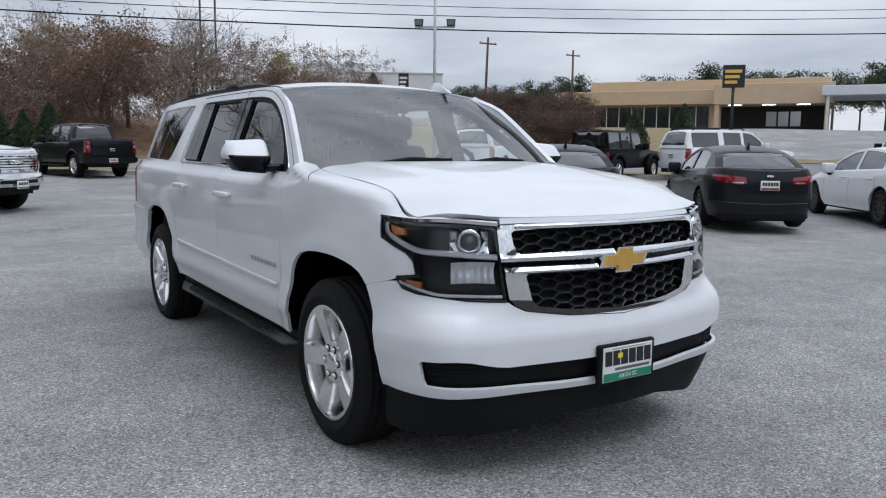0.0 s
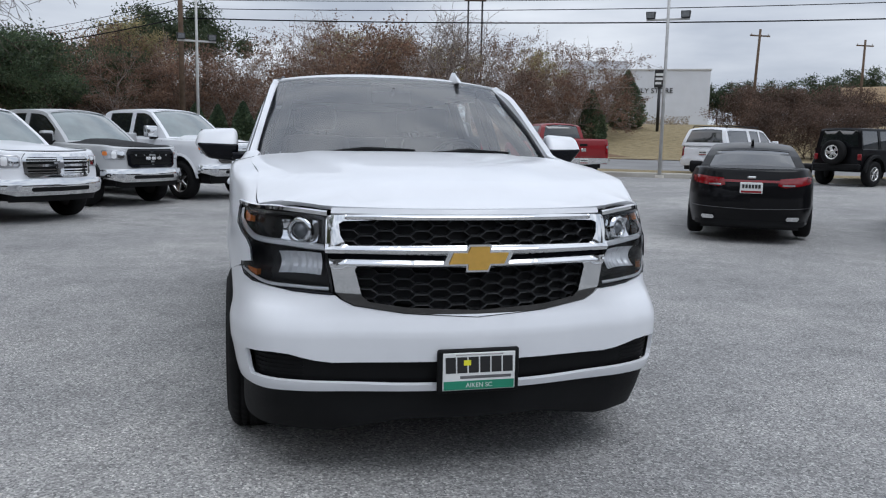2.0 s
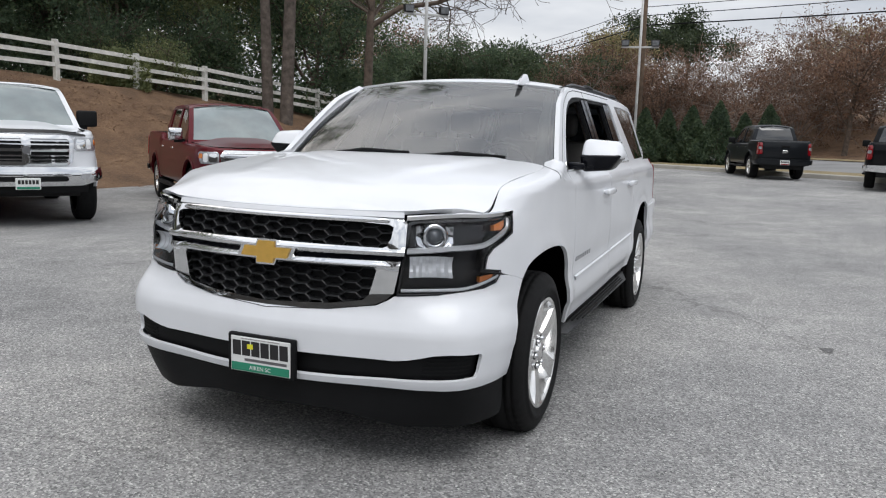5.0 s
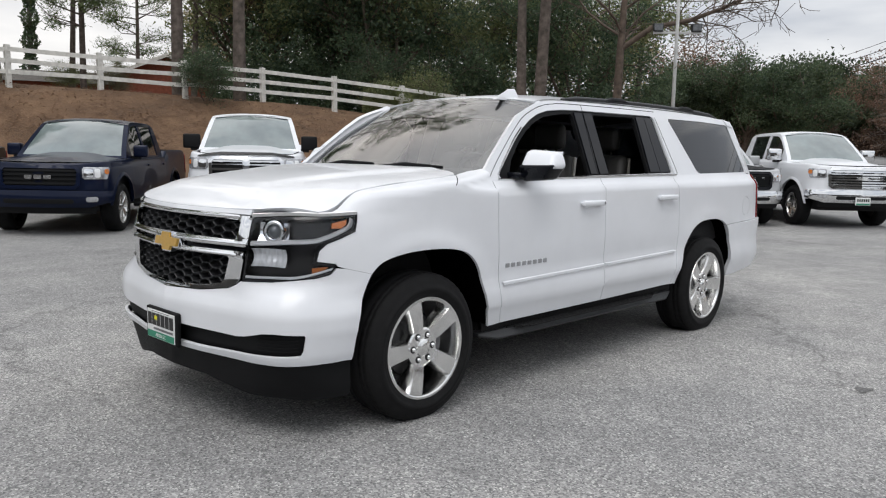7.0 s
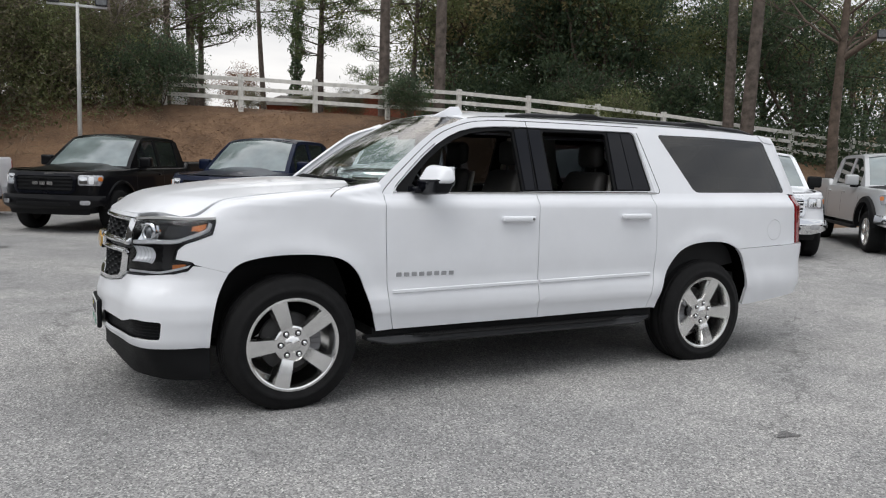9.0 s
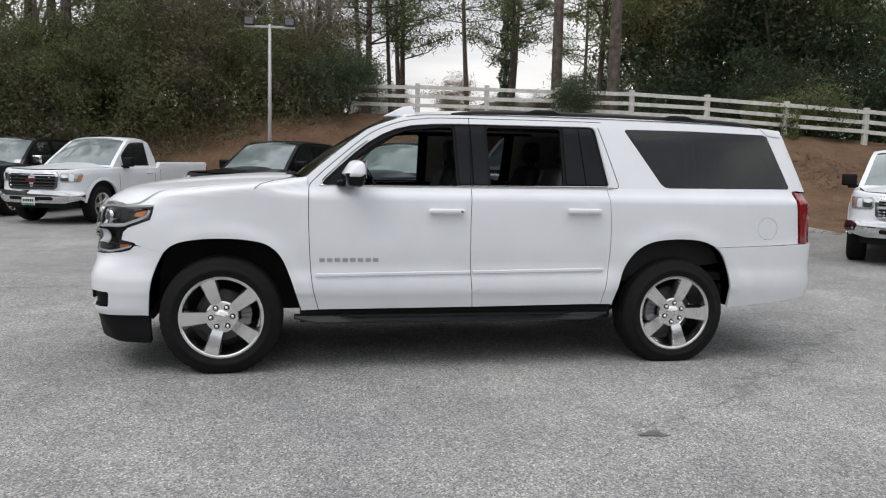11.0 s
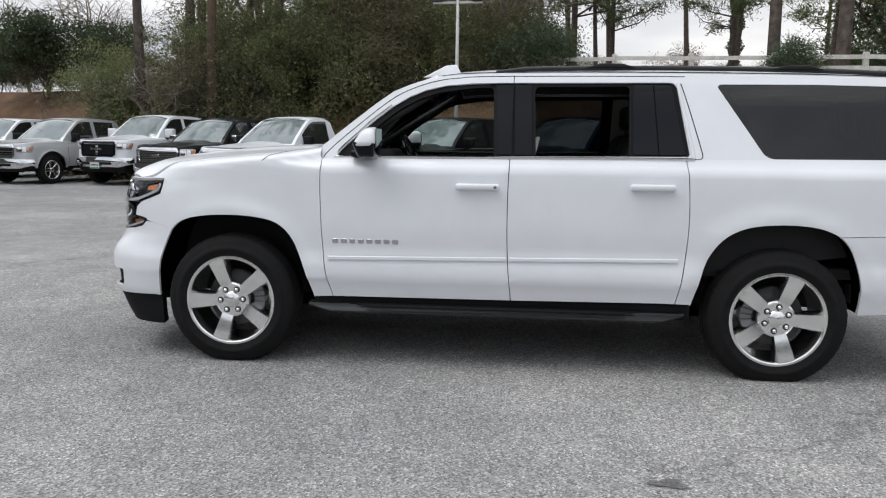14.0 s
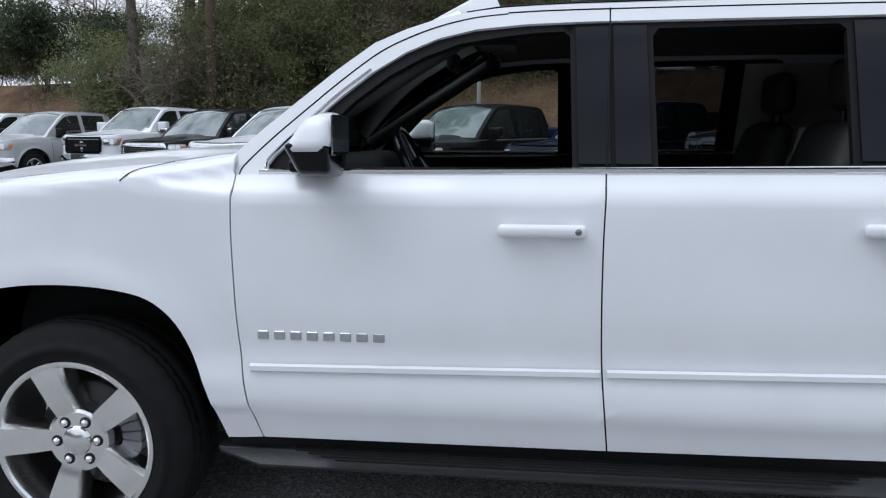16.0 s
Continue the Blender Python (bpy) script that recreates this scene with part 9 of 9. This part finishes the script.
def off_roader(label, mat, m):
    """A boxy four-door off-road car with a spare wheel on the tail."""
    root = tagged(empty("off_road_car", m), label, "car", "cars parked on the lot")
    wb, hw, xr = 2.95, 0.80, -3.55
    bm = bmesh.new()
    prism(bm, [(xr, 0.52)] + arch(-wb, 0.50, 0.42) + arch(0, 0.52, 0.42) + [(0.62, 0.55), (0.66, 0.75), (0.66, 1.02), (0.55, 1.08), (-0.62, 1.14), (xr, 1.18)], -hw, hw, 0.03, 2)
    smooth_by_angle(part("body", bm, mat, root), 35)
    glasshouse(root, M["black"], [(-0.66, 1.13), (-0.78, 1.40), (-0.93, 1.74)], [(-1.0, 1.80), (-2.2, 1.81), (xr + 0.12, 1.80)], [(xr + 0.05, 1.74), (xr + 0.02, 1.13)], 1.13, hw - 0.02, 0.16, ((-0.86, -1.62), (-1.72, -2.48), (-2.60, xr + 0.10)), crown=0.03, bow=0.02)
    for s in (1, -1):
        for cx, a0 in ((0, 0.54), (-wb, 0.54)):
            bm = bmesh.new()
            o, i_ = arch(cx, a0 + 0.04, 0.42, 14), arch(cx, a0 - 0.04, 0.42, 14)
            prism(bm, o + i_[::-1], s * hw - 0.02, s * (hw + 0.14), 0.01, 1)
            part("fender_flare", bm, M["plastic"], root)
        lamp("tail_light", root, xr - 0.05, xr + 0.02, s * (hw - 0.13), s * (hw - 0.01), 0.82, 1.02, M["red_lens"], 0.02)
    bm = bmesh.new()
    box(bm, xr - 0.16, xr + 0.0, -hw, hw, 0.52, 0.70, 0.04)
    part("rear_bumper", bm, M["plastic"], root)
    bm = bmesh.new()
    box(bm, 0.62, 0.80, -hw, hw, 0.55, 0.72, 0.04)
    part("front_bumper", bm, M["plastic"], root)
    meshes = wheel_meshes(0.39, 0.25, 0.22, 5, M["alloy"])
    sp = new("spare_wheel", meshes[0])
    sp.parent, sp.matrix_basis = root, pose(xr - 0.16, 0.05, 1.06, 0, 0, 90)
    rm = new("rim", meshes[1])
    rm.parent = sp
    mirrors(root, -0.75, hw, 1.18, M["plastic"])
    add_wheels(root, [(0, hw - 0.02), (0, -hw + 0.02), (-wb, hw - 0.02), (-wb, -hw + 0.02)], 0.40, 0.26, 0.22, 5)
    return root


def at_lot(x, y, heading):
    return pose(x, y, ground_z(x, y), 0, 0, heading)


# the pale teal base puts reflected sky into the windscreens' colour
M["screen_glass"] = simple("windscreen_far_sky", (0.15, 0.185, 0.185), 0.03, coat=1.0, vary=0.3, scale=1.5, spec=1.0)
M["dark_glass"] = simple("dark_car_glass", (0.012, 0.014, 0.016), 0.04, coat=1.0, vary=0.3, scale=2.0, spec=0.8)

# the row of trucks along the bank, noses to the lot
pickup("white crew-cab pickup with chrome bar grille on asphalt", M["white"], at_lot(-4.7, -8.2, 55), up=0.12, grille="bars", wb=3.8, lift=0.06, deflector=True)
pickup("dark red crew-cab pickup with wide chrome bumper", M["maroon"], at_lot(-7.5, -6.18, 50), grille="tall")
pickup("silver-white crew-cab pickup with crossed chrome grille", M["white"], at_lot(-10.5, -4.65, 49), grille="bars", front_plate=False)
pickup("silver pickup with matt black bonnet and wheel flares", M["silver"], at_lot(-13.7, -3.6, 50), grille="black", hood_mat=M["plastic"], flares=True, lift=0.05, front_plate=False)
pickup("white heavy-duty pickup with chrome slat grille", M["white"], at_lot(-15.3, -1.8, 45), up=0.14, grille="tall", wb=3.9)
pickup("navy blue pickup with body-coloured grille", M["navy"], at_lot(-2.1, -9.75, 50), grille="body", bumper=M["navy"], front_plate=False)
pickup("black crew-cab pickup with black grille", M["black"], at_lot(0.6, -11.5, 56), grille="black", bumper=M["black"], front_plate=False)
pickup("white single-cab pickup with chrome-edged grille", M["white"], at_lot(4.4, -12.2, 66), grille="wide", single=True, wb=3.3)
pickup("black pickup with tall chrome grille", M["black"], at_lot(6.85, -14.1, 71), grille="tall")
pickup("white heavy-duty pickup with dark grille", M["white"], at_lot(9.65, -16.3, 75), up=0.12, grille="black", bumper=M["chrome"])
pickup("silver crew-cab pickup with large dark wheels", M["silver"], at_lot(12.4, -16.0, 75), grille="bars")
pickup("white crew-cab pickup beside a silver one", M["white"], at_lot(15.3, -17.6, 77), grille="wide")
# towards the road
pickup("dark grey mid-size pickup parked tail outward", M["grey"], at_lot(-30.0, 1.6, 195), wb=3.2, hw=0.92, fo=0.85, ro=1.1, grille="wide", bumper=M["grey"])
pickup("bright red crew-cab pickup with chrome bumper", M["red"], at_lot(-25.8, 9.95, 181), grille="bars")
pickup("black crew-cab pickup with chrome rear bumper", M["black"], at_lot(-26.3, 6.3, 173), grille="wide")
saloon("dark metallic grey saloon with red tail lamps", M["grey"], at_lot(-7.75, 11.6, 142))
saloon("black saloon with a red light bar and twin exhausts", M["black"], at_lot(-9.4, 8.4, 146), exhaust=True, wide_lamp=True, rims=M["alloy"])
saloon("white saloon with dark spoked wheels", M["white"], at_lot(-6.2, 14.5, 145))
saloon("silver saloon parked behind the white fence", M["silver"], at_lot(-8.4, -49.5, 168), rims=M["alloy"])
off_roader("black boxy off-road car with rear spare wheel", M["black"], at_lot(-18.6, 20.6, 108))
wagon("white estate-style sport utility with dark windows", M["white"], at_lot(-24.6, 19.3, 121), wb=3.3, ro=1.3)
wagon("white sport utility with roof rails", M["white"], at_lot(-15.5, 24.5, 75))
pickup("white pickup parked tail outward", M["white"], at_lot(-12.5, 28.5, 140), grille="wide")
